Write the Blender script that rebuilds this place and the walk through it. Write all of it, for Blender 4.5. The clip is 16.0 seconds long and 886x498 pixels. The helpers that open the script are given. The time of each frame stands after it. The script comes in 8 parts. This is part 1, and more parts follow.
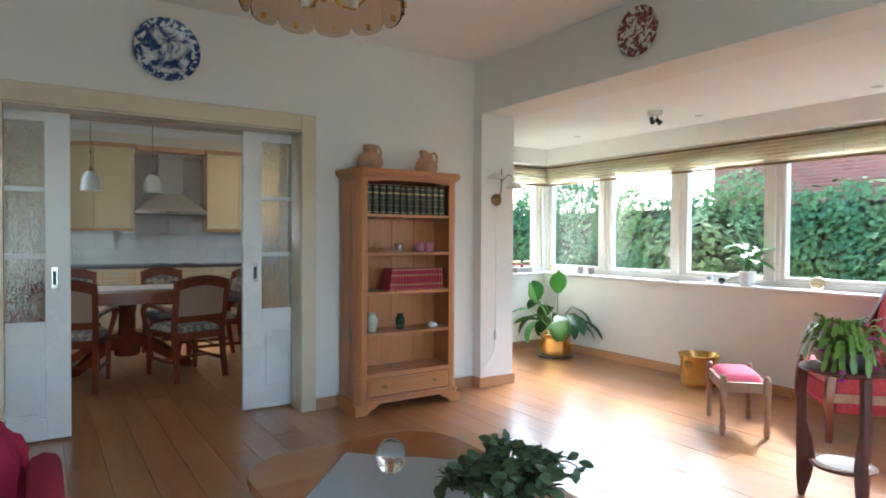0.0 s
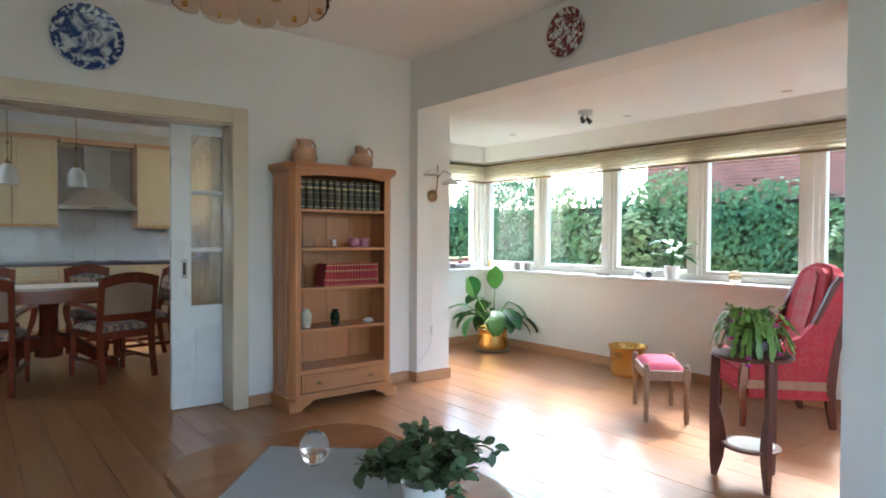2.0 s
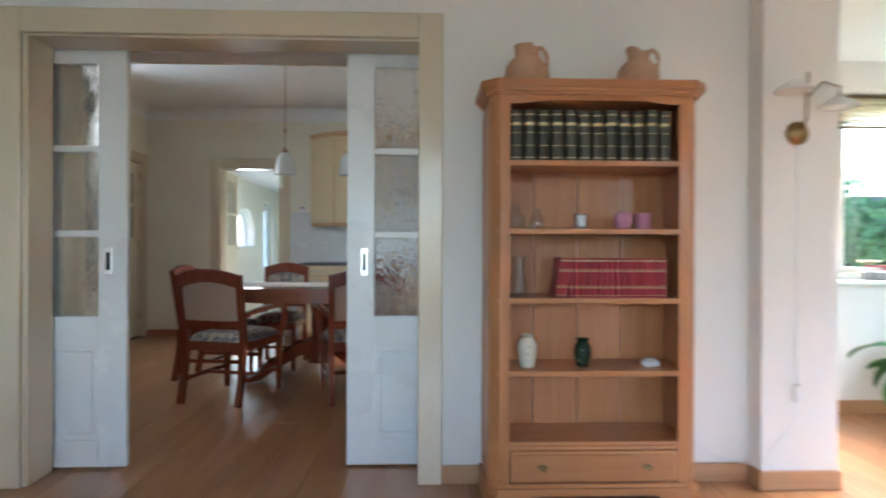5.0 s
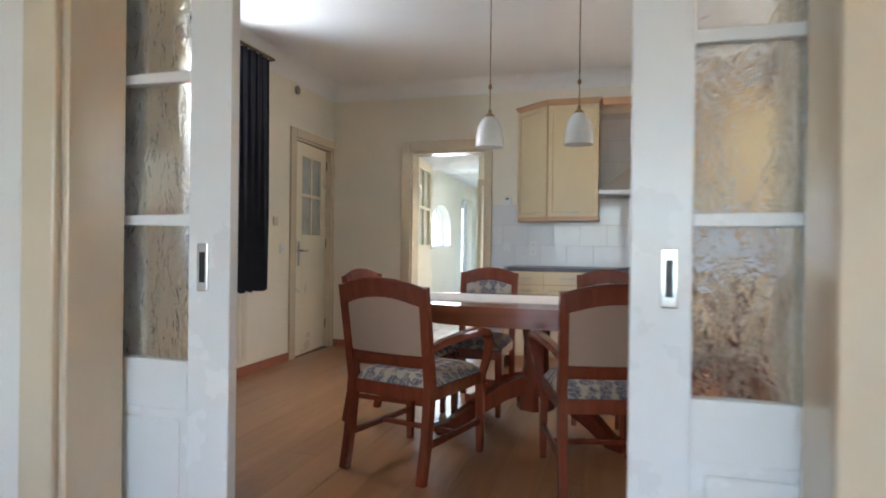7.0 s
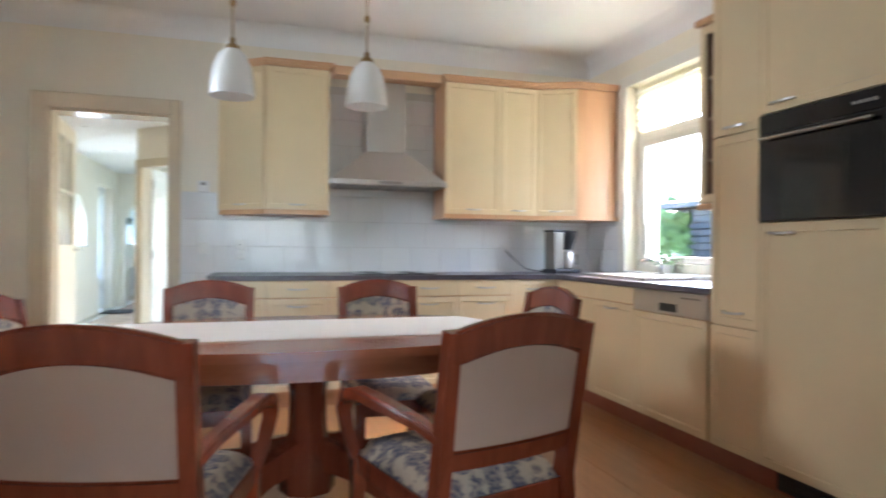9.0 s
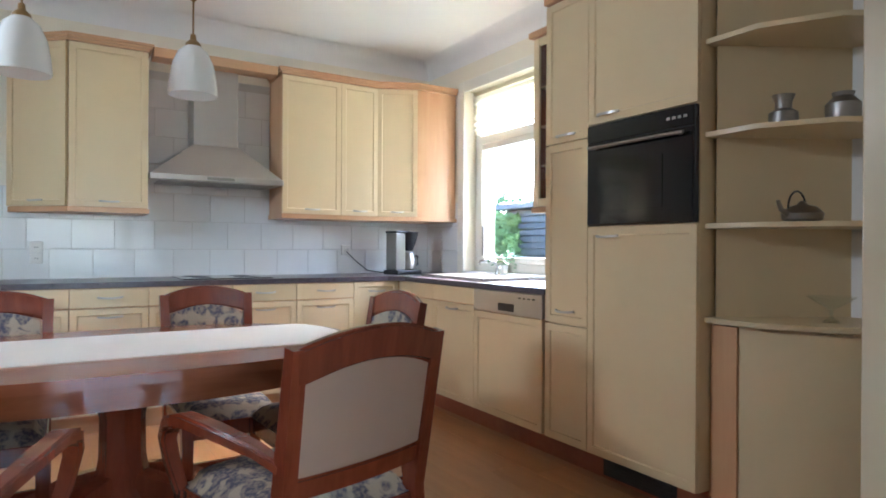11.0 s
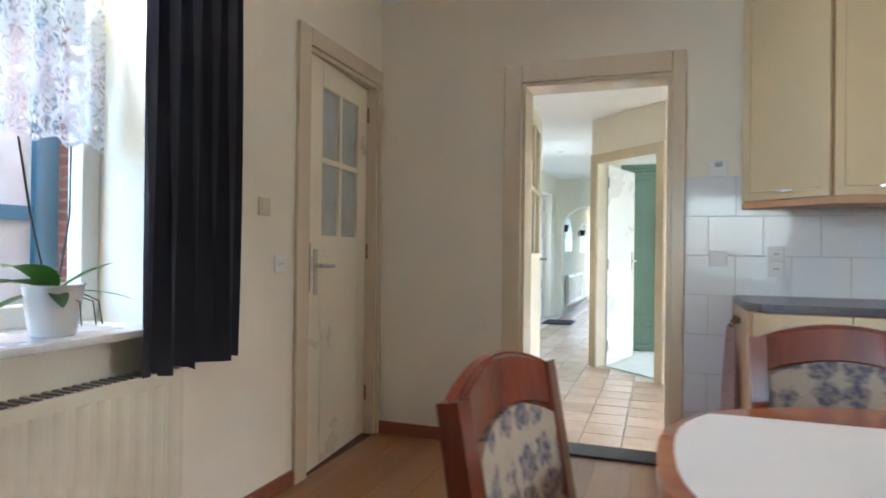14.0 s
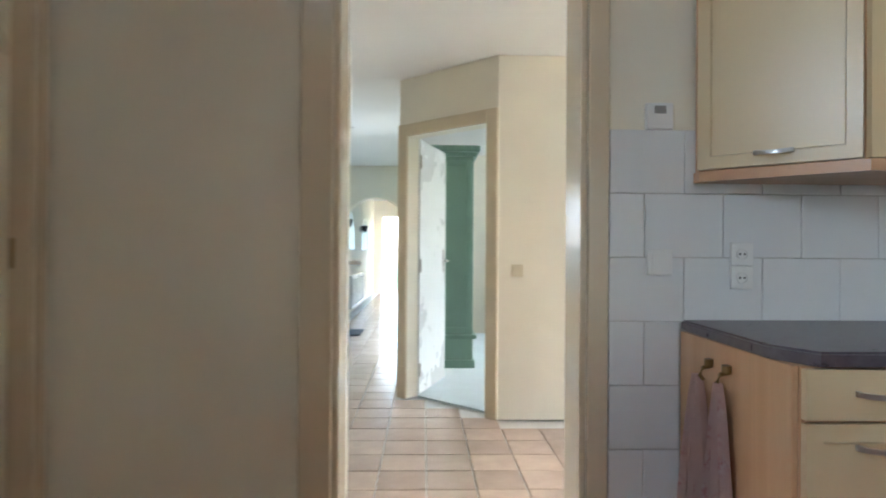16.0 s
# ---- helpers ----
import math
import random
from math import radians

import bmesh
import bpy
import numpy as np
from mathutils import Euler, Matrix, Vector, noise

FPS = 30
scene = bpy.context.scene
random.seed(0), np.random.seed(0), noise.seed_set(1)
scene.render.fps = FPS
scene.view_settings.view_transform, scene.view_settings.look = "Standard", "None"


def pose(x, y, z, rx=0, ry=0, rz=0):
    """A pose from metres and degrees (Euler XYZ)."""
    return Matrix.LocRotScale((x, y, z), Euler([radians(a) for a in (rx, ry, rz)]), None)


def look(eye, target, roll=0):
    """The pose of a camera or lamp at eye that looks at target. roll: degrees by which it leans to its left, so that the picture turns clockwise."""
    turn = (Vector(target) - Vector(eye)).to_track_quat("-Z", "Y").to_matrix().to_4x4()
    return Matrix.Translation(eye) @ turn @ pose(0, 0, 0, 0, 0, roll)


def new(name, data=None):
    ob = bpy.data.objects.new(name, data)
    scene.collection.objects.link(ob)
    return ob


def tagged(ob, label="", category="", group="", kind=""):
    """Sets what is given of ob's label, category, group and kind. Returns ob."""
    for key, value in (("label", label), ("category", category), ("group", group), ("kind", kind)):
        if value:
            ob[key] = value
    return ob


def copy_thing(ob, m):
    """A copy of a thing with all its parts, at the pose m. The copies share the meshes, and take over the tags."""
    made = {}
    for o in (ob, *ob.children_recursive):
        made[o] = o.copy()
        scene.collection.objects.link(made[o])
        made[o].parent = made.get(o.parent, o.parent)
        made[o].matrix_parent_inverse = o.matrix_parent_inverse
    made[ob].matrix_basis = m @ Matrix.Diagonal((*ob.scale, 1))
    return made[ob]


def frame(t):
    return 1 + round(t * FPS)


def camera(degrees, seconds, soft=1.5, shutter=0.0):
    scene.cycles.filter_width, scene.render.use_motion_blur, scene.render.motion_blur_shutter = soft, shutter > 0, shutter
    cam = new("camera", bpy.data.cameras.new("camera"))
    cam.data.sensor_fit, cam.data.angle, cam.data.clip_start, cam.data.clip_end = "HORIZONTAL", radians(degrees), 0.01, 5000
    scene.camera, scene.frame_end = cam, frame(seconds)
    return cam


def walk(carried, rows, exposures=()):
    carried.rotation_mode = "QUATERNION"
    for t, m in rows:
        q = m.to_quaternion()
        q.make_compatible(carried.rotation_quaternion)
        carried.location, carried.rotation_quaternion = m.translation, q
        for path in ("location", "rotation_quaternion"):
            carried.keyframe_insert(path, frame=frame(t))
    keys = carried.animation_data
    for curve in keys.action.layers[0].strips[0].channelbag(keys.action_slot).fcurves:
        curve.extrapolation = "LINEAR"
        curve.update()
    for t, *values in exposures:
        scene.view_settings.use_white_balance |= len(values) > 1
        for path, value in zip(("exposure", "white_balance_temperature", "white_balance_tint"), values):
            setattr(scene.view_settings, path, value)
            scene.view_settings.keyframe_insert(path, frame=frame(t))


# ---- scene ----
cam = camera(71.6, 16.0, soft=1.8, shutter=0.5)
PATH = [
    (0, (0.173, -0.25, 1.264), (1.273, 1.42, 1.229), 0.3),
    (0.5, (0.158, -0.299, 1.275), (1.308, 1.337, 1.233), 0.2),
    (1, (0.166, -0.33, 1.257), (1.361, 1.273, 1.218), 0.2),
    (1.5, (0.181, -0.35, 1.257), (1.407, 1.23, 1.217), 0.3),
    (2, (0.218, -0.323, 1.243), (1.461, 1.243, 1.203), 0.3),
    (2.5, (0.449, -0.227, 1.207), (1.695, 1.337, 1.16), 0.1),
    (3, (0.758, -0.112, 1.161), (1.985, 1.467, 1.114), 0.1),
    (3.5, (1.037, 0.143, 1.134), (2.254, 1.73, 1.087), 0.1),
    (4, (1.34, 0.439, 1.11), (2.372, 2.151, 1.07), -0.0),
    (4.5, (1.622, 0.813, 1.085), (2.15, 2.741, 1.055), -0.1),
    (5, (1.765, 1.2, 1.078), (1.835, 3.198, 1.074), 0.2),
    (5.2, (1.815, 1.37, 1.088), (1.732, 3.368, 1.091), 0.4),
    (7.3, (1.25, 3.0, 1.07), (0.7, 4.922, 1.064), 0.7),
    (7.5, (1.168, 3.176, 1.08), (0.683, 5.116, 1.069), 0.7),
    (8, (0.98, 3.575, 1.123), (0.711, 5.556, 1.103), 0.7),
    (8.5, (0.75, 3.836, 1.107), (0.794, 5.835, 1.101), 0.8),
    (9, (0.69, 3.91, 1.096), (1.272, 5.824, 1.095), 0.5),
    (9.5, (0.673, 3.936, 1.099), (1.485, 5.764, 1.098), 0.4),
    (9.7, (0.671, 3.932, 1.104), (1.522, 5.741, 1.101), 0.4),
    (10.75, (0.70, 4.0, 1.115), (1.76, 5.696, 1.112), 0.3),
    (11.8, (0.746, 4.104, 1.13), (1.722, 5.85, 1.121), 0.2),
    (12, (0.779, 4.188, 1.13), (1.659, 5.984, 1.119), 0.3),
    (12.5, (0.712, 4.486, 1.099), (1.161, 6.435, 1.085), 0.3),
    (13, (0.512, 4.803, 1.117), (0.495, 6.803, 1.102), 0.6),
    (13.2, (0.417, 4.948, 1.127), (0.189, 6.935, 1.111), 0.5),
    (13.5, (0.292, 5.125, 1.138), (-0.198, 7.064, 1.128), 0.6),
    (14, (0.045, 5.375, 1.103), (-0.625, 7.26, 1.112), 0.7),
    (14.5, (-0.17, 5.661, 1.077), (-0.786, 7.564, 1.093), 0.9),
    (15, (-0.359, 6.057, 1.11), (-0.765, 8.015, 1.115), 0.9),
    (15.5, (-0.478, 6.444, 1.11), (-0.624, 8.438, 1.114), 0.6),
    (16, (-0.419, 6.869, 1.115), (-0.357, 8.868, 1.122), 0.4),
]
walk(cam, [(t, look(eye, target, roll)) for t, eye, target, roll in PATH], exposures=[(0.0, 3.85, 5600, 3), (3.0, 3.65, 5550, 3), (4.0, 3.5, 5500, 3), (5.0, 4.15, 5600, 6), (7.3, 4.65, 5800, 10), (9.5, 4.9, 5600, 9), (12.0, 4.85, 5450, 8), (13.2, 4.8, 5450, 8), (14.0, 4.7, 5700, 9), (15.0, 4.75, 5900, 9), (16.0, 4.4, 5700, 8)])

# ---- world, sun, exposure ----
world = bpy.data.worlds.new("world")
scene.world = world
world.use_nodes = True
wn = world.node_tree
sky = wn.nodes.new("ShaderNodeTexSky")
sky.sky_type, sky.sun_disc = 'NISHITA', False
sky.sun_elevation, sky.sun_rotation = radians(42), radians(77)
sky.air_density, sky.dust_density = 1.0, 3.0
wn.nodes["Background"].inputs[1].default_value = 0.15
wn.links.new(sky.outputs[0], wn.nodes["Background"].inputs[0])
sun = new("sun", bpy.data.lights.new("sun", 'SUN'))
sun.data.energy, sun.data.angle, sun.data.color = 0.55, radians(9), (1.0, 0.97, 0.93)
sun.matrix_world = look((38, 9, 36), (0, 0, 0))


def sky_lamp(name, m, w, h, watts, col=(0.93, 0.97, 1.0)):
    """An area lamp in a window's opening that stands in for the sky's light."""
    o = new(name, bpy.data.lights.new(name, 'AREA'))
    o.data.shape, o.data.size, o.data.size_y, o.data.energy, o.data.color = 'RECTANGLE', w, h, watts, col
    o.matrix_world = m
    return o


sky_lamp("sky_east_window", look((3.76, 7.565, 1.90), (0, 7.565, 1.75)), 1.16, 0.92, 0.6)
sky_lamp("sky_west_window", look((-1.93, 6.43, 2.22), (2.9, 5.7, 1.5)), 0.95, 0.42, 2.7)
sky_lamp("sky_south_window", look((1.0, -2.22, 1.43), (1.3, 6, 1.2)), 3.0, 1.7, 1.5)
sky_lamp("sky_hall_window", look((-1.95, 13.57, 1.5), (0, 10.8, 0.6)), 1.1, 0.6, 1.0)
# lamp of the made-up east window that brightens the hall
sky_lamp("sky_hall_added_window", look((3.28, 10.0, 1.5), (0.0, 10.3, 0.9)), 1.0, 1.1, 0.65)
sky_lamp("sky_bedroom_window", look((3.25, 13.5, 1.5), (0, 12.6, 1.1)), 1.6, 1.1, 0.8)
sky_lamp("sky_front_door", look((-1.93, 15.47, 1.25), (0, 13.9, 0.6)), 0.6, 1.3, 0.25)


# ---- materials ----
def link_mix(nt, fac, a, b, blend='MIX'):
    m = nt.nodes.new("ShaderNodeMix")
    m.data_type, m.blend_type = 'RGBA', blend
    for sock, v in ((m.inputs[0], fac), (m.inputs[6], a), (m.inputs[7], b)):
        if isinstance(v, (float, int)):
            sock.default_value = v
        elif isinstance(v, tuple):
            sock.default_value = (*v, 1) if len(v) == 3 else v
        else:
            nt.links.new(v, sock)
    return m.outputs[2]


def ramp(nt, fac, lo, hi):
    r = nt.nodes.new("ShaderNodeMapRange")
    r.inputs[1].default_value, r.inputs[2].default_value = lo, hi
    nt.links.new(fac, r.inputs[0])
    return r.outputs[0]


def coords(nt, scale=(1, 1, 1), shift=True, gen=False):
    tc = nt.nodes.new("ShaderNodeTexCoord")
    mp = nt.nodes.new("ShaderNodeMapping")
    mp.inputs[3].default_value = scale
    nt.links.new(tc.outputs[0 if gen else 3], mp.inputs[0])
    if shift:
        oi = nt.nodes.new("ShaderNodeObjectInfo")
        mul = nt.nodes.new("ShaderNodeMath")
        mul.operation, mul.inputs[1].default_value = 'MULTIPLY', 37.0
        nt.links.new(oi.outputs["Random"], mul.inputs[0])
        nt.links.new(mul.outputs[0], mp.inputs[1])
    return mp.outputs[0]


def noise_tex(nt, vec, scale, detail=4.0, rough=0.55, dist=0.0):
    n = nt.nodes.new("ShaderNodeTexNoise")
    n.inputs["Scale"].default_value, n.inputs["Detail"].default_value = scale, detail
    n.inputs["Roughness"].default_value, n.inputs["Distortion"].default_value = rough, dist
    nt.links.new(vec, n.inputs["Vector"])
    return n.outputs[0]


def start(name, rough=0.5, metal=0.0, coat=0.0, spec=0.5):
    m = bpy.data.materials.new(name)
    m.use_nodes = True
    b = m.node_tree.nodes["Principled BSDF"]
    b.inputs["Roughness"].default_value, b.inputs["Metallic"].default_value = rough, metal
    b.inputs["Coat Weight"].default_value, b.inputs["Specular IOR Level"].default_value = coat, spec
    b.inputs["Coat Roughness"].default_value = 0.12
    return m, m.node_tree, b


def bumped(nt, b, height, strength, dist=0.01):
    bp = nt.nodes.new("ShaderNodeBump")
    bp.inputs["Strength"].default_value, bp.inputs["Distance"].default_value = strength, dist
    nt.links.new(height, bp.inputs["Height"])
    nt.links.new(bp.outputs[0], b.inputs["Normal"])


def plain(name, col, rough=0.5, metal=0.0, var=0.08, big=2.5, fine=90.0, bump=0.1, coat=0.0, rnd=0.0, spec=0.5, rvar=0.08):
    """Painted or solid surface: stains at one scale, grain and relief at another."""
    m, nt, b = start(name, rough, metal, coat, spec)
    v = coords(nt)
    n1, n2 = noise_tex(nt, v, big, 5), noise_tex(nt, v, fine, 3)
    dark, light = tuple(c * (1 - var) for c in col), tuple(min(1, c * (1 + var)) for c in col)
    c = link_mix(nt, ramp(nt, n1, 0.3, 0.7), dark, light)
    c = link_mix(nt, 0.25, c, link_mix(nt, n2, dark, light))
    if rnd:
        oi = nt.nodes.new("ShaderNodeObjectInfo")
        c = link_mix(nt, oi.outputs["Random"], c, link_mix(nt, 1.0, c, tuple([1 - rnd] * 3), 'MULTIPLY'))
    nt.links.new(c, b.inputs["Base Color"])
    r = nt.nodes.new("ShaderNodeMapRange")
    r.inputs[3].default_value, r.inputs[4].default_value = max(0.02, rough - rvar), min(1, rough + rvar)
    nt.links.new(n1, r.inputs[0])
    nt.links.new(r.outputs[0], b.inputs["Roughness"])
    if bump:
        bumped(nt, b, n2, bump, 0.004)
    return m


def wood(name, c1, c2, axis=2, rough=0.35, coat=0.3, grain=14.0, rnd=0.15, bump=0.08):
    m, nt, b = start(name, rough, 0, coat)
    sc = [grain, grain, grain]
    sc[axis] = grain * 0.07
    v = coords(nt, tuple(sc))
    n1 = noise_tex(nt, v, 1.0, 6, 0.6, 1.2)
    n2 = noise_tex(nt, v, 6.0, 4, 0.6)
    c = link_mix(nt, ramp(nt, n1, 0.32, 0.68), c1, c2)
    c = link_mix(nt, 0.3, c, link_mix(nt, n2, c1, c2))
    oi = nt.nodes.new("ShaderNodeObjectInfo")
    c = link_mix(nt, oi.outputs["Random"], c, link_mix(nt, 1.0, c, (1 - rnd, 1 - rnd * 1.2, 1 - rnd * 1.4), 'MULTIPLY'))
    nt.links.new(c, b.inputs["Base Color"])
    bumped(nt, b, n2, bump, 0.002)
    return m


def blotch(name, ground, fig, fig2, scale, lo, hi, rough=0.9, dist=1.5):
    """Woven cloth with a figured pattern."""
    m, nt, b = start(name, rough, spec=0.2)
    v = coords(nt)
    n = noise_tex(nt, v, scale * 1.4, 2, 0.5, dist)
    vo = nt.nodes.new("ShaderNodeTexVoronoi")
    vo.inputs["Scale"].default_value, vo.inputs["Randomness"].default_value = scale, 0.25
    nt.links.new(v, vo.inputs["Vector"])
    mt = nt.nodes.new("ShaderNodeMath")
    mt.operation = 'MULTIPLY_ADD'
    nt.links.new(n, mt.inputs[0])
    mt.inputs[1].default_value = 0.55
    nt.links.new(vo.outputs[0], mt.inputs[2])
    f = ramp(nt, mt.outputs[0], lo, hi)
    inner = link_mix(nt, ramp(nt, noise_tex(nt, v, scale * 5, 3), 0.42, 0.58), fig, fig2)
    c = link_mix(nt, f, inner, ground)
    weave = noise_tex(nt, v, 420, 2)
    c = link_mix(nt, 0.2, c, weave, 'OVERLAY')
    nt.links.new(c, b.inputs["Base Color"])
    bumped(nt, b, weave, 0.3, 0.002)
    return m


def glass(name, tint=(1, 1, 1), rough=0.0, wavy=0.0, mixt=0.08):
    """Thin pane: mostly clear, with a mirror share that grows at grazing angles."""
    m = bpy.data.materials.new(name)
    m.use_nodes = True
    nt = m.node_tree
    nt.nodes.remove(nt.nodes["Principled BSDF"])
    tr, gl, fr, mx = (nt.nodes.new(k) for k in ("ShaderNodeBsdfTransparent", "ShaderNodeBsdfGlossy", "ShaderNodeLayerWeight", "ShaderNodeMixShader"))
    tr.inputs[0].default_value = (*tint, 1)
    gl.inputs["Roughness"].default_value = rough
    pw, ad = nt.nodes.new("ShaderNodeMath"), nt.nodes.new("ShaderNodeMath")
    pw.operation, pw.inputs[1].default_value = 'POWER', 4.0
    ad.operation, ad.inputs[1].default_value, ad.inputs[2].default_value = 'MULTIPLY_ADD', 0.6, 0.035
    nt.links.new(fr.outputs["Facing"], pw.inputs[0])
    nt.links.new(pw.outputs[0], ad.inputs[0])
    nt.links.new(ad.outputs[0], mx.inputs[0])
    nt.links.new(tr.outputs[0], mx.inputs[1])
    nt.links.new(gl.outputs[0], mx.inputs[2])
    nt.links.new(mx.outputs[0], nt.nodes["Material Output"].inputs[0])
    return m


def thick_glass(name, col, rough=0.02, ior=1.45, bump=0.0, scale=20.0):
    m, nt, b = start(name, rough)
    b.inputs["Base Color"].default_value = (*col, 1)
    b.inputs["Transmission Weight"].default_value = 1.0
    b.inputs["IOR"].default_value = ior
    if bump:
        bumped(nt, b, noise_tex(nt, coords(nt, (1, 1, 0.5)), scale, 3, 0.5, 2.0), bump, 0.02)
    return m


M = {}
M["wall"] = plain("wall_plaster", (0.82, 0.79, 0.73), 0.75, var=0.03, bump=0.25, fine=160)
M["wall_kitchen"] = plain("cream_plaster", (0.84, 0.78, 0.64), 0.7, var=0.03, bump=0.25, fine=160)
M["wall_hall"] = plain("hall_plaster", (0.86, 0.81, 0.69), 0.7, var=0.03, bump=0.2, fine=140)
M["ceiling"] = plain("ceiling_paint", (0.86, 0.85, 0.82), 0.8, var=0.02, bump=0.1)
M["trim"] = plain("cream_gloss_paint", (0.70, 0.59, 0.42), 0.22, var=0.04, bump=0.05, coat=0.3)
M["white_paint"] = plain("white_door_paint", (0.82, 0.82, 0.80), 0.28, var=0.03, bump=0.05)
M["cream_door"] = plain("cream_door_paint", (0.80, 0.73, 0.56), 0.3, var=0.03, bump=0.05)
M["upvc"] = plain("window_paint", (0.80, 0.77, 0.68), 0.3, var=0.03, bump=0.03)
M["plank"] = wood("floor_plank_wood", (0.33, 0.138, 0.049), (0.47, 0.228, 0.094), 1, 0.31, 0.5, 9.0, 0.16, 0.05)
M["plank"].node_tree.nodes["Principled BSDF"].inputs["Coat Roughness"].default_value = 0.2
M["oak_trim"] = wood("baseboard_wood", (0.42, 0.22, 0.10), (0.55, 0.32, 0.16), 0, 0.4, 0.2, 10, 0.1)
M["red_trim"] = wood("red_baseboard_wood", (0.26, 0.07, 0.035), (0.34, 0.11, 0.055), 0, 0.4, 0.2, 10, 0.1)
M["bookcase"] = wood("bookcase_beech", (0.45, 0.172, 0.058), (0.57, 0.255, 0.095), 2, 0.38, 0.2, 11, 0.08)
M["bookcase_h"] = wood("bookcase_beech_level", (0.45, 0.18, 0.064), (0.56, 0.26, 0.10), 0, 0.38, 0.2, 11, 0.08)
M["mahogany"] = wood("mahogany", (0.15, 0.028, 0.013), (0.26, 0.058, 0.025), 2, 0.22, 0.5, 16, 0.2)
# level grain and a lighter tone, for the dining table's top and apron
M["mahogany_h"] = wood("mahogany_level_lighter", (0.26, 0.07, 0.028), (0.40, 0.13, 0.05), 0, 0.2, 0.5, 10, 0.1)
M["dark_wood"] = wood("dark_stained_wood", (0.05, 0.018, 0.012), (0.10, 0.035, 0.02), 2, 0.3, 0.3, 16, 0.15)
M["stool_wood"] = wood("greyed_oak", (0.26, 0.15, 0.09), (0.40, 0.25, 0.16), 2, 0.4, 0.2, 18, 0.12)
M["table_wood"] = wood("coffee_table_wood", (0.34, 0.13, 0.05), (0.46, 0.21, 0.085), 0, 0.25, 0.4, 8, 0.1)
M["maple"] = plain("cream_cabinet_front", (0.72, 0.57, 0.34), 0.35, var=0.04, bump=0.04, rnd=0.05)
M["maple_side"] = wood("beech_edge", (0.58, 0.32, 0.16), (0.68, 0.42, 0.23), 2, 0.4, 0.2, 9, 0.08)
M["maple_h"] = wood("beech_cornice", (0.58, 0.32, 0.16), (0.66, 0.40, 0.22), 0, 0.4, 0.2, 9, 0.08)
M["worktop"] = plain("dark_worktop", (0.10, 0.085, 0.10), 0.3, var=0.3, big=40, fine=220, bump=0.04)
M["tile"] = plain("white_glazed_tile", (0.80, 0.80, 0.79), 0.07, var=0.02, bump=0.03, big=5, fine=14, rnd=0.05, rvar=0.03)
M["grout"] = plain("grout", (0.62, 0.60, 0.56), 0.9, var=0.1)
M["hall_tile"] = plain("terracotta_pale_tile", (0.60, 0.46, 0.37), 0.22, var=0.12, bump=0.08, big=7, fine=60, rnd=0.18)
M["steel"] = plain("brushed_steel", (0.56, 0.53, 0.50), 0.36, 1.0, var=0.05, bump=0.03, fine=200)
M["chrome"] = plain("chrome", (0.75, 0.75, 0.75), 0.12, 1.0, var=0.03, bump=0)
M["brass"] = plain("polished_brass", (0.80, 0.53, 0.16), 0.2, 1.0, var=0.12, bump=0.15, fine=30)
M["antique"] = plain("antique_brass", (0.30, 0.20, 0.09), 0.35, 1.0, var=0.2)
M["pewter"] = plain("pewter", (0.32, 0.30, 0.28), 0.4, 1.0, var=0.2)
M["black_glass"] = plain("oven_glass", (0.012, 0.012, 0.014), 0.08, var=0.1, bump=0, spec=0.6)
M["black_plastic"] = plain("black_plastic", (0.02, 0.02, 0.022), 0.35, var=0.15)
M["curtain"] = plain("navy_curtain_cloth", (0.075, 0.074, 0.092), 0.95, var=0.2, fine=300, bump=0.4)
M["lace"] = plain("white_lace", (0.85, 0.86, 0.88), 0.9, var=0.06, fine=120, bump=0.6)
M["linen"] = plain("linen_runner", (0.66, 0.61, 0.56), 0.95, var=0.05, fine=350, bump=0.4)
M["doily"] = plain("white_table_cloth", (0.80, 0.82, 0.86), 0.9, var=0.04, fine=300, bump=0.5)
M["taupe"] = plain("taupe_backrest_cloth", (0.42, 0.28, 0.20), 0.95, var=0.05, fine=420, bump=0.6)
M["floral"] = blotch("floral_tapestry", (0.46, 0.375, 0.28), (0.11, 0.105, 0.14), (0.30, 0.25, 0.22), 14.0, 0.76, 0.86)
M["pink"] = plain("rose_velvet", (0.62, 0.09, 0.16), 0.9, var=0.1, fine=260, bump=0.4)
M["damask_pale"] = blotch("faded_damask", (0.50, 0.10, 0.12), (0.44, 0.19, 0.18), (0.48, 0.13, 0.14), 9.0, 0.60, 0.92)
M["stand_wood"] = wood("plant_stand_wood", (0.075, 0.016, 0.010), (0.15, 0.038, 0.02), 2, 0.5, 0.0, 16, 0.15)
M["damask"] = blotch("red_damask", (0.42, 0.042, 0.06), (0.40, 0.085, 0.09), (0.43, 0.04, 0.06), 11.0, 0.60, 0.95)
M["crimson"] = plain("crimson_velvet", (0.28, 0.008, 0.035), 0.9, var=0.15, fine=260, bump=0.4)
M["porcelain"] = plain("white_porcelain", (0.80, 0.79, 0.75), 0.15, var=0.03, bump=0)
M["clay"] = plain("rough_clay", (0.57, 0.33, 0.195), 0.8, var=0.18, big=12, fine=60, bump=0.5)
M["celadon"] = blotch("celadon_glaze", (0.62, 0.60, 0.48), (0.40, 0.42, 0.32), (0.50, 0.46, 0.36), 30, 0.35, 0.6, 0.2)
M["green_glaze"] = blotch("dark_green_glaze", (0.02, 0.035, 0.02), (0.30, 0.32, 0.20), (0.12, 0.14, 0.08), 22, 0.35, 0.6, 0.15)
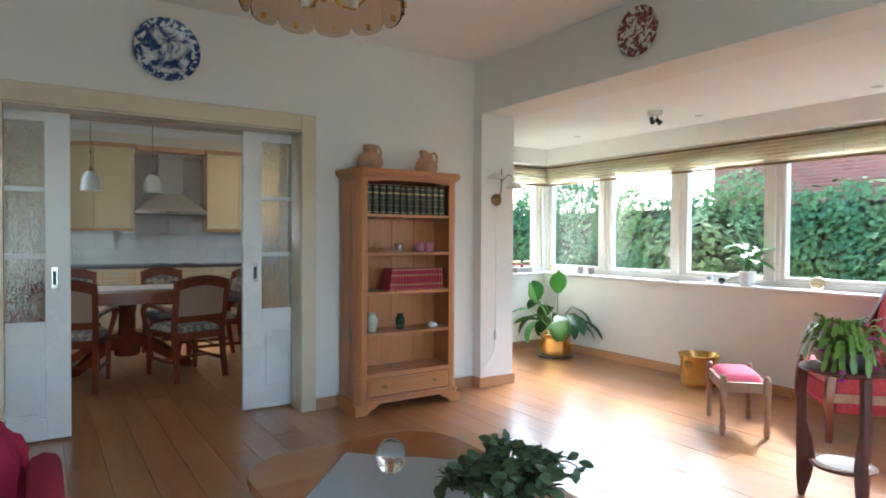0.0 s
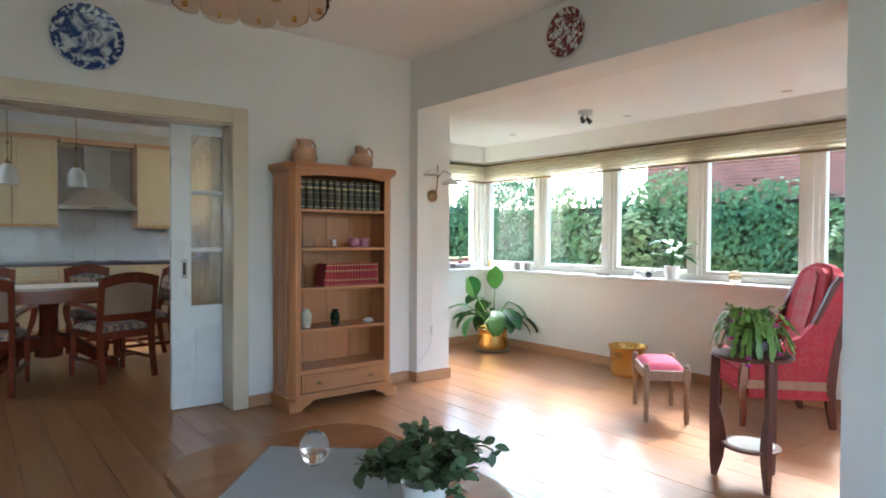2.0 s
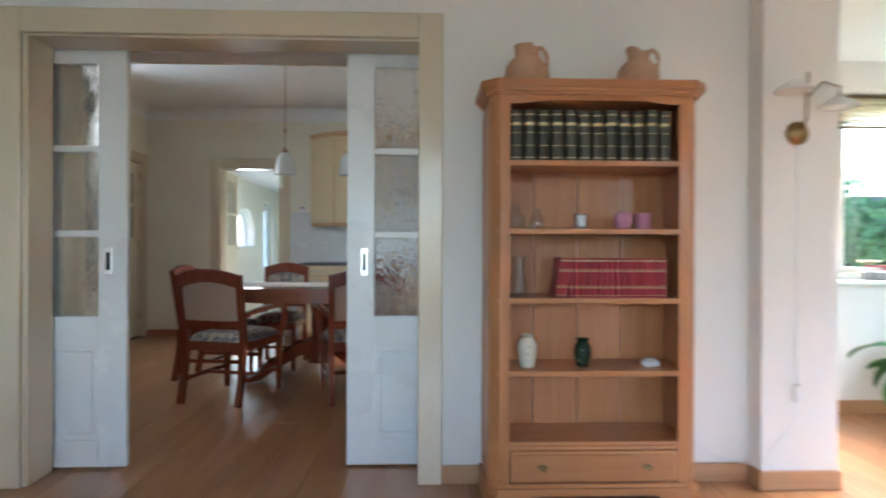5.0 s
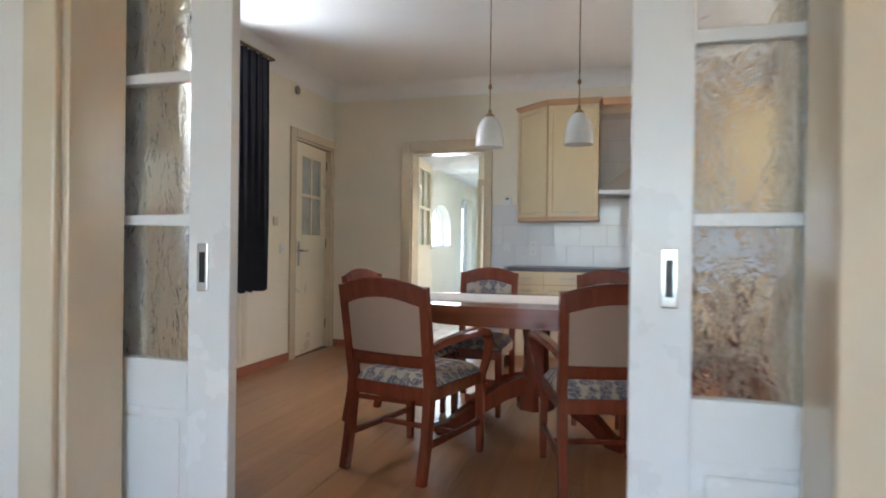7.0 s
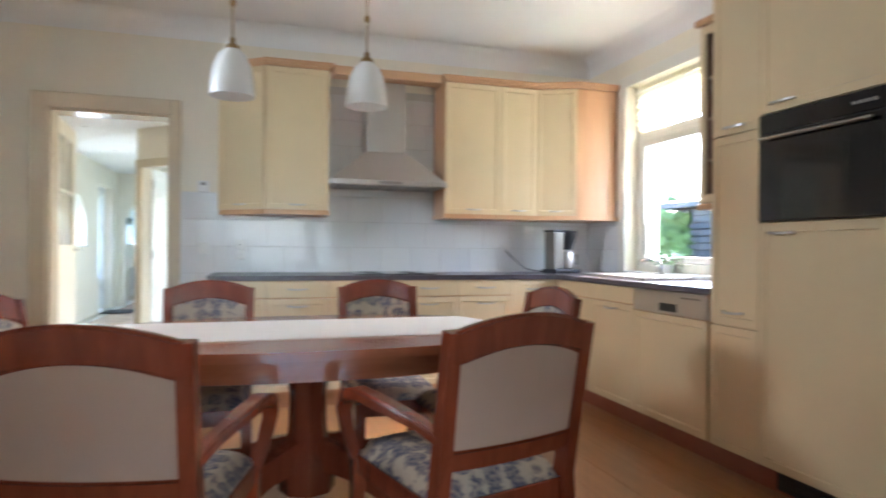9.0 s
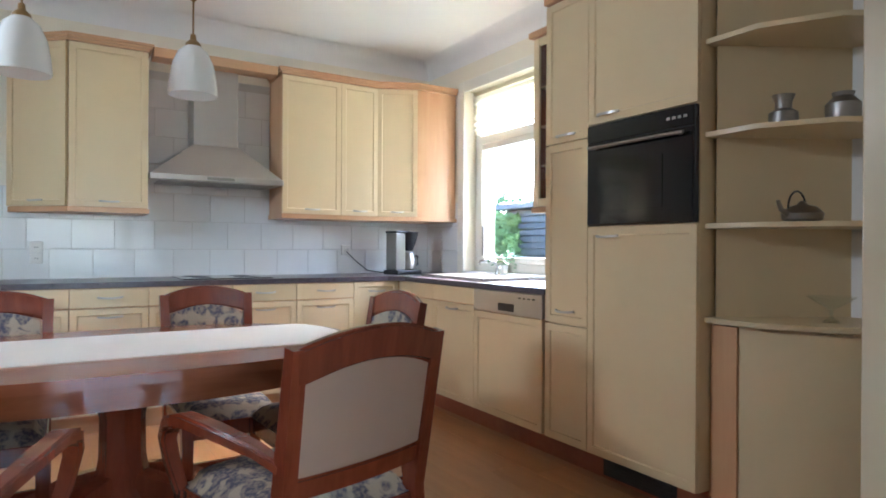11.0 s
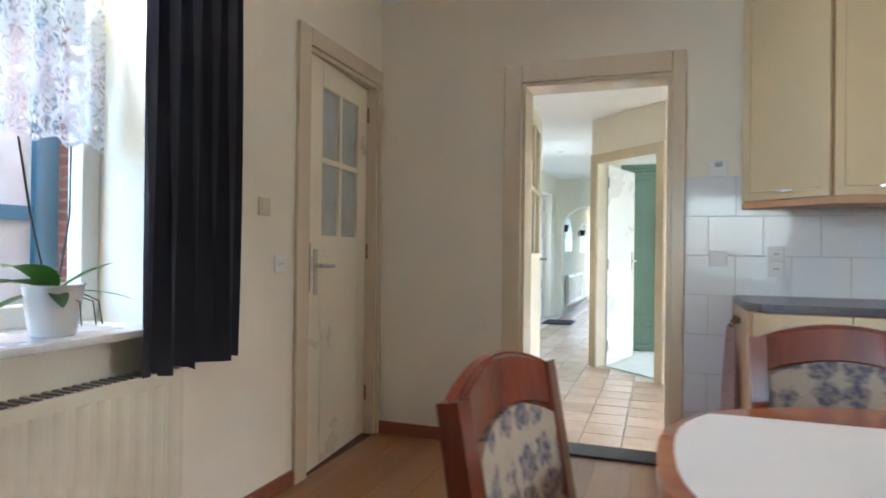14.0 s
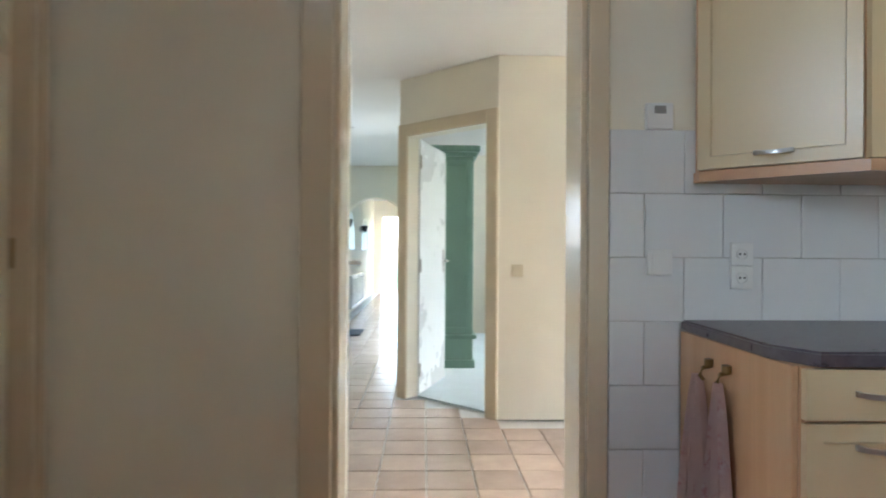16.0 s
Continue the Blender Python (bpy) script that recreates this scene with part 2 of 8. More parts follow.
M["pink_glaze"] = blotch("pink_glaze", (0.60, 0.26, 0.34), (0.50, 0.16, 0.28), (0.66, 0.36, 0.42), 40, 0.35, 0.6, 0.25)
M["book_green"] = plain("green_leather", (0.065, 0.062, 0.042), 0.5, var=0.25, fine=200, bump=0.3, rnd=0.25)
M["book_red"] = plain("red_leather", (0.36, 0.02, 0.035), 0.45, var=0.15, fine=200, bump=0.2, rnd=0.15)
M["gilt"] = plain("gilt", (0.55, 0.42, 0.22), 0.4, 0.6, var=0.15)
M["paper"] = plain("page_edge", (0.66, 0.58, 0.42), 0.9, var=0.1)
M["opal"] = plain("opal_glass", (0.84, 0.83, 0.80), 0.2, var=0.02, bump=0)
M["smoked"] = thick_glass("amber_smoked_glass", (0.82, 0.66, 0.52), 0.05)
M["crystal"] = thick_glass("clear_crystal", (0.97, 0.98, 1.0), 0.0, 1.45, 0.15, 12)
M["amber_glass"] = thick_glass("amber_glass", (0.85, 0.70, 0.45), 0.02, 1.45)
M["clear"] = glass("clear_glass", (0.97, 0.985, 0.98))
M["pane"] = glass("window_glass", (0.96, 0.98, 0.98))
M["frosted"] = thick_glass("cracked_ice_glass", (0.95, 0.97, 0.98), 0.02, 1.30, 0.5, 22)
M["hazy"] = plain("hazy_pane", (0.50, 0.52, 0.50), 0.15, var=0.15, big=6, bump=0.1)
M["leaf"] = plain("plant_leaf", (0.08, 0.23, 0.06), 0.35, var=0.35, big=6, fine=40, bump=0.2, rnd=0.2)
M["leaf_light"] = plain("young_leaf", (0.12, 0.27, 0.045), 0.5, var=0.25, big=6, fine=40, bump=0.2)
M["leaf_dark"] = plain("succulent_leaf", (0.13, 0.19, 0.085), 0.4, var=0.35, big=9, fine=40, bump=0.2)
M["leaf_cactus"] = plain("hanging_cactus_leaf", (0.18, 0.29, 0.05), 0.4, var=0.35, big=9, fine=40, bump=0.2)
M["petal"] = plain("magenta_petal", (0.45, 0.02, 0.28), 0.5, var=0.15)
M["stem"] = plain("stem", (0.08, 0.06, 0.035), 0.6, var=0.2)
# soil in pots; also the near-black hedge cores and shed body
M["soil"] = plain("soil_and_dark_core", (0.03, 0.02, 0.014), 0.95, var=0.4, fine=120, bump=0.8)
M["beige_plastic"] = plain("beige_switch", (0.66, 0.58, 0.42), 0.35, var=0.03, bump=0)
M["white_plastic"] = plain("white_plastic", (0.80, 0.79, 0.76), 0.3, var=0.02, bump=0)
M["radiator"] = plain("cream_enamel", (0.74, 0.68, 0.54), 0.3, var=0.03, bump=0.02)
M["sage"] = plain("sage_green_paint", (0.20, 0.31, 0.245), 0.45, var=0.08, bump=0.1)
M["carpet"] = plain("pale_bedroom_carpet", (0.58, 0.64, 0.66), 0.95, var=0.06, fine=240, bump=0.6)
M["towel"] = blotch("pink_tea_towel", (0.70, 0.49, 0.43), (0.60, 0.28, 0.25), (0.72, 0.54, 0.49), 13, 0.45, 0.7)
M["mat"] = plain("door_mat", (0.03, 0.03, 0.032), 0.95, var=0.3, fine=300, bump=0.8)
M["roof"] = plain("roof_tile", (0.16, 0.075, 0.05), 0.8, var=0.25)
M["grass"] = plain("lawn", (0.05, 0.075, 0.028), 0.95, var=0.35, big=1.2, fine=40, bump=0.8)
M["blue_paint"] = plain("teal_joinery_paint", (0.05, 0.14, 0.19), 0.4, var=0.1)
M["dark_slat"] = plain("dark_slat", (0.05, 0.055, 0.065), 0.6, var=0.2)
M["rust"] = plain("rusty_red_paint", (0.35, 0.07, 0.05), 0.5, var=0.2)
M["floor_under"] = plain("subfloor", (0.10, 0.05, 0.025), 0.8, var=0.2)


def leaf_mat(name, c1, c2, c3):
    """Foliage: each leaf its own shade."""
    m, nt, b = start(name, 0.7, spec=0.2)
    g = nt.nodes.new("ShaderNodeNewGeometry")
    v = coords(nt)
    c = link_mix(nt, g.outputs["Random Per Island"], c1, c2)
    c = link_mix(nt, ramp(nt, noise_tex(nt, v, 0.9, 3), 0.42, 0.62), c, c3)
    nt.links.new(c, b.inputs["Base Color"])
    b.inputs["Subsurface Weight"].default_value = 0.0
    return m


M["ivy"] = leaf_mat("ivy_leaf", (0.03, 0.08, 0.032), (0.075, 0.15, 0.055), (0.12, 0.18, 0.06))
M["bush"] = leaf_mat("shrub_leaf", (0.05, 0.095, 0.03), (0.10, 0.155, 0.045), (0.14, 0.165, 0.05))


def plate_mat(name, ground, ink, rim_scale, centre_scale, lo, hi):
    """Painted plate: a rim band and a figured middle, laid out by the distance from its centre."""
    m, nt, b = start(name, 0.15)
    v = coords(nt, shift=False)
    sep = nt.nodes.new("ShaderNodeVectorMath")
    sep.operation = 'LENGTH'
    nt.links.new(v, sep.inputs[0])
    n = noise_tex(nt, v, centre_scale, 4, 0.6, 1.0)
    fig = link_mix(nt, ramp(nt, n, lo, hi), ground, ink)
    rimn = noise_tex(nt, v, rim_scale, 2, 0.5)
    rim = link_mix(nt, ramp(nt, rimn, 0.42, 0.5), ground, ink)
    c = link_mix(nt, ramp(nt, sep.outputs["Value"], 0.72, 0.75), fig, rim)
    nt.links.new(c, b.inputs["Base Color"])
    return m


M["delft"] = plate_mat("blue_painted_china", (0.66, 0.70, 0.74), (0.03, 0.06, 0.20), 7.0, 2.2, 0.42, 0.56)
M["rose_china"] = plate_mat("brown_rose_china", (0.72, 0.68, 0.62), (0.20, 0.05, 0.05), 5.0, 4.5, 0.44, 0.54)


# ---- mesh helpers ----
def bx(bm, x0, x1, y0, y1, z0, z1, bev=0.0, m=None):
    vs = bmesh.ops.create_cube(bm, size=1.0, matrix=Matrix.Translation(((x0 + x1) / 2, (y0 + y1) / 2, (z0 + z1) / 2)) @ Matrix.Diagonal((abs(x1 - x0), abs(y1 - y0), abs(z1 - z0), 1)))["verts"]
    if bev:
        es = list({e for v in vs for e in v.link_edges})
        out = bmesh.ops.bevel(bm, geom=es, offset=bev, segments=2, profile=0.5, affect='EDGES')
        vs = list({v for f in out["faces"] for v in f.verts} | {v for v in vs if v.is_valid})
    if m is not None:
        bmesh.ops.transform(bm, matrix=m, verts=vs)
    return vs


def box_bm(x0, x1, y0, y1, z0, z1, bev=0.0):
    bm = bmesh.new()
    bx(bm, x0, x1, y0, y1, z0, z1, bev)
    return bm


def lathe(bm, profile, seg=24, at=(0, 0, 0), close=False):
    """Turn a profile of (radius, height) round the z axis."""
    rings = []
    for r, z in profile:
        rings.append([bm.verts.new((at[0] + r * math.cos(2 * math.pi * i / seg), at[1] + r * math.sin(2 * math.pi * i / seg), at[2] + z)) for i in range(seg)])
    for a, b in zip(rings, rings[1:]):
        for i in range(seg):
            bm.faces.new((a[i], a[(i + 1) % seg], b[(i + 1) % seg], b[i]))
    bm.faces.new(list(reversed(rings[0])))
    bm.faces.new(rings[-1])
    return bm


def tube(bm, pts, r, seg=8, r2=None):
    """A round bar along points; r2 is its radius at the far end."""
    pts = [Vector(p) for p in pts]
    rings = []
    for i, p in enumerate(pts):
        d = (pts[min(i + 1, len(pts) - 1)] - pts[max(i - 1, 0)]).normalized()
        q = d.to_track_quat('Z', 'Y')
        rr = r if r2 is None else r + (r2 - r) * i / (len(pts) - 1)
        rings.append([bm.verts.new(p + q @ Vector((rr * math.cos(2 * math.pi * k / seg), rr * math.sin(2 * math.pi * k / seg), 0))) for k in range(seg)])
    for a, b in zip(rings, rings[1:]):
        for k in range(seg):
            bm.faces.new((a[k], a[(k + 1) % seg], b[(k + 1) % seg], b[k]))
    bm.faces.new(list(reversed(rings[0])))
    bm.faces.new(rings[-1])
    return bm


def prism(bm, outline, z0, z1, m=None):
    """An upright prism over a closed outline of (x, y)."""
    lo = [bm.verts.new((x, y, z0)) for x, y in outline]
    hi = [bm.verts.new((x, y, z1)) for x, y in outline]
    n = len(lo)
    for i in range(n):
        bm.faces.new((lo[i], lo[(i + 1) % n], hi[(i + 1) % n], hi[i]))
    bm.faces.new(list(reversed(lo)))
    bm.faces.new(hi)
    if m is not None:
        bmesh.ops.transform(bm, matrix=m, verts=lo + hi)
    return bm


def sweep(bm, pts, wide, thick, side=(0, 1, 0)):
    """A flat bar along points, of that width along `side` and that thickness across."""
    pts, s = [Vector(p) for p in pts], Vector(side).normalized()
    rings = []
    for i, p in enumerate(pts):
        d = (pts[min(i + 1, len(pts) - 1)] - pts[max(i - 1, 0)]).normalized()
        u = d.cross(s).normalized()
        w = wide[i] if isinstance(wide, (list, tuple)) else wide
        h = thick[i] if isinstance(thick, (list, tuple)) else thick
        rings.append([bm.verts.new(p + s * a * w / 2 + u * b * h / 2) for a, b in ((-1, -1), (1, -1), (1, 1), (-1, 1))])
    for a, b in zip(rings, rings[1:]):
        for k in range(4):
            bm.faces.new((a[k], a[(k + 1) % 4], b[(k + 1) % 4], b[k]))
    bm.faces.new(list(reversed(rings[0])))
    bm.faces.new(rings[-1])
    return bm


def finish(bm, smooth=True, angle=40):
    bmesh.ops.recalc_face_normals(bm, faces=bm.faces)
    for f in bm.faces:
        f.smooth = smooth
    if smooth:
        for e in bm.edges:
            if len(e.link_faces) == 2:
                bend = e.calc_face_angle(0)
                p, q = sorted(f.calc_area() for f in e.link_faces)
                if bend > radians(angle) or (bend > radians(7) and q > 5 * p):
                    e.smooth = False
    return bm


def part(name, bm, material, parent=None, label="", smooth=True, loc=None):
    finish(bm, smooth)
    me = bpy.data.meshes.new(name)
    bm.to_mesh(me)
    bm.free()
    me.materials.append(M[material])
    ob = new(name, me)
    if parent is not None:
        ob.parent = parent
    if label:
        ob["label"] = label
    if loc is not None:
        ob.matrix_basis = loc
    return ob


def thing(name, m, label, category, group=""):
    """An Empty at the base of a thing; its parts are built round its origin."""
    ob = new(name)
    ob.empty_display_size = 0.1
    ob.matrix_basis = m
    return tagged(ob, label, category, group)


def piece(name, me, parent, m):
    ob = new(name, me)
    ob.parent = parent
    ob.matrix_basis = m
    return ob


def mesh_of(name, bm, material, smooth=True):
    finish(bm, smooth)
    me = bpy.data.meshes.new(name)
    bm.to_mesh(me)
    bm.free()
    me.materials.append(M[material])
    return me


def structure(name, bm, material, label="", smooth=False):
    return tagged(part(name, bm, material, None, smooth=smooth), label, "", "", "structure")


def wall(bm, axis, a0, a1, d0, d1, z0, z1, holes=()):
    """A wall along an axis from a0 to a1, d0 to d1 thick, with rectangular holes (a, b, low, high) through it."""
    def put(p, q, lo, hi):
        if q - p > 1e-4 and hi - lo > 1e-4:
            bx(bm, *((p, q, d0, d1) if axis == "x" else (d0, d1, p, q)), lo, hi)
    at = a0
    for p, q, lo, hi in sorted(holes):
        put(at, p, z0, z1)
        put(p, q, z0, lo)
        put(p, q, hi, z1)
        at = q
    put(at, a1, z0, z1)


def ring_frame(bm, axis, a0, a1, d0, d1, z0, z1, w, bottom=True, bev=0.006):
    """Four bars round an opening, of width w, lying inside a0..a1, z0..z1."""
    def put(p, q, lo, hi):
        bx(bm, *((p, q, d0, d1) if axis == "x" else (d0, d1, p, q)), lo, hi, bev)
    put(a0, a0 + w, z0, z1)
    put(a1 - w, a1, z0, z1)
    put(a0 + w, a1 - w, z1 - w, z1)
    if bottom:
        put(a0 + w, a1 - w, z0, z0 + w)

# ---- the shell ----
H, HB, HH = 2.755, 2.315, 2.42          # ceilings: rooms, bay, hall
WX, EX, BX, KX = -1.58, 3.29, 5.19, 3.52   # west wall, east wall of the living room, bay wall, east wall of the kitchen
N0, N1, KN = 4.01, 4.45, 8.78         # the wall between the rooms, the kitchen's north wall
BN, BS, SY = 5.15, -0.30, -2.2        # bay north and south, south wall

ground = box_bm(-60, 80, -60, 80, -0.5, -0.25)
structure("ground", ground, "grass", "mown green lawn around the house")

floor_slab = box_bm(-1.9, 3.52, -2.5, 8.98, -0.2, -0.012)
bx(floor_slab, 3.52, 5.3, BS - 0.2, BN + 0.2, -0.2, -0.012)
structure("floor", floor_slab, "floor_under", "varnished warm brown wooden plank floor")
bm = bmesh.new()
wall(bm, "x", -1.9, EX, N0, 4.19, 0, H, [(-0.015, 1.77, 0, 2.035)])
wall(bm, "x", -1.9, 3.82, 4.29, N1, 0, H, [(-0.015, 1.77, 0, 2.035)])
bx(bm, -1.9, -0.86, 4.19, 4.29, 0, H)
bx(bm, 2.42, EX, 4.19, 4.29, 0, H)
bx(bm, -0.86, 2.42, 4.19, 4.29, 2.085, H)
structure("wall_middle", bm, "wall", "off-white plastered wall with a wide sliding-door opening")
bm = bmesh.new()
bx(bm, EX, 3.64, 3.9, 4.29, 0, HB)
bx(bm, EX, 3.64, 0.45, 0.70, 0, HB)
bx(bm, EX, 3.64, 0.45, 4.29, HB, H)
wall(bm, "y", SY - 0.3, 0.45, EX, 3.64, 0, H)
structure("wall_east_living", bm, "wall", "off-white plastered pilasters and beam before the bay")
bm = bmesh.new()
wall(bm, "x", -1.9, EX, SY - 0.3, SY, 0, H, [(-0.6, 2.6, 0.5, 2.35)])
structure("wall_south", bm, "wall", "off-white plastered wall with a wide window")
bm = bmesh.new()
wall(bm, "y", SY, N0, WX - 0.32, WX, 0, H)
structure("wall_west_living", bm, "wall", "off-white plastered wall")
bm = bmesh.new()
wall(bm, "y", BS - 0.28, BN + 0.28, BX, 5.47, -0.2, HB, [(BS + 0.05, BN + 0.2, 0.87, 2.13)])
wall(bm, "x", 3.5, BX, BN, BN + 0.28, -0.2, HB, [(3.82, BX, 0.87, 2.13)])
wall(bm, "x", 3.5, BX, BS - 0.28, BS, -0.2, HB, [(3.9, BX - 0.1, 0.87, 2.13)])
bx(bm, 3.64, 3.82, 4.29, BN, 0, HB)
structure("wall_bay", bm, "wall", "off-white plastered low wall of the bay under a band of windows")
bm = bmesh.new()
wall(bm, "y", N1, KN, WX - 0.32, WX, 0, H, [(5.85, 7.0, 0.82, 2.5), (7.96, 8.74, 0, 2.10)])
structure("wall_west_kitchen", bm, "wall_kitchen", "cream plastered wall with a deep window and a door")
bm = bmesh.new()
wall(bm, "y", N1, KN + 0.2, KX, 3.82, 0, H, [(6.95, 8.18, 0.93, 2.40)])
structure("wall_east_kitchen", bm, "wall_kitchen", "cream plastered wall with a window over the sink")
bm = bmesh.new()
wall(bm, "x", -1.9, 3.52, KN, KN + 0.2, 0, H, [(-0.70, 0.09, 0, 2.055)])
structure("wall_north_kitchen", bm, "wall_kitchen", "cream plastered wall with a doorway to the hall")
bm = bmesh.new()
bx(bm, -1.9, 3.64, SY - 0.3, N1, H, H + 0.2)
structure("ceiling_living", bm, "ceiling", "cream-white plastered ceiling")
structure("ceiling_bay", box_bm(3.64, 5.47, BS - 0.28, BN + 0.28, HB, HB + 0.2), "ceiling", "white flat ceiling of the bay")
# unseen overhang, added to cut the skylight outside the kitchen's west window
structure("roof_eaves", box_bm(-2.55, -1.9, SY - 0.5, 9.2, H + 0.2, H + 0.32), "white_paint", "unseen white eaves added to shade the west side")
structure("ceiling_kitchen", box_bm(-1.9, 3.82, N1, KN + 0.2, H, H + 0.2), "ceiling", "white plastered kitchen ceiling")
# cove between the kitchen's walls and ceiling
bm = bmesh.new()
for a, b, ax in ((N1, KN, "yW"), (N1, KN, "yE"), (WX, KX, "xN")):
    prof = [(0.14 * (1 - math.sin(k * math.pi / 10)), 0.14 * (1 - math.cos(k * math.pi / 10))) for k in range(6)]
    o = [(0, 0)] + [(p, q) for p, q in prof]
    rows = []
    for e in (a, b):
        ring = []
        for p, q in o:
            z = H - q if (p, q) != (0, 0) else H
            ring.append(bm.verts.new({"yW": (WX + p, e, z), "yE": (KX - p, e, z), "xN": (e, KN - p, z)}[ax]))
        rows.append(ring)
    n = len(o)
    for i in range(n):
        bm.faces.new((rows[0][i], rows[0][(i + 1) % n], rows[1][(i + 1) % n], rows[1][i]))
structure("trim_cove", bm, "ceiling", "rounded plaster cove under the ceiling", smooth=True)

# hall and bedroom shell
structure("floor_hall", box_bm(-2.2, 3.5, KN + 0.2, 24.0, -0.2, -0.012), "grout", "pale terracotta tiled hall floor")
HW = -1.74                            # hall's west wall
ARCHED = ((12.95, 14.2, 1.10, 1.85), (17.3, 18.6, 1.14, 1.82), (20.0, 21.25, 1.14, 1.82))
bm = bmesh.new()
wall(bm, "y", KN + 0.2, 23.0, HW - 0.25, HW, 0, HH, [*ARCHED, (15.0, 15.95, 0.0, 2.1)])
# rounded heads of the window openings
for y0, y1, z0, z1 in ARCHED:
    mid, rr = (y0 + y1) / 2, (y1 - y0) / 2
    for k in (-1, 1):
        arc = [(mid + k * rr * math.cos(u), z1 - 0.45 + 0.45 * math.sin(u)) for u in [n * math.pi / 20 for n in range(11)]]
        rows = [[bm.verts.new((x, y, z)) for y, z in [(mid + k * rr, z1)] + arc] for x in (HW - 0.2495, HW - 0.0005)]
        n = len(rows[0])
        for q in range(n):
            bm.faces.new((rows[0][q], rows[0][(q + 1) % n], rows[1][(q + 1) % n], rows[1][q]))
        bm.faces.new(rows[0])
        bm.faces.new(rows[1][::-1])
structure("wall_hall_west", bm, "wall_hall", "white plastered hall wall with small arched windows")
bm = bmesh.new()
wall(bm, "x", 0.075, 3.2, 10.93, 11.07, 0, HH)
wall(bm, "y", KN + 0.2, 10.93, 3.2, 3.4, 0, HH, [(9.4, 10.6, 0.9, 2.1)])
structure("wall_hall_north", bm, "wall_hall", "cream plastered hall wall")
bm = bmesh.new()
wall(bm, "y", 11.64, 23.0, -0.605, -0.465, 0, HH)
structure("wall_corridor_east", bm, "wall_hall", "white plastered corridor wall")
# slanting wall with the bedroom door
DA, DB = Vector((-0.608, 11.582, 0)), Vector((0.072, 10.925, 0))
dl, da = (DB - DA).length, math.atan2((DB - DA).y, (DB - DA).x)
DM = Matrix.Translation(DA) @ Matrix.Rotation(da, 4, 'Z')
bm = bmesh.new()
wall(bm, "x", 0.0, dl, 0.0, 0.12, 0, HH, [(0.09, dl - 0.09, 0, 1.98)])
bmesh.ops.transform(bm, matrix=DM, verts=bm.verts)
structure("wall_hall_slant", bm, "wall_hall", "cream slanting wall with a bedroom doorway")
bm = bmesh.new()
for s in (0, 1):
    a = 0.0 if s == 0 else dl - 0.09
    bx(bm, a, a + 0.09, -0.02, 0.0, 0, 2.07, 0.004)
bx(bm, 0.09, dl - 0.09, -0.02, 0.0, 1.98, 2.07, 0.004)
bmesh.ops.transform(bm, matrix=DM, verts=bm.verts)
structure("trim_bedroom_door", bm, "trim", "cream-painted door frame")
bm = bmesh.new()
# archway across the corridor
arch = [(-1.74, 0), (-1.62, 0), (-1.62, 1.55)]
cx, rr = -1.17, 0.45
arch += [(cx + rr * math.cos(t), 1.55 + rr * 0.85 * math.sin(t)) for t in [math.pi * (1 - k / 14) for k in range(1, 14)]]
arch += [(-0.72, 1.55), (-0.72, 0), (-0.605, 0), (-0.605, HH), (-1.74, HH)]
rows = []
for y in (16.35, 16.6):
    rows.append([bm.verts.new((x, y, z)) for x, z in arch])
n = len(arch)
for i in range(n):
    bm.faces.new((rows[0][i], rows[0][(i + 1) % n], rows[1][(i + 1) % n], rows[1][i]))
bm.faces.new(rows[0])
bm.faces.new(list(reversed(rows[1])))
structure("wall_arch", bm, "wall_hall", "white plastered archway across the corridor")
structure("ceiling_hall", box_bm(-2.0, 3.4, KN + 0.2, 23.2, HH, HH + 0.15), "ceiling", "white hall ceiling with small spots")
bm = bmesh.new()
wall(bm, "x", -1.99, -0.465, 23.0, 23.2, 0, HH, [(-1.5, -0.8, 0, 2.0)])
structure("wall_corridor_end", bm, "wall_hall", "white wall at the corridor's end with a doorway")
bm = bmesh.new()
wall(bm, "y", 11.07, 15.2, 3.2, 3.4, 0, HH, [(12.6, 14.4, 0.9, 2.1)])
wall(bm, "x", -0.48, 3.4, 15.2, 15.4, 0, HH)
structure("wall_bedroom", bm, "wall_hall", "white bedroom walls with a window")
bm = bmesh.new()
prism(bm, [(-0.46, 11.60), (0.08, 11.075), (3.2, 11.075), (3.2, 15.2), (-0.48, 15.2)], -0.01, 0.004)
structure("floor_bedroom", bm, "carpet", "pale blue-grey bedroom floor")

# sun-side windows of rooms only looked into from the walk; the hall's is added
def simple_window(name, axis, a0, a1, d0, d1, z0, z1, label, mid=(), w=0.06, sheet=True):
    """A glazed window: frame, uprights and panes, filling an opening."""
    win = tagged(new(name), label, "window", "", "structure")
    bm = bmesh.new()
    ring_frame(bm, axis, a0, a1, d0, d1, z0, z1, w)
    for p in mid:
        bx(bm, *((p - w / 2, p + w / 2, d0, d1) if axis == "x" else (d0, d1, p - w / 2, p + w / 2)), z0 + w, z1 - w, 0.004)
    part("window_frame", bm, "upvc", win)
    stops = [a0 + w, *[q for p in mid for q in (p - w / 2, p + w / 2)], a1 - w]
    for p, q in zip(stops[0::2], stops[1::2]):
        m = (d0 + d1) / 2
        bm = box_bm(*((p, q, m - 0.003, m + 0.003) if axis == "x" else (m - 0.003, m + 0.003, p, q)), z0 + w, z1 - w)
        o = part("pane", bm, "pane", win, smooth=False)
        o.visible_shadow = False
    return win


simple_window("window_south", "x", -0.6, 2.6, SY - 0.2, SY - 0.12, 0.5, 2.35, "wide cream-framed living-room window", (0.45, 1.55))
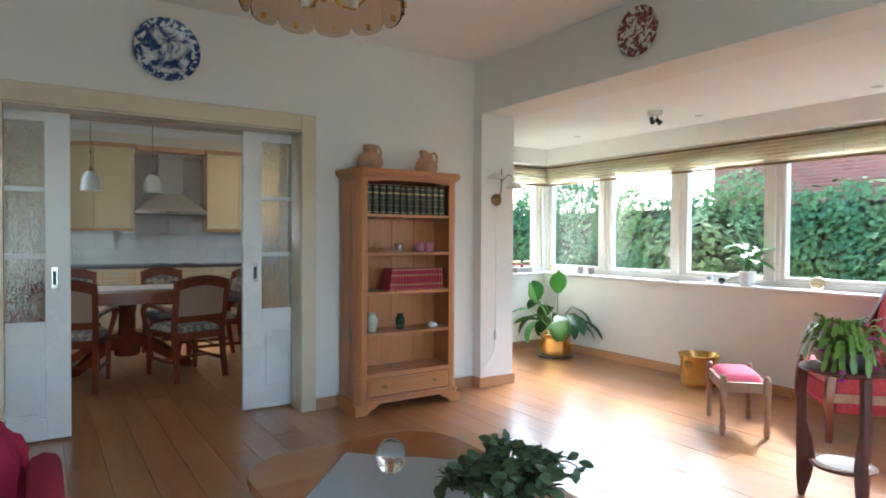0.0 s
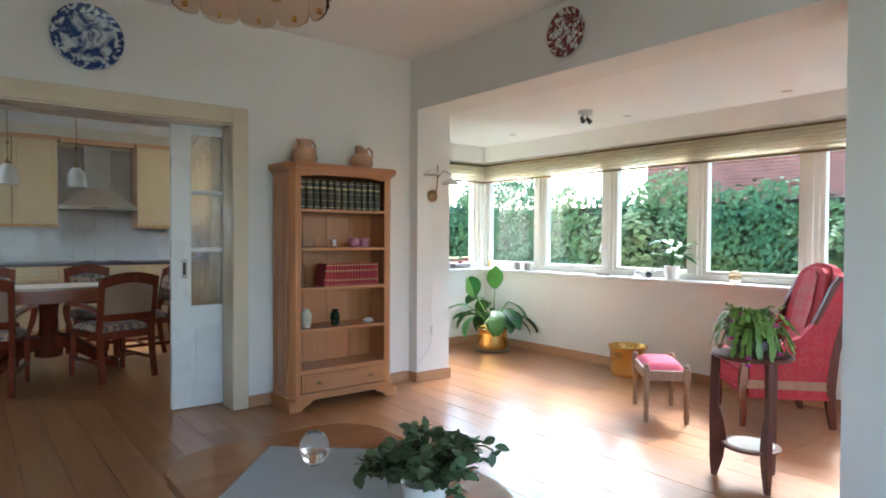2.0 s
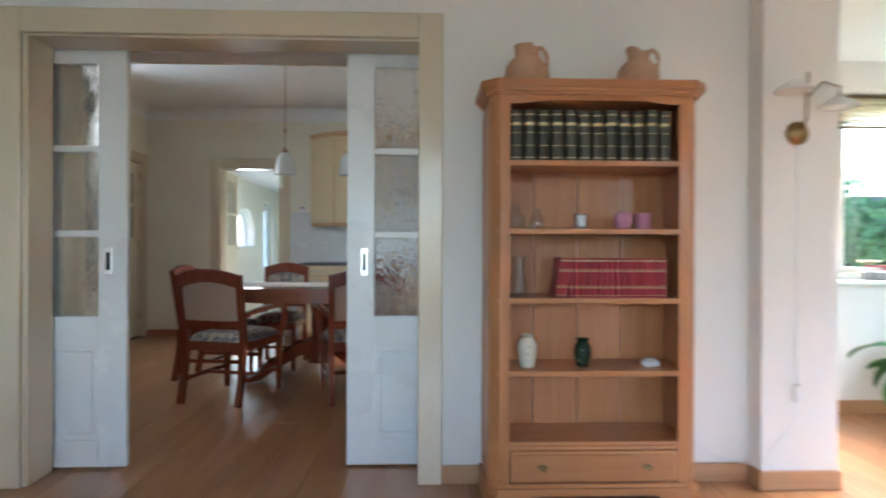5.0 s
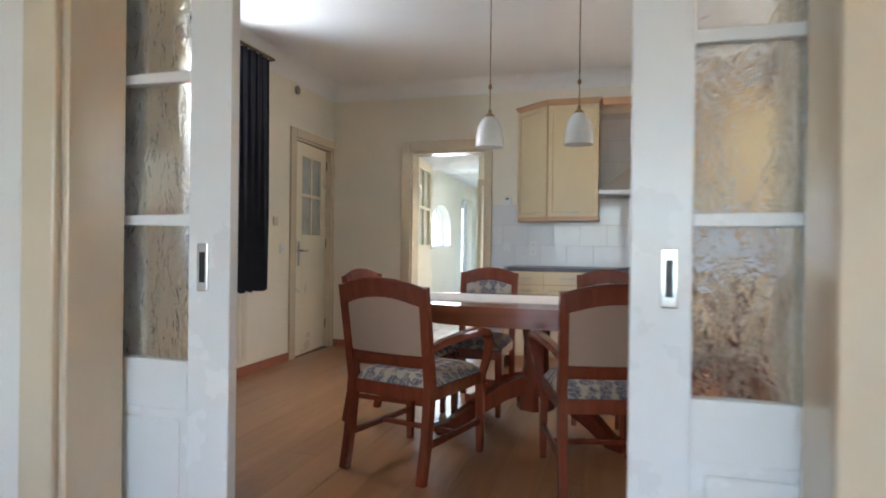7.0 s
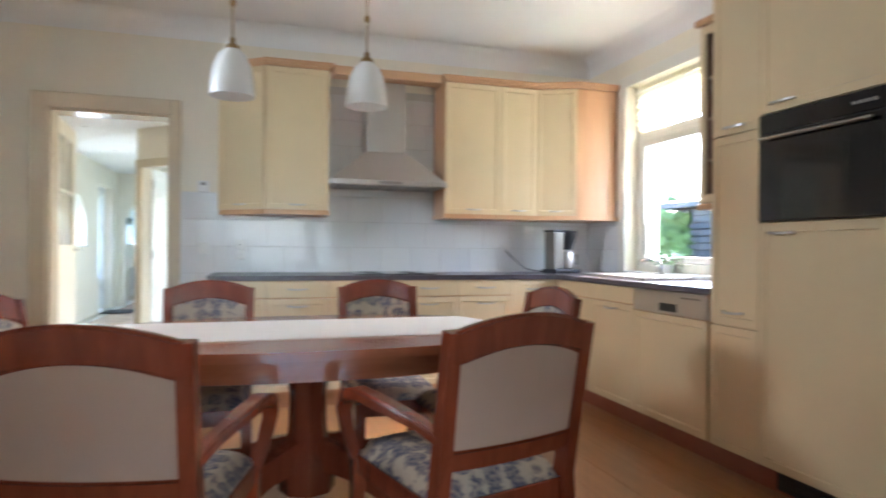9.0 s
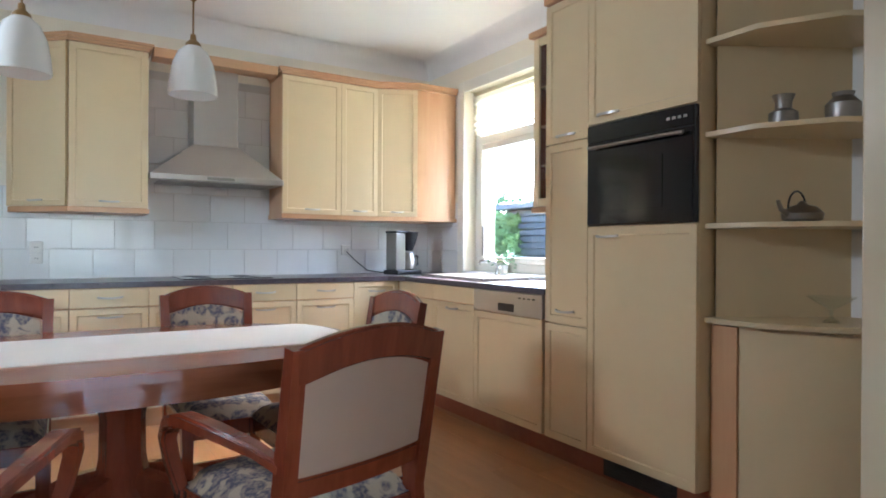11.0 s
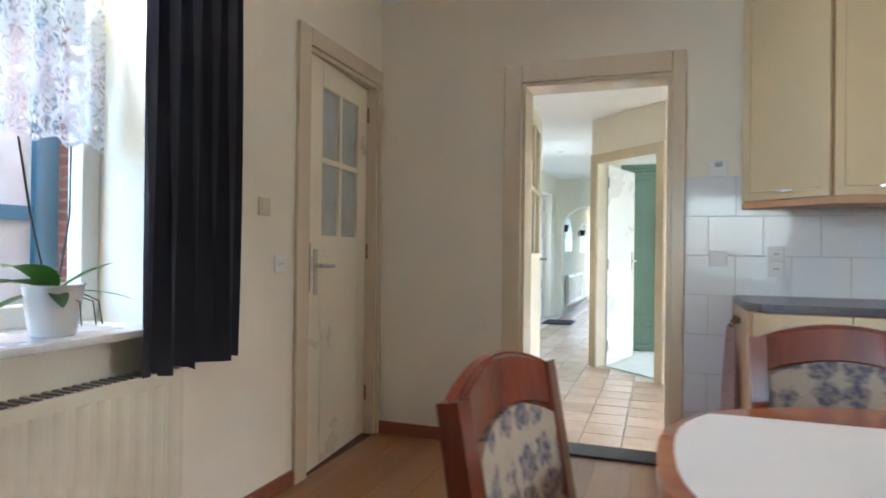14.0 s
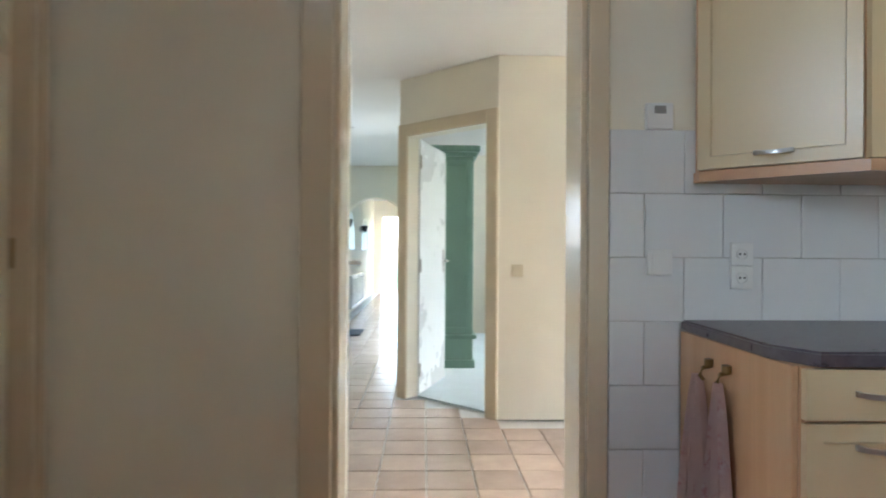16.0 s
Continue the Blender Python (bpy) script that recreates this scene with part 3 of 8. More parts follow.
simple_window("window_bedroom", "y", 12.6, 14.4, 3.28, 3.34, 0.9, 2.1, "white bedroom window", (13.5,))
# unseen window, made up to let light into the hall
simple_window("window_hall_east", "y", 9.4, 10.6, 3.28, 3.34, 0.9, 2.1, "unseen white window added to light the hall", (10.0,))

# ---- bay windows ----
def bay_window(name, axis, edges, d, z0, z1, label, casement=()):
    """A band of fixed and opening lights between mullions, with inner sash rims and panes."""
    win = tagged(new(name), label, "window", "", "structure")
    lo, hi = edges[0][0] - 0.10, edges[-1][1] + 0.10
    D = lambda p, q, a, b: (p, q, d + a, d + b) if axis == "x" else (d + a, d + b, p, q)
    bm = bmesh.new()
    bx(bm, *D(lo, hi, -0.06, 0.05), z0, z0 + 0.045, 0.005)
    bx(bm, *D(lo, hi, -0.06, 0.05), z1 - 0.05, z1, 0.005)
    stops = [lo] + [v for e in edges for v in e] + [hi]
    part("window_frame", bm, "upvc", win)
    for i in range(0, len(stops), 2):
        a, b = stops[i], stops[i + 1]
        if b - a < 0.02:
            continue
        bm = bmesh.new()
        bx(bm, *D(a + 0.035, b - 0.035, -0.06, 0.05), z0 + 0.045, z1 - 0.05, 0.006)
        bx(bm, *D((a + b) / 2 - 0.022, (a + b) / 2 + 0.022, -0.08, -0.06), z0 + 0.045, z1 - 0.05, 0.004)
        part("mullion", bm, "upvc", win)
    for i, (a, b) in enumerate(edges):
        bm = bmesh.new()
        ring_frame(bm, axis, *((a - 0.035, b + 0.035) + ((d - 0.045, d + 0.03) if axis == "x" else (d - 0.045, d + 0.03))), z0 + 0.045, z1 - 0.05, 0.035, bev=0.004)
        sash = part("sash", bm, "upvc", win)
        o = part("pane", box_bm(*D(a, b, -0.003, 0.003), z0 + 0.08, z1 - 0.085), "pane", win, smooth=False)
        o.visible_shadow = False
        if i in casement:
            bm = bmesh.new()
            bx(bm, *D(a + 0.12, a + 0.40, -0.075, -0.05), z0 + 0.055, z0 + 0.068, 0.003)
            bx(bm, *D(a + 0.30, a + 0.34, -0.085, -0.05), z0 + 0.05, z0 + 0.085, 0.003)
            part("stay", bm, "white_plastic", sash, "white window stay")
            bm = bmesh.new()
            bx(bm, *D(a - 0.03, a - 0.008, -0.075, -0.045), z0 + 0.24, z0 + 0.30, 0.003)
            bx(bm, *D(a - 0.03, a + 0.0, -0.085, -0.075), z0 + 0.22, z0 + 0.25, 0.003)
            part("latch", bm, "white_plastic", sash)
    return win


panes_e = [(5.237 - 0.93 * k - 0.745, 5.237 - 0.93 * k) for k in range(5, -1, -1)]
bay_window("window_bay_east", "y", panes_e, 5.40, 0.875, 2.125, "band of cream-painted bay windows over a white sill", (1, 3, 4))
bay_window("window_bay_north", "x", [(3.95, 4.50), (4.66, 5.23)], 5.36, 0.875, 2.125, "cream-painted side window of the bay", ())
bay_window("window_bay_south", "x", [(4.05, 4.95)], BS - 0.2, 0.875, 2.125, "cream-painted side window of the bay", ())
bm = bmesh.new()
bx(bm, 5.15, 5.345, BS + 0.05, BN + 0.145, 0.845, 0.872, 0.006)
bx(bm, 3.83, 5.15, BN - 0.035, BN + 0.145, 0.845, 0.872, 0.006)
structure("window_sill_bay", bm, "white_paint", "long white painted window sill", smooth=True)


def blind(name, axis, a0, a1, d, z0, z1, n):
    """A pleated blind, half raised, hung from a slim rail; panels side by side."""
    t = tagged(new(name), "half-raised cream pleated blind on a slim rail", "blind")
    D = lambda p, q, a, b: (p, q, d + a, d + b) if axis == "x" else (d + a, d + b, p, q)
    bm = bmesh.new()
    bx(bm, *D(a0, a1, -0.018, 0.018), z1 - 0.004, z1 + 0.01, 0.003)
    part("head_rail", bm, "antique", t, "thin brown rail")
    step = (a1 - a0) / n
    for i in range(n):
        p, q = a0 + i * step + 0.0008, a0 + (i + 1) * step - 0.0008
        bm = bmesh.new()
        zs, k = [], 12
        for j in range(k + 1):
            z = z1 - 0.008 - (z1 - z0 - 0.03) * j / k
            zs.append((z, 0.012 if j % 2 else -0.012))
        ring = []
        for (z, o) in zs:
            ring.append([bm.verts.new(((e, d + o, z) if axis == "x" else (d + o, e, z))) for e in (p, q)])
        for A, B in zip(ring, ring[1:]):
            bm.faces.new((A[0], A[1], B[1], B[0]))
        bmesh.ops.solidify(bm, geom=bm.faces[:], thickness=0.0015)
        part("pleats", bm, "blind_cloth", t, smooth=False)
        part("bottom_rail", box_bm(*D(p, q, -0.014, 0.014), z0, z0 + 0.02, 0.004), "antique", t)
    return t


m, nt, b = start("blind_translucent", 0.9, spec=0.1)
b.inputs["Base Color"].default_value = (0.84, 0.79, 0.66, 1)
tl, mx = nt.nodes.new("ShaderNodeBsdfTranslucent"), nt.nodes.new("ShaderNodeMixShader")
tl.inputs[0].default_value = (0.93, 0.88, 0.76, 1)
mx.inputs[0].default_value = 0.55
nt.links.new(b.outputs[0], mx.inputs[1])
nt.links.new(tl.outputs[0], mx.inputs[2])
nt.links.new(mx.outputs[0], nt.nodes["Material Output"].inputs[0])
M["blind_cloth"] = m
m, nt, b = start("lace_translucent", 0.9, spec=0.1)
b.inputs["Base Color"].default_value = (0.85, 0.87, 0.90, 1)
tl, mx = nt.nodes.new("ShaderNodeBsdfTranslucent"), nt.nodes.new("ShaderNodeMixShader")
tp, mx2 = nt.nodes.new("ShaderNodeBsdfTransparent"), nt.nodes.new("ShaderNodeMixShader")
tl.inputs[0].default_value = (0.9, 0.92, 0.95, 1)
mx.inputs[0].default_value = 0.5
nt.links.new(b.outputs[0], mx.inputs[1])
nt.links.new(tl.outputs[0], mx.inputs[2])
nt.links.new(ramp(nt, noise_tex(nt, coords(nt), 28, 3, 0.5, 1.5), 0.45, 0.7), mx2.inputs[0])
nt.links.new(mx.outputs[0], mx2.inputs[1])
nt.links.new(tp.outputs[0], mx2.inputs[2])
nt.links.new(mx2.outputs[0], nt.nodes["Material Output"].inputs[0])
M["lace_cloth"] = m
blind("pleated_blind", "y", BS + 0.1, BN + 0.14, 5.304, 1.895, 2.105, 5)
blind("pleated_blind", "x", 3.85, BX + 0.10, 5.27, 1.895, 2.105, 2)

# ---- trims, door frames ----
bm = bmesh.new()
bx(bm, -0.125, -0.015, 3.985, N0, 0, 2.143, 0.006)
bx(bm, 1.75, 1.861, 3.985, N0, 0, 2.143, 0.006)
bx(bm, -0.015, 1.75, 3.985, N0, 2.03, 2.143, 0.006)
bx(bm, -0.015, 0.005, N0, 4.20, 0, 2.035, 0.003)
bx(bm, 1.75, 1.77, N0, 4.20, 0, 2.035, 0.003)
bx(bm, 0.005, 1.75, N0, 4.20, 2.02, 2.035, 0.003)
bx(bm, -0.015, 0.005, 4.29, N1 + 0.02, 0, 2.035, 0.003)
bx(bm, 1.75, 1.77, 4.29, N1 + 0.02, 0, 2.035, 0.003)
bx(bm, -0.125, -0.015, N1, N1 + 0.025, 0, 2.143, 0.006)
bx(bm, 1.77, 1.875, N1, N1 + 0.025, 0, 2.143, 0.006)
bx(bm, -0.015, 1.77, N1, N1 + 0.025, 2.035, 2.143, 0.006)
structure("trim_sliding_door", bm, "trim", "cream gloss-painted casing of the sliding doors", smooth=True)
bm = bmesh.new()
bx(bm, -0.80, -0.70, KN - 0.022, KN, 0, 2.162, 0.005)
bx(bm, 0.09, 0.155, KN - 0.022, KN, 0, 2.162, 0.005)
bx(bm, -0.70, 0.09, KN - 0.022, KN, 2.055, 2.162, 0.005)
bx(bm, -0.70, -0.68, KN, KN + 0.2, 0, 2.055, 0.003)
bx(bm, 0.07, 0.09, KN, KN + 0.2, 0, 2.055, 0.003)
bx(bm, -0.68, 0.07, KN, KN + 0.2, 2.035, 2.055, 0.003)
structure("trim_hall_door", bm, "trim", "cream gloss-painted door casing", smooth=True)
structure("trim_threshold", box_bm(-0.68, 0.07, KN - 0.01, KN + 0.2, -0.01, 0.012, 0.004), "dark_slat", "dark stone threshold")
bm = bmesh.new()
bx(bm, WX, WX + 0.022, 7.86, 7.96, 0, 2.187, 0.005)
bx(bm, WX, WX + 0.022, 8.74, 8.765, 0, 2.187, 0.005)
bx(bm, WX, WX + 0.022, 7.96, 8.74, 2.10, 2.187, 0.005)
bx(bm, WX - 0.12, WX, 7.96, 7.98, 0, 2.10, 0.003)
bx(bm, WX - 0.12, WX, 8.72, 8.74, 0, 2.10, 0.003)
bx(bm, WX - 0.12, WX, 7.98, 8.72, 2.08, 2.10, 0.003)
structure("trim_west_door", bm, "trim", "cream gloss-painted door casing", smooth=True)
bm = bmesh.new()
for x0, x1, y0, y1 in ((-1.58, -0.125, N0 - 0.016, N0), (1.859, EX, N0 - 0.016, N0), (EX - 0.016, EX, 3.884, N0 - 0.016), (EX - 0.016, 3.656, 3.884, 3.9), (3.64, 3.656, 3.9, 4.29),
                       (BX - 0.016, BX, BS, BN), (3.82, BX - 0.016, BN - 0.016, BN), (EX - 0.016, EX, -2.2, 0.70), (EX - 0.016, 3.656, 0.70, 0.716), (3.66, BX - 0.016, BS, BS + 0.016)):
    bx(bm, x0, x1, y0, y1, 0.0, 0.085, 0.004)
structure("baseboard_living", bm, "oak_trim", "light oak baseboard", smooth=True)
bm = bmesh.new()
for x0, x1, y0, y1 in ((WX, WX + 0.016, N1, 7.86), (WX + 0.016, -0.80, KN - 0.016, KN), (WX, -0.125, N1, N1 + 0.016)):
    bx(bm, x0, x1, y0, y1, 0.0, 0.075, 0.004)
structure("baseboard_kitchen", bm, "red_trim", "reddish-brown wooden baseboard", smooth=True)


# ---- doors ----
def sliding_door(name, x_edge, sign, label):
    """White sliding door: stiles, rails, three textured panes and a lower panel; it runs from x_edge into the wall."""
    t = tagged(new(name), label, "door", "", "structure")
    w = 0.96
    X = lambda a, b: tuple(sorted((x_edge + sign * a, x_edge + sign * b)))
    y0, y1 = 4.222, 4.262
    bm = bmesh.new()
    bx(bm, *X(0, 0.135), y0, y1, 0.012, 2.06, 0.004)
    bx(bm, *X(w - 0.135, w), y0, y1, 0.012, 2.06, 0.004)
    bx(bm, *X(0.135, w - 0.135), y0, y1, 1.96, 2.06, 0.003)
    bx(bm, *X(0.135, w - 0.135), y0, y1, 0.60, 0.74, 0.003)
    bx(bm, *X(0.135, w - 0.135), y0, y1, 0.012, 0.14, 0.003)
    part("door_frame", bm, "white_paint", t)
    bm = bmesh.new()
    for z in (1.14, 1.55):
        bx(bm, *X(0.135, w - 0.135), y0 + 0.004, y1 - 0.004, z - 0.016, z + 0.016, 0.004)
    part("glazing_bar", bm, "white_paint", t)
    bm = bmesh.new()
    bx(bm, *X(0.135, w - 0.135), y0 + 0.012, y1 - 0.012, 0.14, 0.60)
    bx(bm, *X(0.165, w - 0.165), y0 + 0.005, y1 - 0.005, 0.17, 0.57, 0.006)
    part("door_panel", bm, "white_paint", t)
    for z0, z1 in ((0.74, 1.124), (1.156, 1.534), (1.566, 1.96)):
        o = part("pane", box_bm(*X(0.135, w - 0.135), 4.239, 4.245, z0, z1), "frosted", t, "cracked-ice textured glass", smooth=False)
        o.visible_shadow = False
    for y in (y0 - 0.003, y1 + 0.003):
        bm = bmesh.new()
        hx = x_edge + sign * 0.085
        bx(bm, hx - 0.018, hx + 0.018, y - 0.003, y + 0.003, 0.94, 1.075, 0.003)
        h = part("door_handle", bm, "chrome", t, "chrome recessed pull")
        bm = bmesh.new()
        s = -1 if y < y0 else 1
        bx(bm, hx - 0.009, hx + 0.009, y + s * 0.003, y + s * 0.005, 0.965, 1.05, 0.001)
        part("recess", bm, "black_plastic", h)
    return t


sliding_door("door_1", 0.34, -1, "white half-open sliding door with three textured panes")
sliding_door("door_2", 1.40, 1, "white half-open sliding door with three textured panes")

# panelled door, left slightly ajar, in the kitchen's west wall
d3 = tagged(new("door_3"), "cream door with four glass panes above, left ajar", "door", "", "structure")
bm = bmesh.new()
x0, x1 = WX - 0.10, WX - 0.06
bx(bm, x0, x1, 7.985, 8.125, 0.01, 2.075, 0.004)
bx(bm, x0, x1, 8.585, 8.715, 0.01, 2.075, 0.004)
bx(bm, x0, x1, 8.125, 8.585, 1.945, 2.075, 0.003)
bx(bm, x0, x1, 8.125, 8.585, 0.01, 1.18, 0.003)
part("door_leaf", bm, "cream_door", d3)
bm = bmesh.new()
bx(bm, x0 + 0.005, x1 - 0.003, 8.34, 8.37, 1.18, 1.945, 0.003)
bx(bm, x0 + 0.005, x1 - 0.003, 8.125, 8.34, 1.553, 1.583, 0.003)
bx(bm, x0 + 0.005, x1 - 0.003, 8.37, 8.585, 1.553, 1.583, 0.003)
part("glazing_bar", bm, "cream_door", d3)
for ya, yb in ((8.125, 8.34), (8.37, 8.585)):
    for za, zb in ((1.18, 1.553), (1.583, 1.945)):
        part("pane", box_bm(x0 + 0.015, x0 + 0.021, ya, yb, za, zb), "hazy", d3, smooth=False)
bm = bmesh.new()
bx(bm, x1, x1 + 0.007, 8.035, 8.075, 0.88, 1.11, 0.003)
h = part("door_handle", bm, "steel", d3, "satin steel lever handle on a plate")
bm = bmesh.new()
tube(bm, [(x1 + 0.005, 8.055, 1.025), (x1 + 0.045, 8.055, 1.025), (x1 + 0.05, 8.07, 1.025), (x1 + 0.05, 8.17, 1.023)], 0.009)
part("lever", bm, "steel", h)
for z in (0.25, 1.1, 1.92):
    bm = bmesh.new()
    lathe(bm, [(0.008, -0.045), (0.008, 0.045)], 10, (x1 + 0.006, 8.722, z))
    part("hinge", bm, "antique", d3)
part("lock_plate", box_bm(x1, x1 + 0.002, 7.987, 8.003, 0.90, 1.14), "pewter", d3)
d3.matrix_basis = Matrix.Translation((x1, 8.722, 0)) @ Matrix.Rotation(radians(4.5), 4, 'Z') @ Matrix.Translation((-x1, -8.722, 0))

# door leaf standing open in the hall
d4 = tagged(new("door_4"), "cream hall door with small panes standing open", "door", "", "structure")
d4.matrix_basis = pose(-0.70, KN + 0.205, 0, 0, 0, 95)
bm = bmesh.new()
bx(bm, 0, 0.11, 0, 0.038, 0.01, 2.05, 0.003)
bx(bm, 0.67, 0.78, 0, 0.038, 0.01, 2.05, 0.003)
bx(bm, 0.11, 0.67, 0, 0.038, 0.01, 1.1, 0.003)
bx(bm, 0.11, 0.67, 0, 0.038, 1.94, 2.05, 0.003)
bx(bm, 0.375, 0.405, 0.004, 0.034, 1.1, 1.94, 0.003)
bx(bm, 0.11, 0.67, 0.004, 0.034, 1.50, 1.53, 0.003)
part("door_leaf", bm, "cream_door", d4)
part("pane", box_bm(0.11, 0.67, 0.016, 0.022, 1.1, 1.94), "pane", d4, smooth=False)
bm = bmesh.new()
tube(bm, [(0.72, 0.0, 1.06), (0.72, -0.045, 1.06), (0.60, -0.05, 1.06)], 0.009)
part("door_handle", bm, "steel", d4)

# bedroom door, ajar
hinge = DA + (DB - DA).normalized() * 0.10 + Vector((0.085, 0.085, 0))
d5 = tagged(new("door_5"), "plain white bedroom door standing ajar", "door", "", "structure")
d5.matrix_basis = pose(hinge.x, hinge.y, 0, 0, 0, 72)
part("door_leaf", box_bm(0, 0.72, 0, 0.04, 0.01, 1.975, 0.003), "white_paint", d5)
bm = bmesh.new()
bx(bm, 0.63, 0.67, -0.008, 0.0, 0.93, 1.13, 0.003)
tube(bm, [(0.65, 0, 1.03), (0.65, -0.045, 1.03), (0.54, -0.05, 1.03)], 0.009)
part("door_handle", bm, "steel", d5)
for z in (0.2, 1.0, 1.8):
    part("hinge", lathe(bmesh.new(), [(0.008, -0.05), (0.008, 0.05)], 10, (0.0, -0.008, z)), "steel", d5)
# pale door at the corridor's end
o = tagged(new("door_7"), "white door standing open at the corridor's end", "door", "", "structure")
o.matrix_basis = pose(-1.5, 23.1, 0, 0, 0, 80)
part("door_leaf", box_bm(0, 0.7, 0, 0.04, 0.0, 2.0, 0.004), "white_paint", o)
part("door_handle", tube(bmesh.new(), [(0.62, 0, 1.05), (0.62, -0.05, 1.05), (0.51, -0.05, 1.05)], 0.009), "steel", o)
# glazed front door in the hall's west wall
o = tagged(new("door_6"), "white front door with a tall glass pane", "door", "", "structure")
bm = bmesh.new()
ring_frame(bm, "y", 15.0, 15.95, HW - 0.20, HW - 0.12, 0.0, 2.1, 0.05, bottom=False)
part("door_casing", bm, "white_paint", o)
bm = bmesh.new()
ring_frame(bm, "y", 15.052, 15.898, HW - 0.18, HW - 0.14, 0.01, 2.045, 0.12)
bx(bm, HW - 0.18, HW - 0.14, 15.172, 15.778, 0.13, 0.55)
part("door_leaf", bm, "white_paint", o)
g = part("pane", box_bm(HW - 0.163, HW - 0.157, 15.172, 15.778, 0.551, 1.924), "pane", o, smooth=False)
g.visible_shadow = False
part("door_handle", tube(bmesh.new(), [(HW - 0.14, 15.11, 1.05), (HW - 0.09, 15.11, 1.05), (HW - 0.09, 15.22, 1.05)], 0.009), "steel", o)


def arched_window(name, y0, y1, z0, z1):
    """A small arched light deep in the hall's west wall: frame with a round head, a bar and one pane."""
    t = tagged(new(name), "small white arched window with a deep reveal", "window", "", "structure")
    mid, rr = (y0 + y1) / 2, (y1 - y0) / 2
    line = [(HW - 0.2, y0 + 0.02, z0), (HW - 0.2, y0 + 0.02, z1 - 0.45)]
    line += [(HW - 0.2, mid - (rr - 0.02) * math.cos(u), z1 - 0.45 + 0.43 * math.sin(u)) for u in [n * math.pi / 14 for n in range(1, 14)]]
    line += [(HW - 0.2, y1 - 0.02, z1 - 0.45), (HW - 0.2, y1 - 0.02, z0)]
    part("window_frame", sweep(bmesh.new(), line, 0.05, 0.04, (1, 0, 0)), "white_paint", t)
    part("window_bar", box_bm(HW - 0.215, HW - 0.185, mid - 0.02, mid + 0.02, z0, z1 - 0.03), "white_paint", t)
    part("window_sill", box_bm(HW - 0.25, HW + 0.02, y0, y1, z0 - 0.02, z0 + 0.004, 0.004), "white_paint", t)
    o = part("pane", box_bm(HW - 0.203, HW - 0.197, y0 + 0.02, y1 - 0.02, z0 + 0.005, z1 - 0.02), "pane", t, smooth=False)
    o.visible_shadow = False
    return t


for y0, y1, z0, z1 in ARCHED:
    arched_window("window_hall", y0, y1, z0, z1)

# ---- kitchen window in the west wall ----
win = tagged(new("window_west"), "deep cream-framed kitchen window with a top light", "window", "", "structure")
bm = bmesh.new()
ring_frame(bm, "y", 5.85, 7.0, -1.88, -1.81, 0.85, 2.5, 0.07)
bx(bm, -1.885, -1.80, 5.92, 6.93, 1.90, 1.98, 0.005)
bx(bm, -1.88, -1.81, 6.39, 6.46, 0.92, 1.90, 0.005)
part("window_frame", bm, "upvc", win)
for a, b, lo, hi in ((5.92, 6.39, 0.92, 1.90), (6.46, 6.93, 0.92, 1.90), (5.92, 6.93, 1.98, 2.43)):
    o = part("pane", box_bm(-1.848, -1.842, a, b, lo, hi), "pane", win, smooth=False)
    o.visible_shadow = False
part("window_sill", box_bm(-1.81, -1.50, 5.80, 7.03, 0.82, 0.845, 0.006), "white_paint", win, "glossy white sill")
bm = bmesh.new()
bx(bm, -1.80, -1.79, 6.88, 6.91, 2.08, 2.20, 0.003)
part("latch", bm, "white_plastic", win)


def curtain(y0, y1, z0, z1, folds, seed, label):
    """A heavy curtain hanging in soft folds."""
    rng = random.Random(seed)
    bm = bmesh.new()
    n, k = folds * 8, 10
    ph = [rng.uniform(-0.5, 0.5) for _ in range(folds + 1)]
    rows = []
    for j in range(k + 1):
        v = j / k
        row = []
        for i in range(n + 1):
            u = i / n
            a = u * folds * 2 * math.pi + ph[int(u * folds)] * 0.6
            amp = 0.028 + 0.018 * (1 - v)
            row.append(bm.verts.new((-1.475 + amp * math.sin(a) + 0.012 * math.sin(3 * a + v), y0 + (y1 - y0) * u + 0.012 * math.sin(2 * a + 4 * v), z0 + (z1 - z0) * v + 0.008 * math.sin(a * 0.7) * (1 - v))))
        rows.append(row)
    for A, B in zip(rows, rows[1:]):
        for i in range(n):
            bm.faces.new((A[i], A[i + 1], B[i + 1], B[i]))
    bmesh.ops.solidify(bm, geom=bm.faces[:], thickness=0.004)
    return tagged(part("curtain", bm, "curtain"), label, "curtain", "kitchen curtains")


curtain(6.84, 7.31, 0.70, 2.63, 5, 2, "dark navy curtain hanging in folds beside the window")
curtain(5.72, 6.26, 0.70, 2.63, 5, 5, "dark navy curtain hanging in folds beside the window")
t = thing("curtain_rod", pose(0, 0, 0), "thin brass curtain rod above the kitchen window", "curtain rod")
bm = bmesh.new()
tube(bm, [(-1.475, 5.6, 2.655), (-1.475, 7.40, 2.655)], 0.012, 10)
part("rod", bm, "antique", t)
for y in (5.6, 7.40):
    bm = bmesh.new()
    tube(bm, [(-1.475, y, 2.655), (-1.582, y, 2.655)], 0.01, 8)
    part("bracket", bm, "antique", t)
# lace valance on a thin bar
t = thing("lace_valance", pose(0, 0, 0), "white lace half-curtain with scalloped hem", "curtain")
bm = bmesh.new()
n, k = 90, 8
rows = []
for j in range(k + 1):
    v = j / k
    row = []
    for i in range(n + 1):
        u = i / n
        hem = 0.03 * abs(math.sin(u * 9 * math.pi))
        row.append(bm.verts.new((-1.76 + 0.012 * math.sin(u * 70), 5.90 + 1.06 * u, 1.92 - (0.50 - hem) * v)))
    rows.append(row)
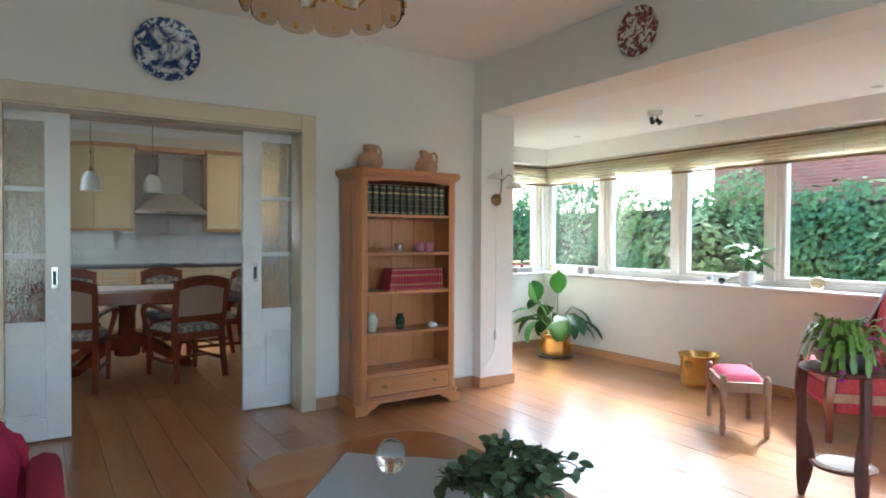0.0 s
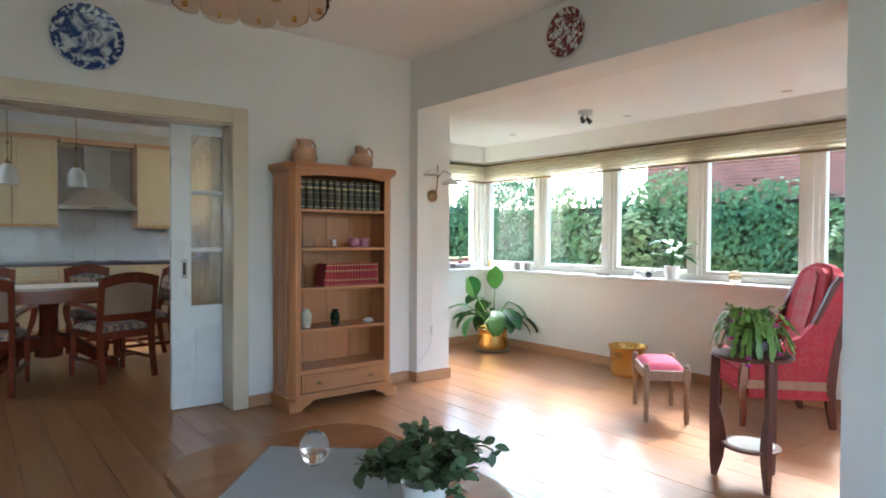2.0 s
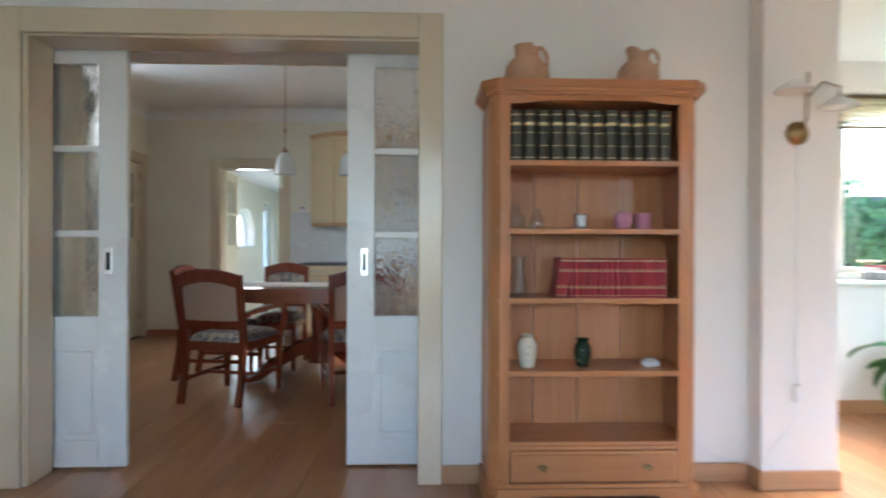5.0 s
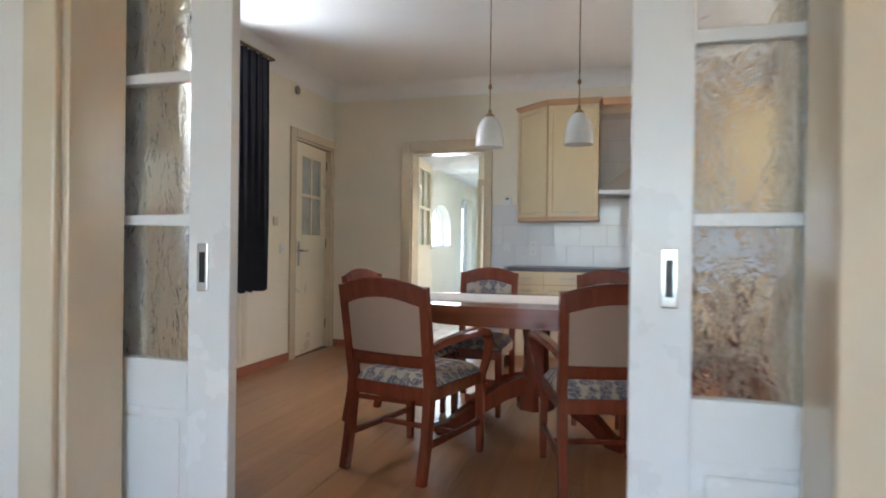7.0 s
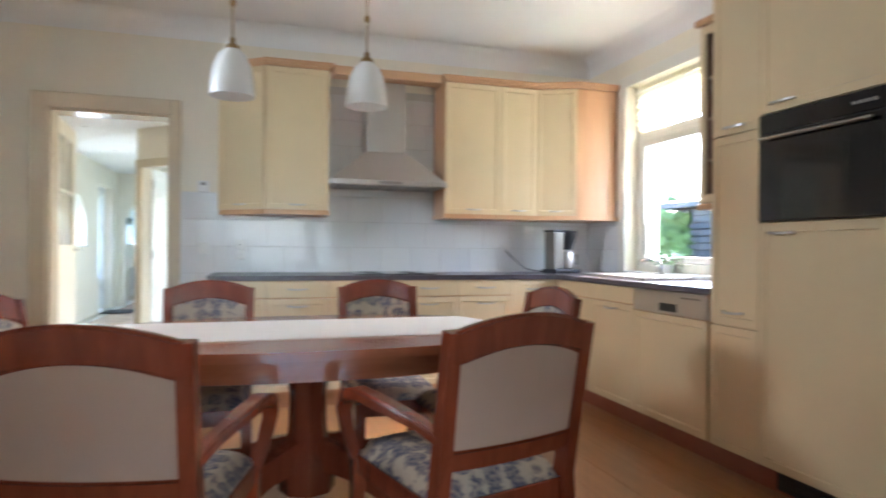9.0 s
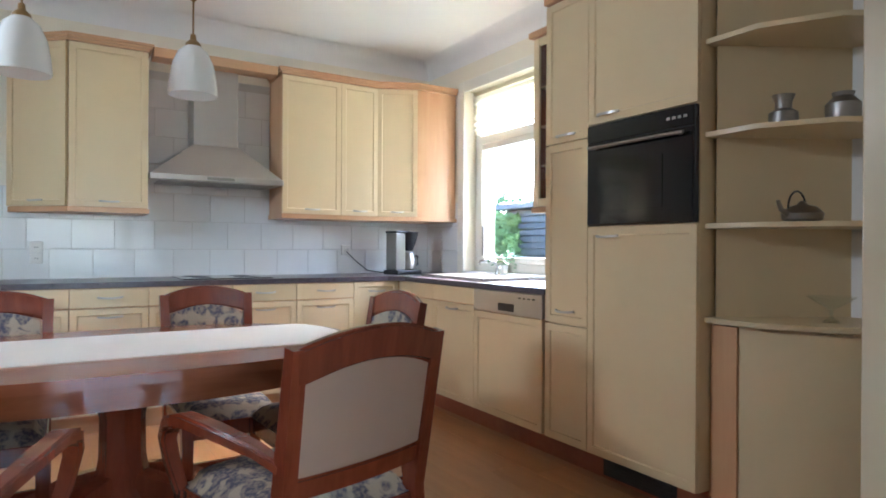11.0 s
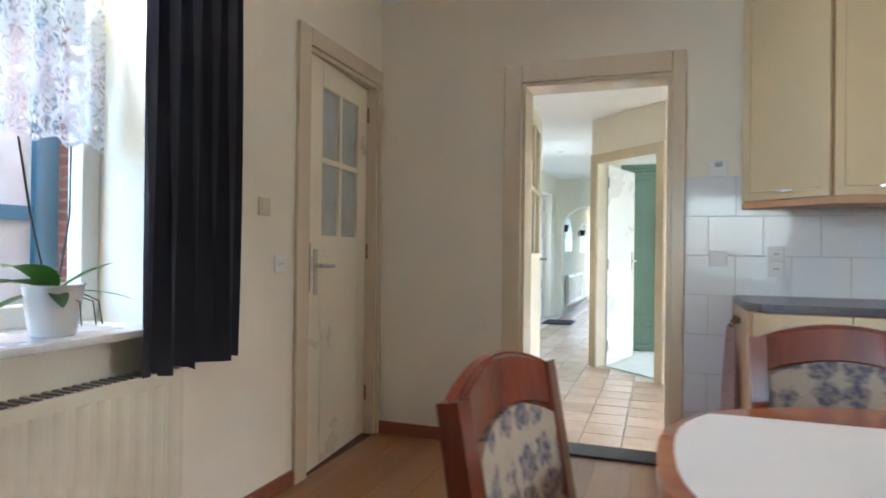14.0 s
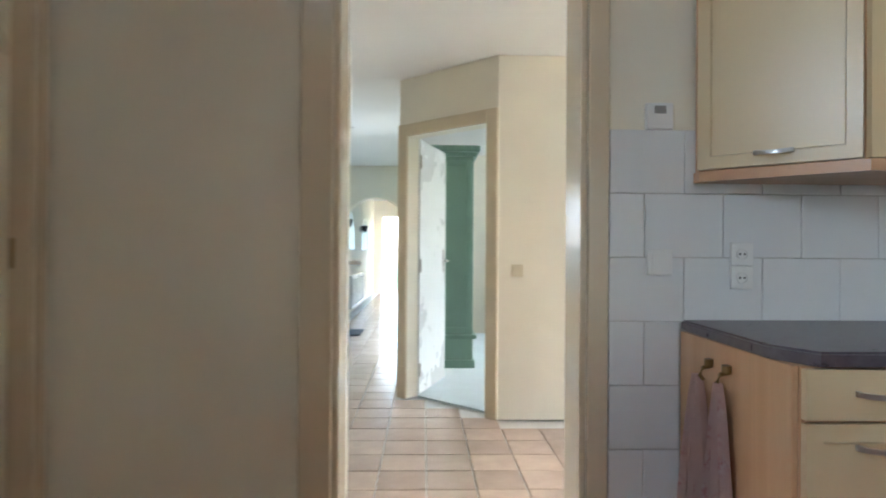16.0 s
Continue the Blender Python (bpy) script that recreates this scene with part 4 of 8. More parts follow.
for A, B in zip(rows, rows[1:]):
    for i in range(n):
        bm.faces.new((A[i], A[i + 1], B[i + 1], B[i]))
bmesh.ops.solidify(bm, geom=bm.faces[:], thickness=0.001)
part("lace", bm, "lace_cloth", t)
bm = bmesh.new()
tube(bm, [(-1.76, 5.855, 1.92), (-1.76, 6.995, 1.92)], 0.006, 8)
part("bar", bm, "white_plastic", t)

# radiator under it
t = thing("radiator", pose(WX + 0.03, 5.5, 0.14), "cream enamelled panel radiator under the window", "radiator")
bm = bmesh.new()
bx(bm, 0.06, 0.075, 0, 1.55, 0, 0.56, 0.005)
part("panel", bm, "radiator", t)
bm = bmesh.new()
for i in range(22):
    y = 0.05 + i * 0.068
    prism(bm, [(0.0745, y), (0.084, y + 0.012), (0.084, y + 0.034), (0.0745, y + 0.046)], 0.04, 0.52)
part("ribs", bm, "radiator", t)
bm = bmesh.new()
bx(bm, 0.0, 0.059, 0, 1.55, 0.0, 0.545, 0.005)
part("back_panel", bm, "radiator", t)
bm = bmesh.new()
for i in range(50):
    bx(bm, 0.004, 0.072, 0.02 + i * 0.0306, 0.034 + i * 0.0306, 0.5605, 0.566)
part("top_grille", bm, "pewter", t, "grey top grille")
for y in (0.3, 1.2):
    part("bracket", box_bm(-0.031, 0.0, y, y + 0.04, 0.1, 0.4), "radiator", t)


# ---- leaves and plants ----
def leaf_into(bm, base, tip_dir, length, width, droop=0.5, cup=0.25, roll=0.0, seg=6):
    """A pointed oval leaf with a folded midrib, bending down along its length."""
    d = Vector(tip_dir).normalized()
    side = d.cross(Vector((0, 0, 1)))
    side = (side.normalized() if side.length > 1e-3 else Vector((1, 0, 0)))
    side = Matrix.Rotation(roll, 3, d) @ side
    p = Vector(base)
    rows = []
    for i in range(seg + 1):
        u = i / seg
        w = width * 0.5 * (math.sin(math.pi * min(1, u * 0.93 + 0.05)) ** 0.75) if i < seg else 0.002
        up = side.cross(d).normalized()
        rows.append([bm.verts.new(p + side * w + up * w * cup), bm.verts.new(p), bm.verts.new(p - side * w + up * w * cup)])
        d = (Matrix.Rotation(-droop / seg, 3, side) @ d).normalized()
        p = p + d * (length / seg)
    for A, B in zip(rows, rows[1:]):
        bm.faces.new((A[0], A[1], B[1], B[0]))
        bm.faces.new((A[1], A[2], B[2], B[1]))


def big_plant():
    """A broad-leaved philodendron in a brass pot on a dish."""
    t = thing("potted_plant", pose(4.80, 4.57, 0), "broad-leaved green plant in a round brass pot on the floor", "potted plant")
    part("saucer", lathe(bmesh.new(), [(0.15, 0), (0.185, 0.012), (0.19, 0.025), (0.15, 0.02)], 28), "pewter", t)
    part("pot", lathe(bmesh.new(), [(0.12, 0.02), (0.15, 0.03), (0.165, 0.10), (0.155, 0.20), (0.165, 0.245), (0.175, 0.255), (0.165, 0.26), (0.15, 0.245), (0.14, 0.22)], 32), "brass", t, "hammered brass pot")
    part("soil", lathe(bmesh.new(), [(0.145, 0.21), (0.143, 0.222)], 20), "soil", t)
    rng = random.Random(4)
    for i in range(21):
        a = i * 2.4 + rng.uniform(-0.3, 0.3)
        up = rng.uniform(0.10, 0.30) if i else 0.44
        if i in (4, 9):
            up = 0.36
        reach = rng.uniform(0.15, 0.30) if i else 0.03
        top = Vector((reach * math.cos(a), reach * math.sin(a), 0.26 + up))
        bm = bmesh.new()
        tube(bm, [(0.03 * math.cos(a), 0.03 * math.sin(a), 0.22), top * 0.55 + Vector((0, 0, 0.14)), top], 0.008, 6, 0.005)
        stalk = part("stalk", bm, "leaf_light", t)
        bm = bmesh.new()
        if i in (0, 4, 9):
            # upright blades that stand clear of the others
            leaf_into(bm, top - Vector((0, 0, 0.02)), (-0.25 + 0.2 * math.cos(a), -0.1 + 0.2 * math.sin(a), 1.0), 0.25, 0.20, -0.2, 0.2, 0.5 * i, 7)
        else:
            leaf_into(bm, top, (math.cos(a), math.sin(a), rng.uniform(-0.1, 0.4)), rng.uniform(0.30, 0.38), rng.uniform(0.135, 0.175), rng.uniform(0.8, 1.4), 0.2, rng.uniform(-0.4, 0.4), 7)
        bmesh.ops.solidify(bm, geom=bm.faces[:], thickness=0.0015)
        part("leaf", bm, "leaf_light" if i in (0, 3, 4, 7, 12) else "leaf", stalk)


big_plant()


def brass_bucket():
    t = thing("brass_planter", pose(4.97, 2.97, 0), "empty polished brass planter with ring handles on the floor", "planter")
    part("bowl", lathe(bmesh.new(), [(0.12, 0.0), (0.142, 0.006), (0.15, 0.03), (0.153, 0.22), (0.172, 0.262), (0.176, 0.268), (0.170, 0.272), (0.148, 0.225), (0.142, 0.03), (0.02, 0.014)], 36), "brass", t)
    for s in (-1, 1):
        bm = bmesh.new()
        tube(bm, [(s * (0.158 + 0.006 * math.sin(k)), 0.035 * math.cos(k), 0.2 + 0.03 * math.sin(k)) for k in [j * math.pi / 6 for j in range(13)]], 0.004, 6)
        part("handle", bm, "antique", t)


brass_bucket()


def turned_leg(h, r):
    return [(r * 0.62, 0), (r * 0.8, 0.015), (r * 0.95, 0.05), (r * 0.7, 0.10), (r * 1.0, 0.115), (r * 0.72, 0.14), (r * 1.05, h * 0.55), (r * 0.72, h * 0.78), (r * 1.0, h * 0.82), (r * 1.0, h)]


def footstool():
    e1, e2 = Vector((0.19, -0.19, 0)), Vector((0.355, 0.335, 0))
    ang = math.degrees(math.atan2(e2.y, e2.x))
    t = thing("footstool", pose(4.107, 2.107, 0, 0, 0, ang), "footstool with turned oak legs and rose-red velvet seat", "footstool")
    a, b, h = 0.226, 0.13, 0.36
    for sx in (-1, 1):
        for sy in (-1, 1):
            bm = lathe(bmesh.new(), turned_leg(h - 0.085, 0.021), 14, (sx * a, sy * b, 0))
            bx(bm, sx * a - 0.021, sx * a + 0.021, sy * b - 0.021, sy * b + 0.021, h - 0.09, h + 0.012, 0.005)
            lathe(bm, [(0.017, h + 0.01), (0.02, h + 0.022), (0.012, h + 0.034), (0.003, h + 0.037)], 12, (sx * a, sy * b, 0))
            part("leg", bm, "stool_wood", t)
    for s in (-1, 1):
        part("apron", box_bm(-a + 0.021, a - 0.021, s * b - 0.011, s * b + 0.011, h - 0.075, h - 0.008, 0.004), "stool_wood", t)
        part("apron", box_bm(s * a - 0.011, s * a + 0.011, -b + 0.021, b - 0.021, h - 0.075, h - 0.008, 0.004), "stool_wood", t)
    bm = bmesh.new()
    n = 14
    g = []
    for i in range(n + 1):
        row = []
        for j in range(n + 1):
            u, v = 2 * i / n - 1, 2 * j / n - 1
            k = (1 - abs(u) ** 5) * (1 - abs(v) ** 5)
            row.append(bm.verts.new((u * (a - 0.012), v * (b - 0.008), h - 0.008 + 0.048 * max(0, k) ** 0.5)))
        g.append(row)
    for i in range(n):
        for j in range(n):
            bm.faces.new((g[i][j], g[i + 1][j], g[i + 1][j + 1], g[i][j + 1]))
    bm.faces.new([g[i][0] for i in range(n, -1, -1)] + [g[0][j] for j in range(1, n + 1)] + [g[i][n] for i in range(1, n + 1)] + [g[n][j] for j in range(n - 1, 0, -1)])
    part("seat", bm, "pink", t, "rose-red velvet cushion")


footstool()


def wing_chair(m, name, label, cloth, legs_mat, back_h=1.04, wings=True):
    """Upholstered wing chair facing +y: seat, back, wings, rolled arms, apron and legs."""
    t = thing(name, m, label, "armchair")
    bm = bmesh.new()
    bx(bm, -0.27, 0.27, -0.28, 0.30, 0.33, 0.46, 0.045)
    part("seat", bm, cloth, t)
    part("apron", box_bm(-0.31, 0.31, -0.30, 0.285, 0.20, 0.33, 0.02), cloth, t)
    bm = bmesh.new()
    out = [(-0.27, 0.40), (-0.29, back_h - 0.16), (-0.24, back_h - 0.05), (-0.12, back_h), (0.12, back_h), (0.24, back_h - 0.05), (0.29, back_h - 0.16), (0.27, 0.40)]
    prism(bm, out, -0.055, 0.055)
    bmesh.ops.bevel(bm, geom=bm.edges[:], offset=0.035, segments=3, affect='EDGES')
    bmesh.ops.transform(bm, matrix=Matrix.Translation((0, -0.30, 0)) @ Matrix.Rotation(radians(12), 4, 'X') @ Matrix.Translation((0, 0.085, 0)) @ Matrix.Rotation(radians(90), 4, 'X'), verts=bm.verts)
    part("backrest", bm, cloth, t)
    for s in (-1, 1):
        bm = bmesh.new()
        if wings:
            prism(bm, [(-0.33, 0.55), (-0.02, 0.60), (-0.10, 0.72), (-0.17, back_h - 0.10), (-0.30, back_h - 0.03), (-0.42, back_h - 0.05)], -0.032, 0.032)
            bmesh.ops.bevel(bm, geom=bm.edges[:], offset=0.022, segments=2, affect='EDGES')
            bmesh.ops.transform(bm, matrix=Matrix.Translation((s * 0.305, 0, 0)) @ Matrix.Rotation(radians(90), 4, 'Z') @ Matrix.Rotation(radians(90), 4, 'X'), verts=bm.verts)
            part("wing", bm, cloth, t)
            bm = bmesh.new()
        bx(bm, s * 0.315 - 0.045, s * 0.315 + 0.045, -0.30, 0.27, 0.33, 0.60, 0.04)
        part("arm", bm, cloth, t)
    for s in (-1, 1):
        bm = bmesh.new()
        sweep(bm, [(s * 0.28, 0.255, 0.22), (s * 0.29, 0.27, 0.12), (s * 0.285, 0.265, 0.0)], [0.05, 0.04, 0.03], [0.05, 0.04, 0.03], (1, 0, 0))
        part("leg", bm, legs_mat, t)
        bm = bmesh.new()
        sweep(bm, [(s * 0.27, -0.27, 0.24), (s * 0.275, -0.30, 0.12), (s * 0.285, -0.36, 0.0)], [0.045, 0.04, 0.03], [0.045, 0.04, 0.03], (1, 0, 0))
        part("leg", bm, legs_mat, t)
    return t


def easy_chair():
    """High-backed easy chair facing +y: curved wooden side frames with cloth panels, thick rounded back, seat cushion and legs."""
    t = thing("easy_chair", pose(4.665, 1.60, 0, 0, 0, 43), "high-backed red damask easy chair with curved wooden frame", "armchair")
    part("seat", box_bm(-0.255, 0.255, -0.22, 0.27, 0.335, 0.465, 0.05), "damask_pale", t, "faded pink damask seat cushion")
    bm = bmesh.new()
    prism(bm, [(-0.25, 0.40), (-0.265, 0.80), (-0.255, 0.97), (-0.21, 1.045), (-0.12, 1.085), (0.12, 1.085), (0.21, 1.045), (0.255, 0.97), (0.265, 0.80), (0.25, 0.40)], -0.075, 0.06)
    bmesh.ops.bevel(bm, geom=bm.edges[:], offset=0.04, segments=3, affect='EDGES')
    tilt = Matrix.Translation((0, -0.20, 0)) @ Matrix.Translation((0, 0, 0.4)) @ Matrix.Rotation(radians(13), 4, 'X') @ Matrix.Translation((0, 0, -0.4)) @ Matrix.Rotation(radians(90), 4, 'X')
    bmesh.ops.transform(bm, matrix=tilt, verts=bm.verts)
    back = part("backrest", bm, "damask", t)
    bm = bmesh.new()
    prism(bm, [(-0.125, 0.46), (-0.135, 0.80), (-0.12, 1.0), (-0.06, 1.04), (0.06, 1.04), (0.12, 1.0), (0.135, 0.80), (0.125, 0.46)], -0.085, -0.04)
    bmesh.ops.bevel(bm, geom=bm.edges[:], offset=0.02, segments=2, affect='EDGES')
    bmesh.ops.transform(bm, matrix=tilt, verts=bm.verts)
    part("centre_panel", bm, "damask_pale", back, "faded pink damask panel")
    part("apron", box_bm(-0.25, 0.25, 0.235, 0.262, 0.20, 0.345, 0.008), "damask", t)
    bm = bmesh.new()
    tube(bm, [(-0.25, 0.266, 0.235), (0.25, 0.266, 0.235)], 0.006, 8)
    part("piping", bm, "pink", t)
    for s in (-1, 1):
        x = s * 0.275
        bm = bmesh.new()
        prism(bm, [(-0.26, 0.19), (0.235, 0.19), (0.235, 0.40), (0.12, 0.50), (-0.10, 0.56), (-0.20, 0.74), (-0.31, 0.96), (-0.375, 0.95), (-0.335, 0.74), (-0.27, 0.45)], -0.016, 0.016)
        bmesh.ops.bevel(bm, geom=bm.edges[:], offset=0.007, segments=2, affect='EDGES')
        bmesh.ops.transform(bm, matrix=Matrix.Translation((x, 0, 0)) @ Matrix.Rotation(radians(90), 4, 'Z') @ Matrix.Rotation(radians(90), 4, 'X'), verts=bm.verts)
        part("side_panel", bm, "damask", t)
        bm = bmesh.new()
        sweep(bm, [(x, 0.17, 0.475), (x, 0.05, 0.53), (x, -0.08, 0.575), (x, -0.17, 0.68)], [0.05, 0.075, 0.075, 0.05], [0.03, 0.05, 0.05, 0.04], (1, 0, 0))
        part("arm", bm, "damask", t)
        bm = bmesh.new()
        sweep(bm, [(x, -0.385, 0.975), (x, -0.355, 0.78), (x, -0.29, 0.50), (x, -0.265, 0.28), (s * 0.265, -0.275, 0.14), (s * 0.25, -0.30, 0.0)], [0.036, 0.036, 0.038, 0.042, 0.038, 0.03], [0.04, 0.045, 0.05, 0.06, 0.05, 0.034], (1, 0, 0))
        part("back_post", bm, "stand_wood", t)
        bm = bmesh.new()
        sweep(bm, [(x, -0.395, 0.968), (x, -0.31, 0.985), (x, -0.275, 0.93), (x, -0.20, 0.76), (x, -0.12, 0.60)], 0.038, [0.03, 0.034, 0.03, 0.028, 0.02], (1, 0, 0))
        part("wing_rail", bm, "stand_wood", t)
        part("side_rail", box_bm(x - 0.02, x + 0.02, -0.25, 0.25, 0.255, 0.315, 0.006), "stool_wood", t)
        bm = bmesh.new()
        sweep(bm, [(x, 0.245, 0.45), (x, 0.262, 0.36), (x, 0.272, 0.22), (s * 0.27, 0.258, 0.10), (s * 0.268, 0.262, 0.0)], [0.04, 0.046, 0.044, 0.036, 0.03], [0.04, 0.05, 0.044, 0.036, 0.03], (1, 0, 0))
        part("leg", bm, "mahogany", t)


easy_chair()
wing_chair(pose(-0.13, 1.73, 0, 0, 0, 180), "armchair", "crimson velvet armchair with a low back", "crimson", "mahogany", 0.72, False)


def plant_stand():
    """Round dark stand with four flared flat legs and a lower shelf, carrying a hanging cactus."""
    cx, cy = 3.397, 1.14
    t = thing("plant_stand", pose(cx, cy, 0), "dark round wooden plant stand with lower shelf", "plant stand")
    part("top", lathe(bmesh.new(), [(0.17, 0.633), (0.187, 0.638), (0.193, 0.647), (0.187, 0.657), (0.17, 0.66)], 40), "stand_wood", t)
    part("shelf", lathe(bmesh.new(), [(0.125, 0.172), (0.140, 0.178), (0.140, 0.187), (0.13, 0.192)], 32), "stand_wood", t)
    for k in range(3):
        a = 1.92 + k * 2.094
        d = Vector((math.cos(a), math.sin(a), 0))
        bm = bmesh.new()
        pts, w = [], []
        for z, r, ww in ((0.635, 0.17, 0.042), (0.53, 0.175, 0.04), (0.37, 0.175, 0.044), (0.28, 0.162, 0.07), (0.2, 0.155, 0.08), (0.1, 0.162, 0.066), (0.0, 0.172, 0.028)):
            pts.append(d * r + Vector((0, 0, z)))
            w.append(ww)
        sweep(bm, pts, 0.022, w, (-math.sin(a), math.cos(a), 0))
        part("leg", bm, "stand_wood", t)
    part("shelf_mat", lathe(bmesh.new(), [(0.11, 0.1925), (0.11, 0.195)], 28), "porcelain", t)
    p = thing("hanging_cactus", pose(cx, cy, 0.66), "trailing green cactus with magenta flowers in a bowl", "potted plant")
    part("pot", lathe(bmesh.new(), [(0.08, 0), (0.12, 0.03), (0.13, 0.075), (0.125, 0.08), (0.10, 0.06)], 24), "pewter", p)
    part("soil", lathe(bmesh.new(), [(0.11, 0.062), (0.10, 0.07)], 18), "soil", p)
    rng = random.Random(9)
    for i in range(110):
        a, reach, hi = rng.uniform(0, 6.28), rng.uniform(0.06, 0.19), rng.uniform(0.06, 0.17)
        fall = rng.uniform(0.05, 0.20) if reach > 0.11 else rng.uniform(-0.05, 0.06)
        bm = bmesh.new()
        pts = []
        for j in range(7):
            u = j / 6
            pts.append(Vector((math.cos(a), math.sin(a), 0)) * (0.04 + reach * u ** 0.8) + Vector((0, 0, 0.07 + hi * math.sin(min(1, u * 1.25) * math.pi * 0.62) - fall * u ** 3)))
        fine = [p0.lerp(p1, k / 3) for p0, p1 in zip(pts, pts[1:]) for k in range(3)] + [pts[-1]]
        tw = rng.uniform(-0.8, 0.8)
        sweep(bm, fine, [0.012 if k % 3 == 0 else 0.027 for k in range(len(fine))], 0.003, (-math.sin(a), math.cos(a), tw))
        br = part("branch", bm, "leaf_cactus", p)
        if i % 9 == 0:
            bm = bmesh.new()
            for k in range(7):
                b2 = k * 0.9
                leaf_into(bm, pts[-1], (math.cos(b2), math.sin(b2), -0.5), 0.026, 0.011, 0.4, 0.2, 0, 3)
            part("flower", bm, "petal", br, "magenta blossom")


plant_stand()


def coffee_table():
    """Low table with a cut-cornered top, apron and square legs; cloth, ball and plant lie on it as things of their own."""
    cx, cy = 1.18, 1.475
    t = thing("coffee_table", pose(cx, cy, 0), "low brown wooden coffee table with rounded corners", "coffee table")
    a, b = 0.42, 0.545
    out = []
    for sx, sy, t0 in ((1, 1, 0), (-1, 1, 90), (-1, -1, 180), (1, -1, 270)):
        for k in range(7):
            th = radians(t0 + k * 15)
            out.append((sx * (a - 0.2) + 0.2 * math.cos(th), sy * (b - 0.2) + 0.2 * math.sin(th)))
    bm = prism(bmesh.new(), out, 0.41, 0.445)
    bmesh.ops.bevel(bm, geom=[e for e in bm.edges if abs(e.verts[0].co.z - e.verts[1].co.z) < 1e-4], offset=0.008, segments=2, affect='EDGES')
    part("tabletop", bm, "table_wood", t)
    part("apron", prism(bmesh.new(), [(x * 0.88, y * 0.9) for x, y in out], 0.33, 0.41), "table_wood", t)
    for sx in (-1, 1):
        for sy in (-1, 1):
            bm = bmesh.new()
            sweep(bm, [(sx * (a - 0.11), sy * (b - 0.12), 0.34), (sx * (a - 0.10), sy * (b - 0.11), 0.18), (sx * (a - 0.09), sy * (b - 0.10), 0.0)], [0.06, 0.05, 0.04], [0.06, 0.05, 0.04])
            part("leg", bm, "table_wood", t)
    # cloth
    bm = bmesh.new()
    n = 20
    e1, e2, p0 = Vector((0.335, -0.30, 0)), Vector((-0.30, -0.335, 0)), Vector((1.143, 1.886, 0.446))
    g = [[bm.verts.new(p0 + e1 * (1.25 * i / n) + e2 * (1.25 * j / n) + Vector((0, 0, 0.0012 * math.sin(i * 1.3) * math.cos(j * 1.1) + 0.0022))) for j in range(n + 1)] for i in range(n + 1)]
    for i in range(n):
        for j in range(n):
            bm.faces.new((g[i][j], g[i + 1][j], g[i + 1][j + 1], g[i][j + 1]))
    bmesh.ops.solidify(bm, geom=bm.faces[:], thickness=0.001)
    tagged(part("tablecloth", bm, "doily"), "white linen cloth with hemstitched border on the coffee table", "tablecloth")
    bm = bmesh.new()
    prof = [(0.012 + 0.0, 0.0)] + [(0.052 * math.sin(th), 0.062 - 0.062 * math.cos(th)) for th in [math.pi * k / 16 for k in range(2, 16)]] + [(0.004, 0.124)]
    lathe(bm, prof, 28)
    o = tagged(part("glass_ball", bm, "crystal", loc=pose(1.185, 1.605, 0.449)), "clear glass egg-shaped paperweight on the cloth", "paperweight")
    p = thing("succulent", pose(1.30, 1.12, 0.449), "bushy dark green succulent in a small pot", "potted plant")
    part("pot", lathe(bmesh.new(), [(0.05, 0), (0.065, 0.03), (0.072, 0.075), (0.06, 0.07)], 20), "porcelain", p)
    rng = random.Random(12)
    for i in range(46):
        a2, reach, hi = rng.uniform(0, 6.28), rng.uniform(0.05, 0.19), rng.uniform(0.04, 0.14)
        pts = [Vector((math.cos(a2), math.sin(a2), 0)) * (0.02 + reach * u) + Vector((0, 0, 0.07 + hi * math.sin(u * 2.2))) for u in (0, 0.3, 0.6, 0.85, 1.0)]
        bm = bmesh.new()
        tube(bm, pts, 0.003, 5)
        br = part("branch", bm, "stem", p)
        bm = bmesh.new()
        for j in range(12):
            q = pts[1 + j % 4] + Vector((rng.uniform(-1, 1), rng.uniform(-1, 1), rng.uniform(-0.6, 1))) * 0.012
            leaf_into(bm, q, (rng.uniform(-1, 1), rng.uniform(-1, 1), rng.uniform(-0.3, 0.8)), rng.uniform(0.034, 0.052), rng.uniform(0.024, 0.036), 0.5, 0.2, rng.uniform(-1, 1), 3)
        bmesh.ops.solidify(bm, geom=bm.faces[:], thickness=0.002)
        part("leaves", bm, "leaf_dark", br)


coffee_table()


# ---- bookcase and what stands in it ----
BXL, BXR, BF, BB = 2.05, 2.90, 3.69, 3.99
SH = [1.438, 1.158, 0.873, 0.574, 0.285]


